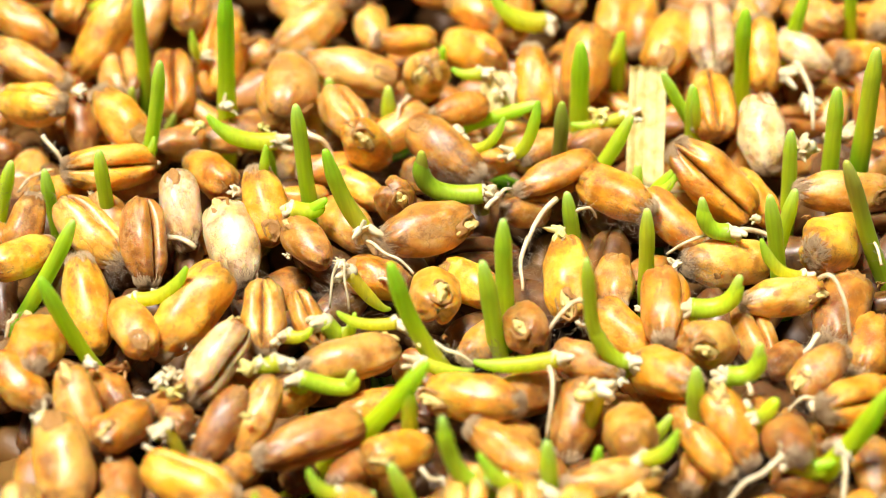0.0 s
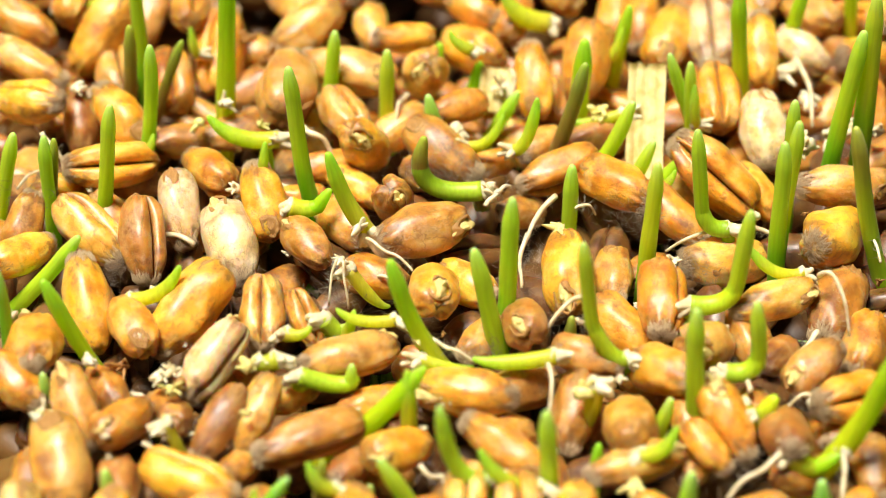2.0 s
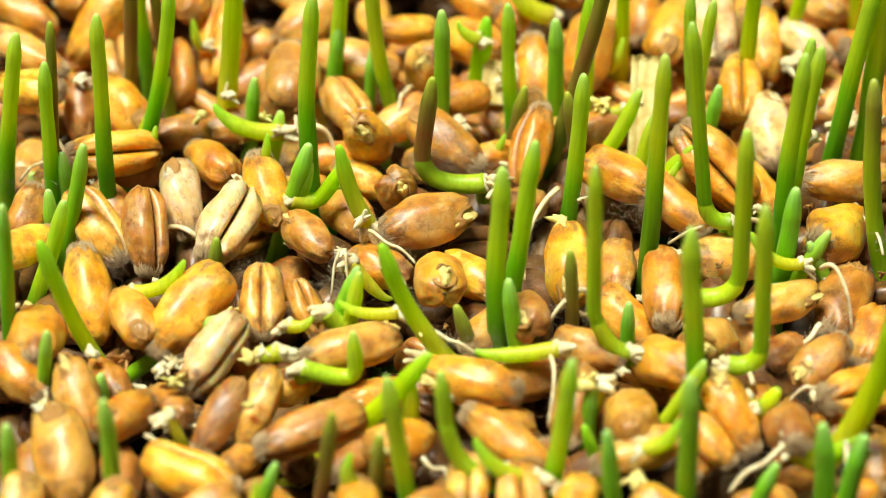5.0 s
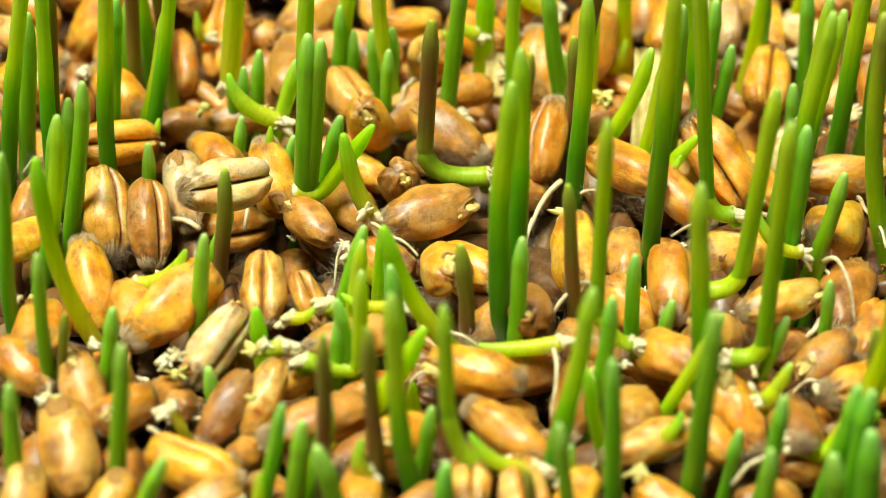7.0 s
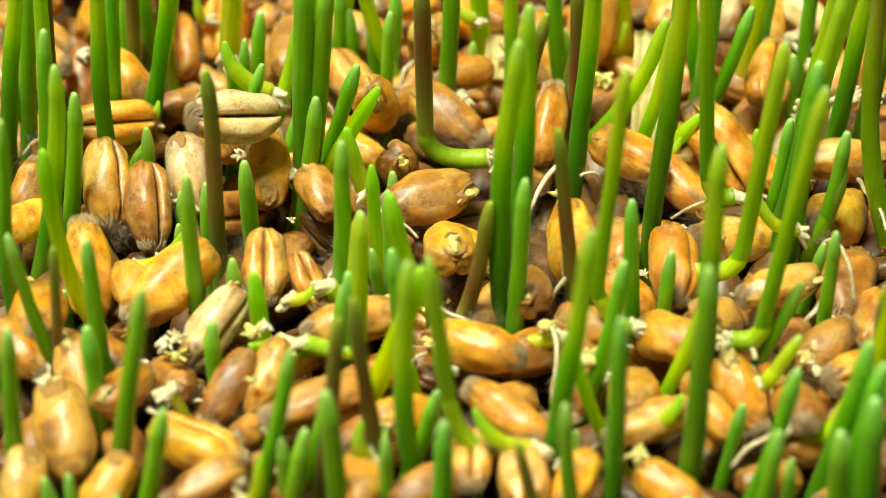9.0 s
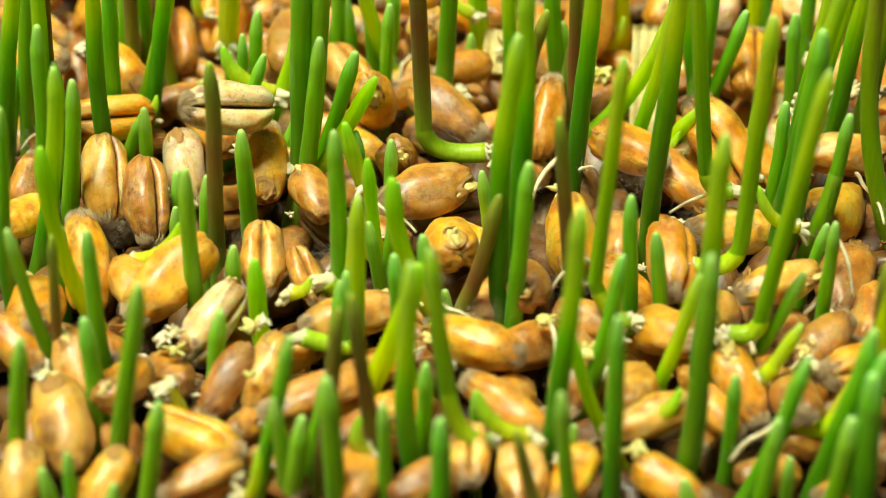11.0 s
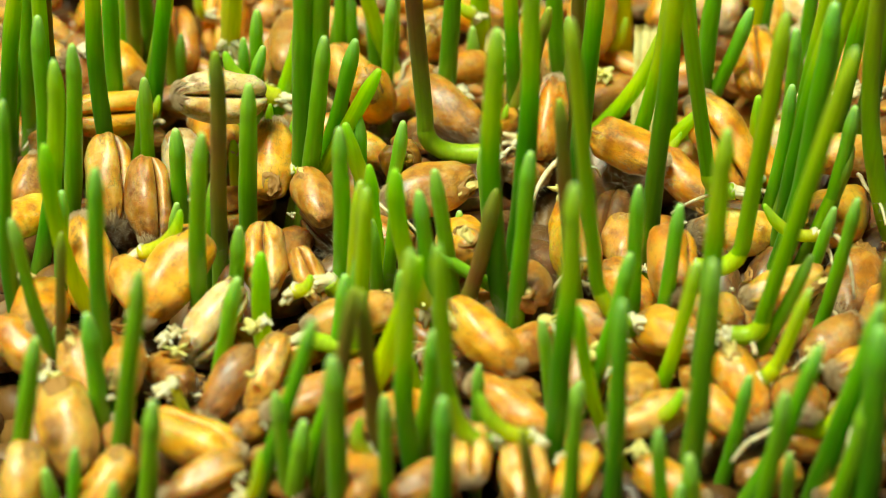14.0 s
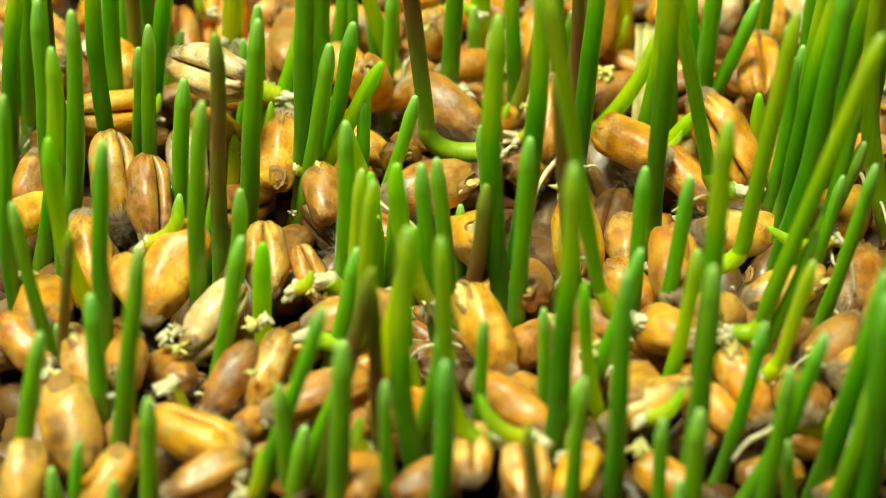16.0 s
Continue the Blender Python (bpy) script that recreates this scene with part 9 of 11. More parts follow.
    walk(g134, [(0, at(-15.93, -28.12, 0.4, -86, -8, 29)), (2, at(-15.98, -28.12, 0.4, -86, -8, 29)), (2.6, at(-15.97, -28.13, 0.38, -86, -8, 29)), (4.2, at(-16.02, -28.16, 0.34, -86, -8, 29)), (6.3, at(-15.99, -28.21, 0.28, -86, -8, 29)), (7, at(-15.95, -28.2, 0.3, -86, -8, 29)), (7.5, at(-15.91, -28.2, 0.3, -86, -8, 29)), (8, at(-15.94, -28.14, 0.38, -86, -8, 29)), (8.5, at(-15.94, -28.11, 0.41, -86, -8, 29)), (9.2, at(-15.82, -28.07, 0.45, -86, -8, 29)), (11.4, at(-15.89, -28.03, 0.5, -86, -8, 29)), (12.5, at(-15.88, -28.04, 0.49, -86, -8, 29)), (14.5, at(-15.91, -28.09, 0.43, -86, -8, 29)), (16, at(-15.84, -28.03, 0.5, -86, -8, 29))])
    walk(g135, [(0, at(21.18, -25.68, -1.6, 35, 17, 21)), (2, at(21.13, -25.6, -1.51, 35, 17, 21)), (2.6, at(21.15, -25.6, -1.5, 35, 17, 21)), (4.2, at(21.18, -25.61, -1.51, 35, 17, 21)), (6.3, at(21.19, -25.7, -1.62, 35, 17, 21)), (7, at(21.25, -25.74, -1.67, 35, 17, 21)), (7.5, at(21.29, -25.74, -1.67, 35, 17, 21)), (8, at(21.33, -25.73, -1.65, 35, 17, 21)), (8.5, at(21.3, -25.69, -1.61, 35, 17, 21)), (9.2, at(21.3, -25.67, -1.59, 35, 17, 21)), (11.4, at(21.33, -25.66, -1.57, 35, 17, 21)), (12.5, at(21.33, -25.67, -1.59, 35, 17, 21)), (14.5, at(21.34, -25.65, -1.56, 35, 17, 21)), (16, at(21.36, -25.67, -1.58, 35, 17, 21))])
    walk(g137, [(0, at(-11.37, -25.68, -1.6, -15, -5, 131)), (2, at(-11.39, -25.69, -1.6, -15, -5, 131)), (2.6, at(-11.41, -25.7, -1.62, -15, -5, 131)), (4.2, at(-11.42, -25.71, -1.63, -15, -5, 131)), (6.3, at(-11.36, -25.73, -1.65, -15, -5, 131)), (7, at(-11.31, -25.7, -1.62, -15, -5, 131)), (7.5, at(-11.26, -25.69, -1.61, -15, -5, 131)), (8, at(-11.25, -25.65, -1.56, -15, -5, 131)), (8.5, at(-11.24, -25.63, -1.54, -15, -5, 131)), (9.2, at(-11.11, -25.59, -1.49, -15, -5, 131)), (11.4, at(-11.16, -25.58, -1.47, -15, -5, 131)), (12.5, at(-11.13, -25.58, -1.48, -15, -5, 131)), (14.5, at(-11.13, -25.6, -1.51, -15, -5, 131)), (16, at(-11.08, -25.56, -1.46, -15, -5, 131))])
    walk(s0, [up(0, -32.4, 7, 2.76, 16.21), up(2, -31.91, 7, 5.16, 14.55), up(4.2, -31.57, 7, 10.97, 9.74), up(6.3, -30.16, 7, 17.09, 12.17), up(9.2, -29.98, 7, 19.99, 11.72), up(16, -29.72, 7, 21.39, 12.09)])
    walk(s1, [up(0, -29.74, 5.6, 3.06, -3.07), up(2, -29.43, 5.6, 5.97, 1.94), up(4.2, -29.22, 5.6, 8.94, 2.98), up(6.3, -28.63, 5.6, 17.32, 4.7), up(9.2, -28.76, 5.6, 20.45, 4.29), up(16, -28.9, 5.6, 21.85, 3.97)])
    walk(s2, [up(0, -29.41, 6.62, -6, 6.36), up(2, -28.9, 6.62, 4.93, 6.36), up(4.2, -28.68, 6.62, 11.35, 3.78), up(6.3, -28.03, 6.62, 19.28, 4.17), up(9.2, -28.58, 6.62, 20.72, 2.35), up(16, -28.7, 6.62, 21.17, 1.96)])
    walk(s3, [up(0, -25.49, 5.6, 4.92, -0.09), up(2, -24.26, 5.6, 8.83, 8.69), up(4.2, -25.25, 5.6, 14.09, 2.29), up(6.3, -23.87, 5.6, 19.01, 7.09), up(9.2, -24.71, 5.6, 21.4, 4.75), up(16, -24.94, 5.6, 24.17, 4.55)])
    walk(s4, [up(0, -23.98, 22.26, 7.71, 0.67), up(2, -24.06, 22.26, 10.35, 0.09), up(4.2, -24.18, 22.26, 12.38, -0.44), up(9.2, -24.57, 22.26, 13.99, -1.95), up(16, -24.57, 22.26, 15.69, -1.75)])
    walk(s5, [up(0, -21.35, 12.53, 8.01, 9.21), up(2, -21.96, 12.53, 9.21, 4.31), up(4.2, -20.49, 12.53, 12.24, 9.15), up(6.3, -20.27, 12.53, 16.3, 6.69), up(16, -20.59, 12.53, 19.71, 3.72)])
    walk(s6, [up(0, -24.53, 18.11, 1.43, 4.2), up(2, -24.19, 18.11, 7.11, 3.75), up(4.2, -23.81, 18.11, 12.02, 3.98), up(6.3, -23.89, 18.11, 16.63, 2.75), up(16, -23.89, 18.11, 19.05, 2.44)])
    walk(s7, [up(0, -21.47, 19.59, -2.19, 19.2), up(2, -20.41, 19.59, 4.62, 19.2), up(4.2, -22.34, 19.59, 11.55, -0.72), up(9.2, -22.87, 19.59, 13.16, -2.86), up(16, -22.87, 19.59, 14.86, -2.54)])
    walk(s8, [up(0, -22.42, 12.96, 0.33, 40.91), up(2, -22.2, 12.96, 0.6, 40.91), up(4.2, -20.98, 12.96, 2.74, 33.8), up(6.3, -21.13, 12.96, 9.52, 10.24), up(9.2, -20.18, 12.96, 13.02, 10.42), up(16, -20.41, 12.96, 16.99, 5.94)])
    walk(s9, [up(0, -16.45, 16.89, 11.61, 2.68), up(2, -16.05, 16.89, 13.91, 4.04), up(4.2, -15.42, 16.89, 16.37, 5.78), up(6.3, -14.87, 16.89, 21.79, 5.77), up(16, -14.87, 16.89, 24.22, 5.16)])
    walk(s10, [up(0, -12.78, 11.73, 1, 0), up(4.2, -12.45, 11.73, 0.87, -4.42), up(6.3, -12.72, 11.73, 0.94, 19.13), up(9.2, -13.6, 11.73, 2.25, 30.52), up(11.4, -13.16, 11.73, 1.46, 24.33), up(16, -13, 11.73, 1.25, 22.32)])
    walk(s11, [up(0, -10.85, 6.69, 8.28, -3.7), up(2, -11.2, 6.69, 11.45, -3.62), up(4.2, -9.14, 6.69, 15.69, 6.39), up(6.3, -9.97, 6.69, 19.23, 4.05), up(9.2, -9.15, 6.69, 21.62, 6.92), up(16, -9.15, 6.69, 24.4, 7.45)])
    walk(s12, [up(0, -13.51, 12.27, -0.08, 0), up(2, -13.64, 12.27, 0.42, 0), up(4.2, -13.1, 12.27, 1.24, 5.24), up(6.3, -11.71, 12.27, 5.19, 13.67), up(9.2, -10.84, 12.27, 9.41, 9.9), up(11.4, -10.53, 12.27, 9.57, 11.17), up(16, -10.42, 12.27, 11.96, 7.31)])
    grow(s13, [(0, 2.68, 0.97), (4.2, 3.44, 2.36), (6.3, 5.77, 5.58), (9.2, 6.37, 8.18), (11.4, 6.26, 8.49), (16, 6.51, 9.68)])
    walk(s14, [up(0, -8.47, 0.86, 8.59, -11.73), up(2, -8.22, 0.86, 8.07, -12.09), up(4.2, -7.67, 0.86, 7.76, -9.11), up(6.3, -7.56, 0.86, 8.59, -5.34), up(9.2, -7.28, 0.86, 7.32, -7.36), up(16, -7.46, 0.86, 7.29, -8.98)])
    walk(s15, [up(0, -10.64, 3.62, -6, 0), up(2, -10.05, 3.62, -0.5, 0), up(4.2, -10.01, 3.62, 1.08, 21.82), up(6.3, -9.3, 3.62, 11.82, 5.15), up(9.2, -8.42, 3.62, 18.46, 4.57), up(16, -8.72, 3.62, 21.75, 2.23)])
    walk(s16, [up(0, -2.39, 14.08, -1.08, -63), up(2, -1.11, 14.08, 3.42, -9.54), up(4.2, -0.97, 14.08, 9.2, -4.89), up(6.3, 1.08, 14.08, 12.24, 3.58), up(9.2, 0.38, 14.08, 15.79, -0.22), up(16, 0.69, 14.08, 18.72, -0.19)])
    grow(s17, [(0, -4.62, 4.02), (2, -3.84, 4.96), (4.2, -3.85, 7.51), (6.3, -3.86, 13.62), (9.2, -4.94, 16.32), (11.4, -5.13, 17.34), (16, -6.27, 20.12)])
    walk(s18, [up(0, -9.12, 19.97, 1, -7.72), up(2, -8.39, 19.97, 5.27, 5.14), up(4.2, -7.98, 19.97, 9.73, 5.21), up(9.2, -6.5, 19.97, 13.42, 9.8), up(16, -6.5, 19.97, 15.12, 8.76)])
    walk(s19, [up(0, -4.3, 17.64, 1.88, 1.91), up(2, -4.28, 17.64, 5.14, 1.85), up(3.5, -5.8, 17.64, 8.47, -7.11), up(4.2, -6.07, 17.64, 10.53, -6.07), up(6.3, -5.13, 17.64, 11.87, -0.36), up(9.2, -7.34, 17.64, 11.89, -10.16), up(16, -7.34, 17.64, 13.59, -7.85)])
    walk(s20, [up(0, 0.05, 24.21, 1.07, 14.84), up(4.2, -0.26, 24.21, 1.12, 9.52), up(9.2, -0.27, 24.21, 0.64, 11.33), up(16, -0.15, 24.21, 0.9, 12.45)])
    walk(s21, [up(0, 3.04, 20.59, 1, 0), up(2, 2.25, 20.59, 3.07, 34.38), up(4.2, 2.68, 20.59, 3.29, 34.38), up(9.2, 2.01, 20.59, 2.82, 34.38), up(16, 2.01, 20.59, 2.82, 34.38)])
    walk(s22, [up(0, 8.37, 27.65, 1, 0), up(2, 8.77, 27.65, 0.64, 8.89), up(4.2, 8.72, 27.65, 0.57, 17.9), up(16, 9.05, 27.65, 0.25, 14.87)])
    walk(s23, [up(0, 7.52, 17.27, 0.5, 67.65), up(2, 6.01, 17.27, 1.38, 25.94), up(4.2, 4.67, 17.27, 7.11, -2.77), up(6.3, 5.18, 17.27, 11.09, 1.31), up(9.2, 4.88, 17.27, 12.65, 0.14), up(16, 4.88, 17.27, 14.35, 0.5)])
    walk(s24, [up(0, 9.1, 12.46, 4.24, 2.52), up(2, 10.86, 12.46, 7.59, 13.21), up(3.5, 11.98, 12.46, 11.19, 13.89), up(4.2, 12.38, 12.46, 13.55, 12.67), up(6.3, 11.53, 12.46, 18.31, 5.99), up(16, 11.53, 12.46, 20.73, 4.67)])
    walk(s25, [up(0, 10.64, 17.72, 6.05, -1.23), up(2, 11.06, 17.72, 6.05, 2.4), up(4.2, 11.27, 17.72, 8.13, 3.26), up(6.3, 11.19, 17.72, 11.82, 1.9), up(9.2, 11.52, 17.72, 12.87, 3.16), up(16, 11.52, 17.72, 14.57, 2.8)])
    walk(s26, [up(0, 14.32, 10.83, 4.13, 21.91), up(2, 14.5, 10.83, 5.19, 18.6), up(4.2, 14.71, 10.83, 5.03, 20.99), up(6.3, 14.97, 10.83, 7.83, 12.6), up(9.2, 16.36, 10.83, 9.92, 13.3), up(11.4, 16.87, 10.83, 9.87, 15.59), up(16, 15.93, 10.83, 8.35, 16.22)])
    walk(s27, [up(0, 14.3, 24.6, 2.13, 0.4), up(2, 15.03, 24.6, 4.49, 8.51), up(4.2, 14.5, 24.6, 7.68, 1.56), up(9.2, 13.8, 24.6, 8.29, -3.13), up(16, 13.8, 24.6, 9.99, -2.62)])
    walk(s28, [up(0, 9.23, 4.56, 1.73, -7.48), up(2, 9.64, 4.56, 4.03, 1.38), up(4.2, 10.12, 4.56, 8.94, 3.33), up(6.3, 9.84, 4.56, 16.1, 0.38), up(9.2, 10.39, 4.56, 21.15, 1.21), up(16, 10.74, 4.56, 24.84, 1.37)])
    walk(s29, [up(0, 4.17, -6.52, 8.19, -2.48), up(2, 4.86, -6.52, 9.86, 0.94), up(4.2, 6.78, -6.52, 13.76, 6.94), up(6.3, 4.9, -6.52, 16.46, -0.28), up(7, 4.87, -6.52, 21.31, -1.24), up(9.2, 5.35, -6.52, 23.45, -0.58), up(12.5, 5.27, -6.52, 26.03, -1.31), up(16, 6.31, -6.52, 25.9, 0.85)])
    walk(s30, [up(0, 2.69, -9.38, 6.8, -7.81), up(2, 2.16, -9.38, 7.67, -10.45), up(4.2, 3.34, -9.38, 11.87, -0.64), up(6.3, 4.31, -9.38, 18.39, 4.34), up(7, 4.19, -9.38, 20.64, 4.38), up(9.2, 4.67, -9.38, 22.56, 5.93), up(12.5, 4.72, -9.38, 22.67, 6.08), up(14.5, 2.93, -9.38, 23.35, 1.93), up(16, 3.24, -9.38, 24.11, 2.91)])
    walk(s31, [up(0, 4.79, -11.1, -7, 0), up(2.2, 4.79, -11.1, -6, 0), up(4.2, 4.2, -11.1, 3.43, -8.54), up(6.3, 4.96, -11.1, 7.34, 1.26), up(7, 5.12, -11.1, 8.78, 2.01), up(9.2, 5.27, -11.1, 12.59, 2.08), up(11.4, 5.6, -11.1, 13.37, 3.32), up(16, 5.43, -11.1, 15.32, 2.3)])
    walk(s32, [up(0, -3.61, -11.53, 8.48, -12.48), up(2, -3.55, -11.53, 8.48, -12.04), up(4.2, -4.06, -11.53, 8.93, -14.18), up(6.3, -4.49, -11.53, 9.73, -14.29), up(9.2, -3.83, -11.53, 11.48, -5.95), up(16, -3.51, -11.53, 13.41, -0.26)])
    walk(s33, [up(0, -1.01, -18.51, 5.76, 31.85), up(2, -1.15, -18.51, 5, 34.7), up(4.2, -0.9, -18.51, 5.36, 34.52), up(6.3, -1.29, -18.51, 6.27, 28), up(7, -1.49, -18.51, 7.2, 23.48), up(9.2, -1.69, -18.51, 11.03, 13.36), up(12.5, -1.71, -18.51, 10.66, 13.89), up(16, -2.3, -18.51, 13.91, 6.53)])
    grow(s34, [(0, -3.05, 9.34), (2, -3.45, 10.47), (4.2, -3.19, 15.15), (6.3, -2.8, 18.56), (7, -2.56, 19.63), (9.2, -1.38, 22.43), (12.5, -1.61, 22.99), (13.5, -4, 24.54), (14.5, -6.39, 26.93), (16, -6.71, 27.88)])
    walk(s35, [up(0, 14.62, -1.98, 5.41, -2.27), up(2, 15.27, -1.98, 9.37, 2.42), up(4.2, 15.09, -1.98, 15.18, 0.88), up(6.3, 15.12, -1.98, 22.32, 0.68), up(9.2, 16.18, -1.98, 24.61, 3.04), up(16, 15.18, -1.98, 27.28, 0.69)])
    grow(s36, [(0, -2.29, 3.2), (2, -2.91, 9.15), (4.2, -4, 16.01), (6.3, -4.13, 20.79), (9.2, -3.57, 23.11), (16, -6.23, 21.25)])
    walk(s37, [up(0, 16.91, 15.5, 4.8, -25.45), up(2, 17.46, 15.5, 6.3, -15.73), up(4.2, 18.96, 15.5, 9.67, -0.79), up(6.3, 17.81, 15.5, 13.31, -2.98), up(9.2, 18.32, 15.5, 14.34, -0.08), up(16, 18.32, 15.5, 16.04, 1.31)])
    walk(s38, [up(0, 19.25, 15.13, 3.88, -2.78), up(2, 19.07, 15.13, 5.76, -3.64), up(4.2, 19.97, 15.13, 9.5, 2.91), up(6.3, 20.59, 15.13, 12.54, 4.92), up(9.2, 20.59, 15.13, 14.58, 4.29), up(16, 20.59, 15.13, 16.28, 3.85)])
    walk(s300, [up(0, 29.1, 25.2, 5.6, 10), up(4.2, 29.3, 25.2, 7.2, 10), up(16, 29.5, 25.2, 9.4, 9)])
    walk(s301, [up(0, 33.2, 28.2, 5.2, -3), up(4.2, 33.3, 28.2, 6.6, -3), up(16, 33.6, 28.2, 8.8, -2)])
    walk(s39, [up(0, 23.55, 19.97, 7.68, -1.91), up(2, 23.06, 19.97, 9.26, -4.49), up(4.2, 23.67, 19.97, 10.78, -0.79), up(6.3, 25.15, 19.97, 11.87, 6.14), up(9.2, 25.48, 19.97, 12.4, 7.33), up(16, 25.48, 19.97, 14.1, 6.48)])
    walk(s40, [up(0, 25.87, 7, 5.69, -3.12), up(2, 26.04, 7, 8.15, -1.06), up(4.2, 26.43, 7, 12.34, 1.02), up(6.3, 27.08, 7, 14.63, 3.33), up(7, 27.46, 7, 16.03, 4.36), up(9.2, 28.2, 7, 17.1, 6.48), up(16, 27.47, 7, 19.49, 3.62)])
    walk(s41, [up(0, 23.45, -1.02, 5.94, -9.66), up(2, 24.25, -1.02, 10.44, -1.1), up(4.2, 24.13, -1.02, 16.98, -0.17), up(6.3, 26.38, -1.02, 18.46, 6.89), up(7, 26.29, -1.02, 20.42, 6.39), up(9.2, 27.21, -1.02, 21.21, 8.74), up(16, 27.03, -1.02, 23.95, 7.91)])
    walk(s42, [up(0, 25.75, 1.64, 4.33, 7.96), up(2, 25.6, 1.64, 10.28, 2.78), up(4.2, 25.99, 1.64, 14.96, 3.4), up(6.3, 27.14, 1.64, 17.91, 6.4), up(9.2, 28.35, 1.64, 20.77, 8.76), up(16, 28.84, 1.64, 22.62, 9.26)])
    walk(s43, [up(0, 29.45, 9.77, 7.56, -2.08), up(2, 31.02, 9.77, 12.44, 5.6), up(4.2, 31.77, 9.77, 15.64, 7.13), up(6.3, 30.37, 9.77, 17.65, 1.97), up(9.2, 31.28, 9.77, 18.15, 4.69), up(16, 31.28, 9.77, 19.85, 4.3)])
    walk(s44, [up(0, 32.16, 10.47, 10.67, 0.19), up(2, 31.76, 10.47, 15.21, -1.91), up(4.2, 32.02, 10.47, 17.13, -1.15), up(9.2, 32.65, 10.47, 17.68, 0.76), up(16, 32.65, 10.47, 19.38, 0.4)])
    walk(s45, [up(0, 28.69, -0.63, 8.73, -17.33), up(2, 29.18, -0.63, 11.5, -10.3), up(4.2, 29.78, -0.63, 13.19, -5.9), up(6.3, 29.91, -0.63, 18.57, -1.28), up(9.2, 29.43, -0.63, 22.33, -0.04), up(16, 29.47, -0.63, 24.6, 1.59)])
    grow(s46, [(0, 2.17, 2.99), (2, 1.6, 6.47), (4.2, 1.12, 12.83), (6.3, 2, 16.53), (7, 2.37, 20.51), (9.2, 4.6, 21.94), (11.4, 4.76, 22.88), (12.5, 4.93, 23.83), (16, 7.52, 25.45)])
    grow(s47, [(0, 3.3, 3.01), (2, 3.71, 8.65), (4.2, 2.44, 13.43), (6.3, 3.29, 17.76), (7, 4.32, 17.92), (9.2, 4.7, 20.42), (11.4, 3.7, 22.2), (16, 5.2, 22.13)])
    walk(s48, [up(0, 26.1, -4.3, 1, 0), up(2, 26.08, -4.3, 1.01, -13.49), up(4.2, 25.88, -4.3, 1.15, -12.41), up(6.3, 25.62, -4.3, 1.47, -0.93), up(9.2, 25.18, -4.3, 2.04, 2.91), up(11.4, 25.47, -4.3, 1.76, 4.36), up(16, 27.75, -4.3, 0.59, -31.56)])
    walk(s49, [up(0, 17.05, -17.17, 4.03, -4.41), up(2, 16.83, -17.17, 9, -3.4), up(4.2, 16.37, -17.17, 13.55, -4.19), up(6.3, 15.35, -17.17, 17.76, -6.5), up(7, 16.13, -17.17, 18.38, -3.83), up(9.2, 17.4, -17.17, 20.3, 0.16), up(11.4, 17.7, -17.17, 20.58, 1.02), up(16, 17.65, -17.17, 21.64, 0.82)])
    walk(s50, [up(0, 15.84, -26.49, -6, 4.32), up(2, 16.19, -26.49, 3.17, 4.32), up(4.2, 15.47, -26.49, 8.68, -2.58), up(6.3, 15.39, -26.49, 14.51, -2.53), up(7, 16.45, -26.49, 15.85, 0.99), up(9.2, 15.91, -26.49, 18.1, -1.05), up(11.4, 16.19, -26.49, 18.52, -0.27), up(16, 16.18, -26.49, 17.53, -0.18)])
    walk(s51, [up(0, 29.13, -22.19, 6.65, 21.42), up(2, 29.36, -22.19, 9.88, 12.37), up(4.2, 28.96, -22.19, 12.27, 5.13), up(6.3, 28.55, -22.19, 14.71, -0.71), up(16, 28.5, -22.19, 17.04, -4.2)])
    grow(s52, [(0, 3.06, -0.53), (4.2, 4.23, 0.21), (6.3, 4.98, 2.35), (9.2, 6.3, 3.4), (16, 6.99, 4.65)])
    grow(s53, [(0, -3.23, 6.06), (2, -3.54, 6.66), (4.2, -3.4, 7.6), (6.3, -3.07, 11.55), (7, -3.43, 14.09), (9.2, -4.44, 16.73), (12.5, -3.94, 16.85), (16, -3.65, 17.63)])
    walk(s54, [up(0, 6.52, -25.78, 1, 0), up(2, 6.54, -25.78, 0.98, 1.7), up(4.2, 6.28, -25.78, 1.21, 2.73), up(6.3, 5.9, -25.78, 1.43, -4.34), up(9.2, 5.78, -25.78, 1.67, 3), up(11.4, 5.5, -25.78, 2.22, 10.86), up(16, 5.74, -25.78, 1.84, 7.78)])
    walk(s55, [up(0, 6.72, -24.68, 4.46, -4.17), up(2, 6.71, -24.68, 6.85, -2.85), up(4.2, 7.35, -24.68, 9.28, 1.87), up(6.3, 9.02, -24.68, 14.07, 7.72), up(7, 9.04, -24.68, 16.11, 6.59), up(9.2, 8.77, -24.68, 19.64, 4.2), up(11.4, 8.1, -24.68, 21.04, 1.91), up(16, 7.51, -24.68, 24.07, -0.15)])
    walk(s56, [up(0, 15.47, -18.56, 0.88, 23.44), up(2, 15.45, -18.56, 2.2, 11.81), up(4.2, 16.61, -18.56, 4.07, 19.94), up(6.3, 18.15, -18.56, 7.08, 21.2), up(7, 18.15, -18.56, 8.51, 17.2), up(9.2, 17.29, -18.56, 9.6, 10.33), up(16, 16.2, -18.56, 12.03, 1.72)])
    walk(s57, [up(0, -6.74, -26.15, 1, 0), up(2, -6.89, -26.15, 1.2, 4.93), up(4.2, -6.28, -26.15, 0.48, 34.38), up(6.3, -5.12, -26.15, 1.3, 34.38), up(16, -5.26, -26.15, 1.04, 34.38)])
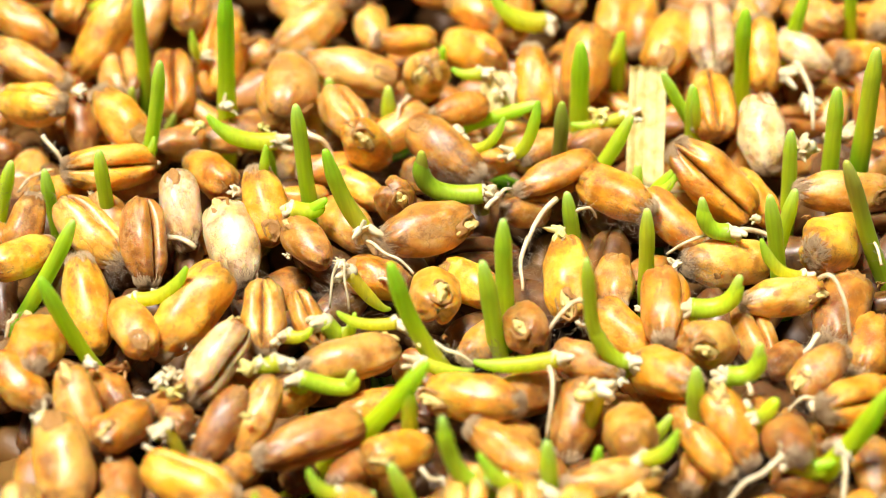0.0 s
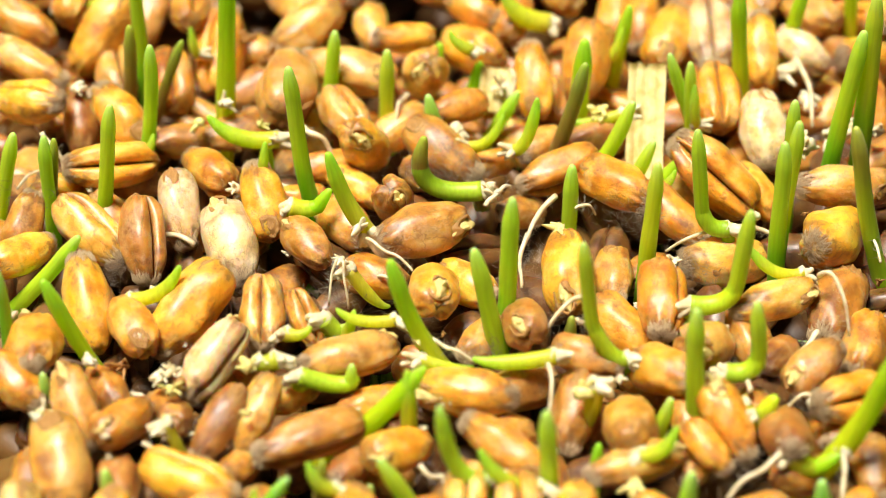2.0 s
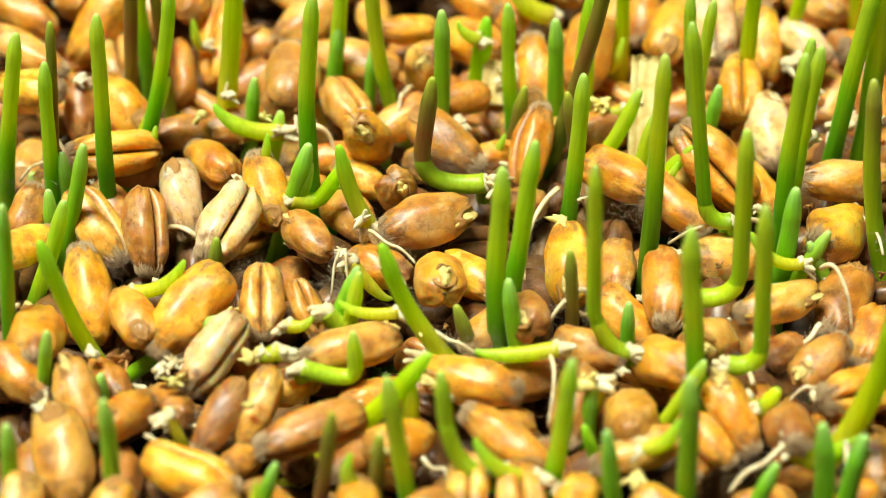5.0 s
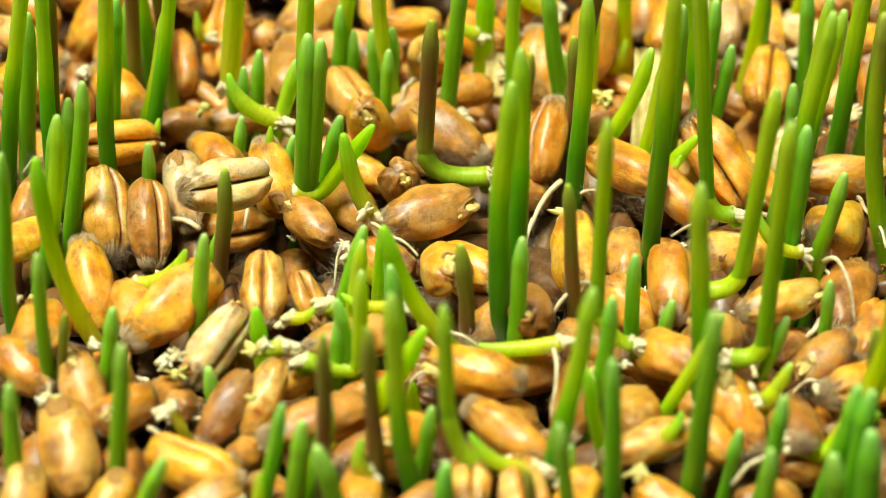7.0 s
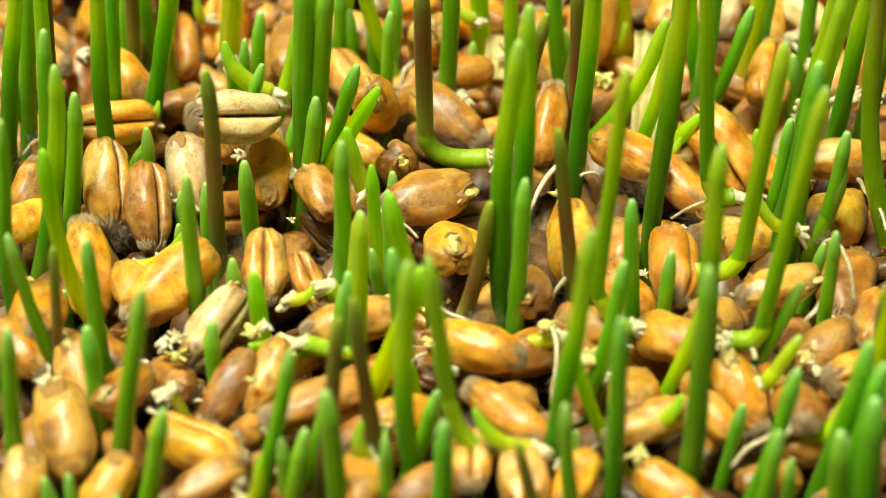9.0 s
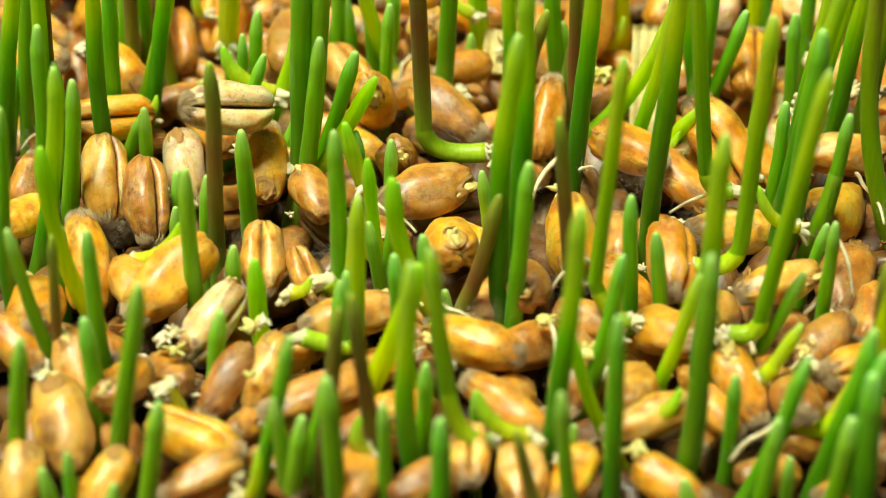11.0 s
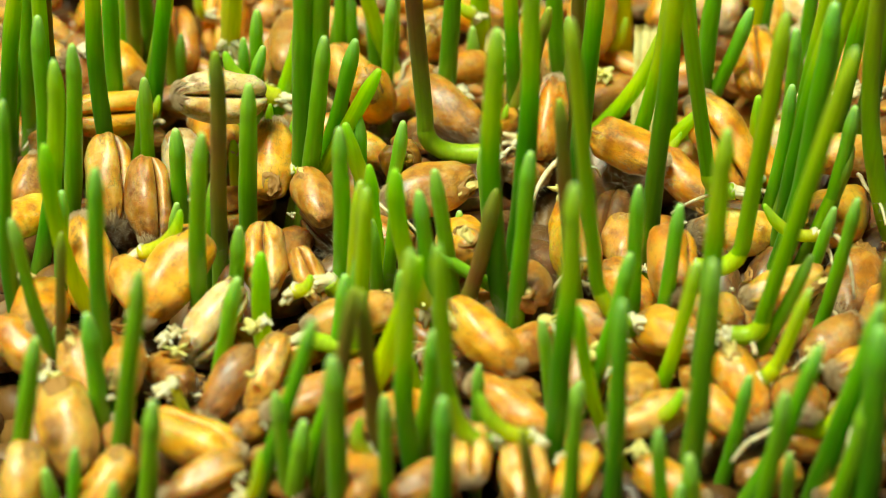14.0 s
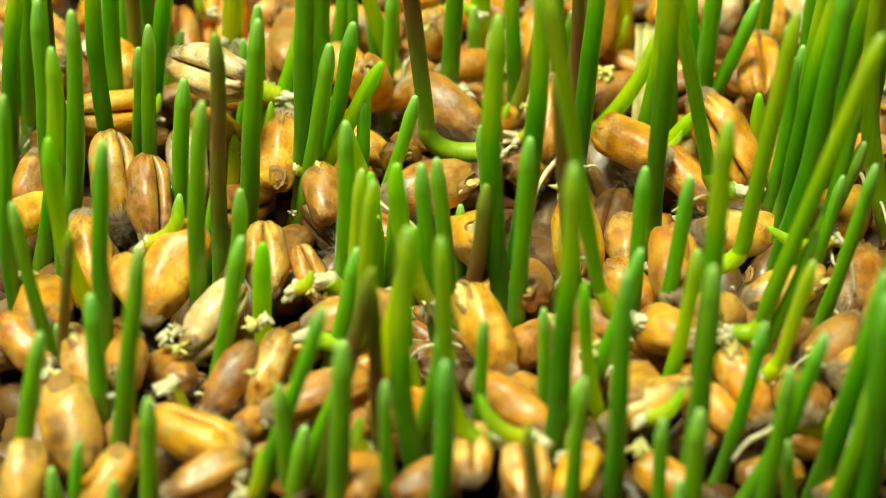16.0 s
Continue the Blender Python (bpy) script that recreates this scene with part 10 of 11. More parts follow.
    walk(s58, [up(0, -8.14, -26.02, -6, 4.92), up(2, -7.77, -26.02, 3.74, 4.92), up(4.2, -7.1, -26.02, 6.13, 8.94), up(6.3, -7.5, -26.02, 11.47, 3.05), up(7, -7.73, -26.02, 13.55, 1.67), up(9.2, -6.72, -26.02, 13.4, 5.84), up(11.4, -6.63, -26.02, 13.93, 5.97), up(16, -4.69, -26.02, 16.9, 11.22)])
    walk(s59, [up(0, -4.52, -25.25, -7, 0), up(2.2, -4.52, -25.25, -6, 0), up(4.2, -4.26, -25.25, 3.17, 3.35), up(6.3, -4.23, -25.25, 8.78, 1.67), up(7, -5.01, -25.25, 13.32, -1.91), up(9.2, -5.94, -25.25, 14.36, -5.18), up(11.4, -5.87, -25.25, 14.17, -4.98), up(16, -4.67, -25.25, 15.04, -0.52)])
    walk(s60, [up(0, -3.45, -25.77, 3.48, -16.12), up(2, -4.12, -25.77, 3.63, -23.71), up(4.2, -3.56, -25.77, 8.13, -7.15), up(6.3, -3.91, -25.77, 14.34, -3.18), up(7, -3.47, -25.77, 16.6, -0.09), up(9.2, -2.38, -25.77, 17.75, 3.96), up(11.4, -2.11, -25.77, 17.2, 4.64), up(16, -2.44, -25.77, 20, 4.77)])
    walk(s61, [up(0, -4.62, -25.16, 0.26, 6.96), up(4.2, -4.86, -25.16, 0.73, 1.08), up(6.3, -4.44, -25.16, 0.63, 9.51), up(9.2, -3.98, -25.16, 2.74, 10.76), up(16, -3.8, -25.16, 3.13, 11.84)])
    walk(s62, [up(0, -12.03, -26.74, -6, 31.17), up(2, -9.97, -26.74, 2.91, 31.17), up(4.2, -10.65, -26.74, 2.6, 24), up(6.3, -11.04, -26.74, 6.73, 7.78), up(7, -10.45, -26.74, 8.15, 10.33), up(9.2, -9.75, -26.74, 11.43, 10.81), up(12.5, -9.56, -26.74, 12.27, 10.93), up(14.5, -7.95, -26.74, 13.7, 16.04), up(16, -7.73, -26.74, 14.27, 16.24)])
    walk(s63, [up(0, -21.88, -25.77, -6, -1.31), up(2, -21.97, -25.77, 2.7, -1.31), up(4.2, -22.13, -25.77, 6.48, -1.81), up(6.3, -20.71, -25.77, 11.23, 5.37), up(7, -20.41, -25.77, 12.35, 6.16), up(9.2, -18.88, -25.77, 15.62, 10.06), up(11.4, -18.99, -25.77, 15.58, 9.74), up(16, -18.93, -25.77, 18.28, 8.59)])
    walk(s64, [up(0, -23.63, -15.72, -7, 0), up(2.2, -23.63, -15.72, -6, 0), up(4.2, -23.64, -15.72, -0.82, 0), up(6.3, -22.95, -15.72, 4.24, 7.3), up(7, -22.47, -15.72, 6.47, 9.09), up(9.2, -23.91, -15.72, 11.06, -0.08), up(11.4, -23.61, -15.72, 11.36, 1.33), up(12.5, -23.25, -15.72, 13.62, 3.09), up(16, -22.13, -15.72, 18.67, 6.91)])
    walk(s65, [up(0, -26.35, -3.18, 5.35, 24.91), up(2, -26.04, -3.18, 3.62, 36.57), up(4.2, -26.78, -3.18, 5.82, 19.85), up(6.3, -27.29, -3.18, 8.29, 10.76), up(7, -27.09, -3.18, 13.12, 6.07), up(9.2, -26.97, -3.18, 15.89, 4.16), up(11.4, -26.96, -3.18, 15.22, 4.76), up(16, -27.16, -3.18, 16.83, 2.87)])
    walk(s66, [up(0, -27.76, -10.51, 6.33, -16.27), up(2, -27.56, -10.51, 5.82, -16.29), up(4.2, -27.63, -10.51, 7.55, -12.18), up(6.3, -27.71, -10.51, 12.58, -3.8), up(7, -27.44, -10.51, 15.17, 0.59), up(9.2, -27.01, -10.51, 14.3, 1.1), up(11.4, -27.14, -10.51, 14.11, 0.36), up(16, -26.67, -10.51, 14.76, 2.85)])
    walk(s67, [up(0, -27.4, -15.89, -6, 0), up(2, -27.29, -15.89, 2.06, 0), up(4.2, -26.8, -15.89, 4.35, 10.42), up(6.3, -26.96, -15.89, 8.97, 4.21), up(7, -27.06, -15.89, 11.36, 3.49), up(9.2, -29.06, -15.89, 11.46, -7.38), up(11.4, -28.9, -15.89, 11.51, -6.49), up(16, -28.53, -15.89, 13.62, -2.94)])
    walk(s68, [up(0, -26.72, -16.09, -7, 0), up(2.2, -26.72, -16.09, -6, 0), up(4.2, -26.87, -16.09, -0.46, 0), up(6.3, -26.86, -16.09, 2.24, -2.24), up(7, -25.67, -16.09, 6.3, 7.91), up(9.2, -26.07, -16.09, 10.65, 3.15), up(11.4, -25.93, -16.09, 11.19, 3.62), up(16, -24.96, -16.09, 11.36, 7.91)])
    walk(s69, [up(0, -27.53, -0.16, -7, 0), up(2.2, -27.53, -0.16, -6, 0), up(4.2, -26.39, -0.16, 6.24, 11.89), up(6.3, -25.31, -0.16, 11.64, 10.55), up(7, -25.6, -0.16, 13.8, 6.95), up(9.2, -26.41, -0.16, 11.16, 5.18), up(11.4, -26.35, -0.16, 12.21, 4.73), up(16, -26.07, -0.16, 17.75, 2.55)])
    walk(s70, [up(0, -28.64, 5.64, -7, 0), up(2.2, -28.64, 5.64, -6, 0), up(4.2, -28.74, 5.64, 1.19, -3.48), up(6.3, -27.88, 5.64, 6.47, 6.22), up(7, -27.83, 5.64, 7.95, 5.46), up(9.2, -28.9, 5.64, 9.33, -1.5), up(11.4, -28.63, 5.64, 9.13, 0.09), up(16, -29.1, 5.64, 10.33, -2.41)])
    walk(s71, [up(0, -29.44, 1.64, -7, 0), up(2.2, -29.44, 1.64, -6, 0), up(4.2, -29.12, 1.64, 0.26, 0), up(6.3, -28.88, 1.64, 7.36, 4.02), up(7, -28.14, 1.64, 9.18, 7.61), up(9.2, -28.38, 1.64, 15.51, 3.76), up(11.4, -28.72, 1.64, 15.32, 2.6), up(16, -28.67, 1.64, 17.43, 2.45)])
    walk(s72, [up(0, -30.69, -9.98, -6, 0.4), up(2, -30.71, -9.98, 6.14, 0.4), up(4.2, -30.11, -9.98, 9.88, 4.08), up(6.3, -29.88, -9.98, 14.11, 4.81), up(9.2, -29.66, -9.98, 16.52, 5.58), up(16, -29.4, -9.98, 17.92, 6.4)])
    walk(s73, [up(0, -22.12, -6.77, 1, 0), up(2, -22.46, -6.77, 0.73, -1.67), up(4.2, -22.55, -6.77, 0.7, 2.42), up(6.3, -22.39, -6.77, 0.79, -0.76), up(9.2, -22.55, -6.77, 0.64, -3.24), up(16, -21.41, -6.77, 2.18, -21.36)])
    walk(s74, [up(0, -17.6, -10.19, -7, 0), up(2.2, -17.6, -10.19, -6, 0), up(4.2, -15.94, -10.19, 0.5, 58.95), up(6.3, -16.08, -10.19, 3.99, 19), up(7, -16.61, -10.19, 8.27, 7.23), up(9.2, -17.65, -10.19, 11.85, 1.13), up(11.4, -17.55, -10.19, 12.15, 1.63), up(12.5, -16.83, -10.19, 13.2, 4.84), up(16, -16.27, -10.19, 17.6, 6.73)])
    walk(s75, [up(0, -17.29, -3.47, -7, 0), up(4.3, -17.29, -3.47, -6, 0), up(6.3, -15.5, -3.47, 1.1, 48.16), up(7, -15.4, -3.47, 4.73, 19.93), up(9.2, -17.23, -3.47, 5.76, 0.55), up(11.4, -16.9, -3.47, 5.92, 3.52), up(16, -16.18, -3.47, 6.1, 9.56)])
    walk(s76, [up(0, -16.59, -3.81, -7, 0), up(2.2, -16.59, -3.81, -6, 0), up(4.2, -16.37, -3.81, 0.8, 9.93), up(6.3, -16.26, -3.81, 6.64, 2.71), up(7, -15.62, -3.81, 8.86, 5.93), up(9.2, -16.56, -3.81, 16.12, 0.1), up(11.4, -16.09, -3.81, 16.17, 1.72), up(16, -15.82, -3.81, 18.48, 2.34)])
    walk(s77, [up(0, -14.91, 15.18, -7, 0), up(2.2, -14.91, 15.18, -6, 0), up(4.2, -14.77, 15.18, 1.62, 6.01), up(6.3, -14.57, 15.18, 4.66, 4.5), up(9.2, -14.28, 15.18, 7.34, 5.1), up(11.4, -14.43, 15.18, 6.87, 4.18), up(16, -14.6, 15.18, 7.32, 2.55)])
    walk(s78, [up(0, -15.97, 15.18, -7, 0), up(4.3, -15.97, 15.18, -6, 0), up(6.3, -15.85, 15.18, 2.61, 2.99), up(9.2, -15.62, 15.18, 4.79, 4.43), up(16, -15.85, 15.18, 4.12, 1.88)])
    walk(s79, [up(0, -16.04, 9.38, -7, 0), up(4.3, -16.04, 9.38, -6, 0), up(6.3, -15.92, 9.38, 1.01, 3.06), up(9.2, -13.77, 9.38, 6.81, 15.67), up(11.4, -13.54, 9.38, 7.13, 16.55), up(16, -13.97, 9.38, 8.87, 11.48)])
    walk(s80, [up(0, -16.83, 15.2, -7, 0), up(5, -16.83, 15.2, -6, 0), up(7, -16.94, 15.2, 2.94, -2.46), up(9.2, -16.81, 15.2, 3.04, 0.41), up(16, -16.84, 15.2, 1.93, -0.41)])
    walk(s81, [up(0, -12.1, 8.06, -7, 0), up(4.3, -12.1, 8.06, -6, 0), up(6.3, -11.75, 8.06, 1.4, 10.48), up(9.2, -11.08, 8.06, 3.57, 13.99), up(11.4, -10.57, 8.06, 3.63, 20.34), up(16, -10.49, 8.06, 5.15, 15.92)])
    walk(s82, [up(0, -9.45, 6.34, -7, 0), up(2.2, -9.45, 6.34, -6, 0), up(4.2, -8.36, 6.34, -0.02, 0), up(6.3, -7.76, 6.34, 4.35, 18.42), up(7, -7.9, 6.34, 5.85, 12.55), up(9.2, -6.58, 6.34, 9.07, 14.49), up(11.4, -6.56, 6.34, 9.64, 13.5), up(16, -6.89, 6.34, 12.1, 8.16)])
    grow(s83, [(0, 3.83, 0.79), (2, 3.78, 1.06), (4.2, 3.55, 1.79), (6.3, 4.19, 5.96), (7, 4.15, 8.15), (9.2, 4.27, 11.93), (11.4, 4.07, 12.7), (16, 4.96, 13.83)])
    walk(s84, [up(0, -7.62, -8.42, -7, 0), up(2.2, -7.62, -8.42, -6, 0), up(4.2, -6.59, -8.42, 2.65, 17.87), up(6.3, -5.56, -8.42, 5.83, 17.38), up(7, -5.74, -8.42, 7.54, 12.31), up(9.2, -7.29, -8.42, 13.61, -0.77), up(11.4, -7.58, -8.42, 13.9, -2.04), up(16, -6.9, -8.42, 14.56, 0.42)])
    walk(s85, [up(0, -4.94, -4.72, -7, 0), up(5, -4.94, -4.72, -6, 0), up(7, -4.49, -4.72, 4.46, 5.94), up(9.2, -5.38, -4.72, 8.42, -0.98), up(11.4, -5.49, -4.72, 8.48, -1.66), up(16, -5.5, -4.72, 7.12, -2.73)])
    walk(s86, [up(0, -4.11, -5.34, -7, 0), up(5, -4.11, -5.34, -6, 0), up(7, -4.08, -5.34, 3.93, 0.37), up(9.2, -4.21, -5.34, 6.63, -0.76), up(11.4, -3.33, -5.34, 6.94, 6.04), up(16, -3.48, -5.34, 8.39, 4.06)])
    walk(s87, [up(0, -6.65, -14.74, -7, 0), up(5, -6.65, -14.74, -6, 0), up(7, -7.51, -14.74, 6.36, -9.64), up(9.2, -6.69, -14.74, 7.22, -1.04), up(11.4, -6.73, -14.74, 6.77, -1.44), up(16, -4.61, -14.74, 11.19, 9.72)])
    walk(s88, [up(0, -0.95, -11.31, -7, 0), up(7.2, -0.95, -11.31, -6, 0), up(9.2, -1.4, -11.31, 4.72, -4.71), up(11.4, -1.69, -11.31, 7.34, -4.96), up(12.5, -1.98, -11.31, 8.93, -5.6), up(16, -1.82, -11.31, 13.23, -2.51)])
    walk(s89, [up(0, 0.05, -8.93, -7, 0), up(9.4, 0.05, -8.93, -6, 0), up(11.4, -0.15, -8.93, 2.17, -4.26), up(12.5, -0.92, -8.93, 7.44, -6.93), up(16, -0.81, -8.93, 11.8, -4.01)])
    walk(s90, [up(0, 1.36, -9.89, -7, 0), up(2.2, 1.36, -9.89, -6, 0), up(4.2, 0.76, -9.89, 1.3, -18.63), up(6.3, 0.88, -9.89, 3.99, -6.85), up(7, 0.9, -9.89, 7.16, -5.2), up(9.2, 3.13, -9.89, 9.38, 7.44), up(11.4, 3.7, -9.89, 9.68, 10.1), up(16, 2.64, -9.89, 10.35, 3.65)])
    walk(s91, [up(0, 3.04, -0.86, -7, 0), up(7.2, 3.04, -0.86, -6, 0), up(9.2, 2.77, -0.86, 1.6, -7.41), up(11.4, 2.58, -0.86, 4.32, -5.45), up(16, 2.29, -0.86, 8.29, -4.9)])
    walk(s92, [up(0, -4.06, 2.55, -7, 0), up(7.2, -4.06, 2.55, -6, 0), up(9.2, -4.08, 2.55, 2.56, -1), up(11.4, -3.97, 2.55, 4.48, 1.08), up(16, -2.38, 2.55, 8.31, 11.6)])
    walk(s93, [up(0, 9.05, -9.02, -6, 3.84), up(2, 9.16, -9.02, 1.11, 3.84), up(4.2, 8.82, -9.02, 4.84, -2.25), up(6.3, 8.44, -9.02, 9.99, -2.86), up(7, 8.18, -9.02, 11.79, -3.45), up(9.2, 7.42, -9.02, 15.19, -4.99), up(11.4, 7.61, -9.02, 15.58, -4.19), up(16, 7.15, -9.02, 19.05, -4.24)])
    walk(s94, [up(0, 10.06, -17.68, -7, 0), up(2.2, 10.06, -17.68, -6, 0), up(4.2, 9.65, -17.68, -1.09, 0), up(6.3, 10.82, -17.68, 7.29, 4.46), up(7, 10.92, -17.68, 9.21, 3.47), up(9.2, 11.62, -17.68, 10.79, 5.88), up(11.4, 11.59, -17.68, 10.84, 5.67), up(16, 12.62, -17.68, 11.26, 10.14)])
    walk(s95, [up(0, 10.38, -22.04, 1.35, 2.09), up(2, 10.44, -22.04, 1.35, 3.83), up(4.2, 9.61, -22.04, 1.98, -15.49), up(6.3, 8.93, -22.04, 4.73, -13.51), up(7, 9.15, -22.04, 6.68, -7.07), up(9.2, 8.05, -22.04, 7.28, -13.6), up(11.4, 8.1, -22.04, 8.33, -10.93), up(16, 8.72, -22.04, 12.18, -1.67)])
    walk(s96, [up(0, 10.86, -27.25, -7, 0), up(2.2, 10.86, -27.25, -6, 0), up(4.2, 10.14, -27.25, 4.14, -8.77), up(6.3, 10.65, -27.25, 10.19, -1.1), up(7, 10.29, -27.25, 12.53, -2.48), up(9.2, 10.76, -27.25, 14.52, -0.36), up(11.4, 10.68, -27.25, 14.1, -0.69), up(16, 10.88, -27.25, 17.75, 0.08)])
    walk(s97, [up(0, 13.01, -9.91, -7, 0), up(2.2, 13.01, -9.91, -6, 0), up(4.2, 13.04, -9.91, 0.25, 0), up(6.3, 12.63, -9.91, 5.05, -3.9), up(7, 12.99, -9.91, 6.25, -0.15), up(9.2, 12.56, -9.91, 9.64, -2.56), up(11.4, 12.69, -9.91, 9.45, -1.87), up(16, 13.32, -9.91, 11.85, 1.43)])
    walk(s98, [up(0, 15.18, -10.78, -7, 0), up(4.3, 15.18, -10.78, -6, 0), up(6.3, 15.89, -10.78, 0.56, 33.94), up(7, 15.74, -10.78, 2.85, 9.35), up(9.2, 15.41, -10.78, 5.81, 1.54), up(11.4, 14.37, -10.78, 7.15, -6.83), up(12.5, 14.99, -10.78, 7.98, -2.18), up(16, 16.31, -10.78, 11.82, 3.53)])
    walk(s99, [up(0, 7.95, -30.17, -7, 0), up(4.3, 7.95, -30.17, -6, 0), up(6.3, 6.88, -30.17, 8.36, -8.22), up(7, 6.94, -30.17, 9.76, -6.57), up(9.2, 7.31, -30.17, 10, -4.03), up(11.4, 7.12, -30.17, 10.63, -4.89), up(12.5, 7.6, -30.17, 11.19, -1.93), up(16, 8.4, -30.17, 11.53, 2.48)])
    walk(s100, [up(0, 8.05, -25.2, -7, 0), up(4.3, 8.05, -25.2, -6, 0), up(6.3, 8.05, -25.2, 3.02, 0.02), up(9.2, 8.45, -25.2, 2.67, 7.24), up(16, 8.35, -25.2, 3.17, 4.71)])
    walk(s101, [up(0, 20.46, -27.51, -7, 0), up(2.2, 20.46, -27.51, -6, 0), up(4.2, 21.11, -27.51, 2.86, 14.14), up(6.3, 21.48, -27.51, 6.73, 7.95), up(7, 21.22, -27.51, 9.63, 2.7), up(9.2, 22.07, -27.51, 10.45, 6.7), up(11.4, 22.8, -27.51, 10.99, 9.78), up(16, 23.42, -27.51, 12.84, 9.95)])
    walk(s102, [up(0, 24.86, -26.28, -6, -3.02), up(2, 24.72, -26.28, 2.18, -3.02), up(4.2, 24.04, -26.28, 6.13, -7.34), up(6.3, 25.16, -26.28, 8.03, 1.61), up(7, 26.01, -26.28, 9.44, 6.06), up(9.2, 26.51, -26.28, 11.72, 6.95), up(11.4, 26.88, -26.28, 12.25, 8.21), up(16, 26.84, -26.28, 16.89, 5.24)])
    walk(s103, [up(0, 26.36, -27.05, -7, 0), up(2.2, 26.36, -27.05, -6, 0), up(4.2, 26.96, -27.05, 4.97, 7.39), up(6.3, 26.55, -27.05, 7.53, 1.55), up(7, 26.77, -27.05, 9.68, 2.55), up(9.2, 27.53, -27.05, 10.51, 6.56), up(16, 27.84, -27.05, 13.85, 6.27)])
    walk(s104, [up(0, 28.59, -20.15, -7, 0), up(2.2, 28.59, -20.15, -6, 0), up(4.2, 29.1, -20.15, 4.43, 7.13), up(6.3, 27.91, -20.15, 8.28, -4.88), up(9.2, 28.47, -20.15, 11.01, -0.62), up(16, 28.48, -20.15, 13.41, -0.47)])
    grow(s105, [(0, 1, 0.73), (4.2, 0.84, 0.74), (6.3, 1.02, 2.77), (7, 1.13, 3.57), (9.2, 2.14, 4.43), (11.4, 2.17, 5), (16, 2.32, 10.4)])
    walk(s106, [up(0, 21.9, -14.56, -7, 0), up(4.3, 21.9, -14.56, -6, 0), up(6.3, 22.61, -14.56, 3.34, 9.84), up(7, 23.18, -14.56, 4.66, 12.9), up(9.2, 24.03, -14.56, 6.2, 16.12), up(11.4, 24.27, -14.56, 6.61, 16.72), up(16, 24.54, -14.56, 10.05, 10.97)])
    walk(s107, [up(0, 26.49, -11.08, -7, 0), up(4.3, 26.49, -11.08, -6, 0), up(6.3, 26.72, -11.08, 3.04, 3.49), up(7, 26.44, -11.08, 4.94, -0.81), up(9.2, 26.57, -11.08, 7.85, 0.05), up(11.4, 26.62, -11.08, 8.16, 0.34), up(12.5, 27.04, -11.08, 8.74, 2.78), up(16, 28.62, -11.08, 13.04, 7.79)])
    walk(s108, [up(0, 26.52, -3.49, -7, 0), up(2.2, 26.52, -3.49, -6, 0), up(4.2, 27.53, -3.49, 1.17, 31.12), up(6.3, 27.63, -3.49, 6.9, 7.26), up(7, 27.99, -3.49, 8.36, 7.75), up(9.2, 28.13, -3.49, 7.33, 10.21), up(11.4, 27.93, -3.49, 8.1, 7.75), up(16, 29.26, -3.49, 8.94, 14.26)])
    walk(s109, [up(0, 26.93, -3.49, -7, 0), up(2.2, 26.93, -3.49, -6, 0), up(4.2, 25.91, -3.49, 1.07, -33.15), up(6.3, 27.05, -3.49, 3.78, 1.25), up(7, 27.32, -3.49, 5, 3.54), up(9.2, 27.98, -3.49, 10.73, 3.7), up(11.4, 28.17, -3.49, 11.53, 4.07), up(16, 28.42, -3.49, 13.19, 3.95)])
    walk(s110, [up(0, 24.43, 2.98, -7, 0), up(4.3, 24.43, 2.98, -6, 0), up(6.3, 24.65, 2.98, 7.46, 0.64), up(9.2, 25, 2.98, 6.55, 3.83), up(11.4, 24.65, 2.98, 7.79, 0.51), up(12.5, 24.92, 2.98, 8.13, 2.18), up(16, 24.75, 2.98, 11.54, -0.22)])
    walk(s111, [up(0, 20.92, 14.08, -7, 0), up(2.2, 20.92, 14.08, -6, 0), up(4.2, 21.17, 14.08, 2.17, 7.45), up(6.3, 21.04, 14.08, 4.82, 0.59), up(7, 21.67, 14.08, 6.7, 5.02), up(9.2, 23.07, 14.08, 8.64, 11.76), up(11.4, 22.8, 14.08, 7.65, 12.18), up(16, 23.4, 14.08, 8.62, 13.88)])
    walk(s112, [up(0, 14.86, 8.72, 1.14, 2.29), up(2, 16.02, 8.72, 3.04, 18.83), up(4.2, 15.73, 8.72, 3.52, 12.69), up(6.3, 15.95, 8.72, 8.33, 6.02), up(9.2, 16.93, 8.72, 11.93, 7.3), up(16, 15.81, 8.72, 15.41, 0.09)])
    walk(s113, [up(0, 17.56, 7.69, 1.41, 30.82), up(2, 18, 7.69, 2.23, 29.39), up(4.2, 18.69, 7.69, 2.6, 34.83), up(6.3, 18.74, 7.69, 2.77, 33.87), up(9.2, 19.07, 7.69, 3.32, 32.68), up(16, 18.97, 7.69, 3.3, 31.9)])
    walk(s114, [up(0, 8.94, 16.97, -7, 0), up(2.2, 8.94, 16.97, -6, 0), up(4.2, 9.04, 16.97, 4.65, 1.6), up(6.3, 7.44, 16.97, 9.74, -6.93), up(9.2, 7.9, 16.97, 11.31, -3.27), up(16, 7.96, 16.97, 13.34, -1.8)])
    walk(s115, [up(0, 6, 15.13, -7, 0), up(2.2, 6, 15.13, -6, 0), up(4.2, 6.27, 15.13, 0.83, 11.36), up(6.3, 6.21, 15.13, 4.26, 1.83), up(9.2, 7.64, 15.13, 7.27, 10.34), up(11.4, 7.74, 15.13, 7.01, 11.54), up(16, 7.83, 15.13, 7.88, 10.52)])
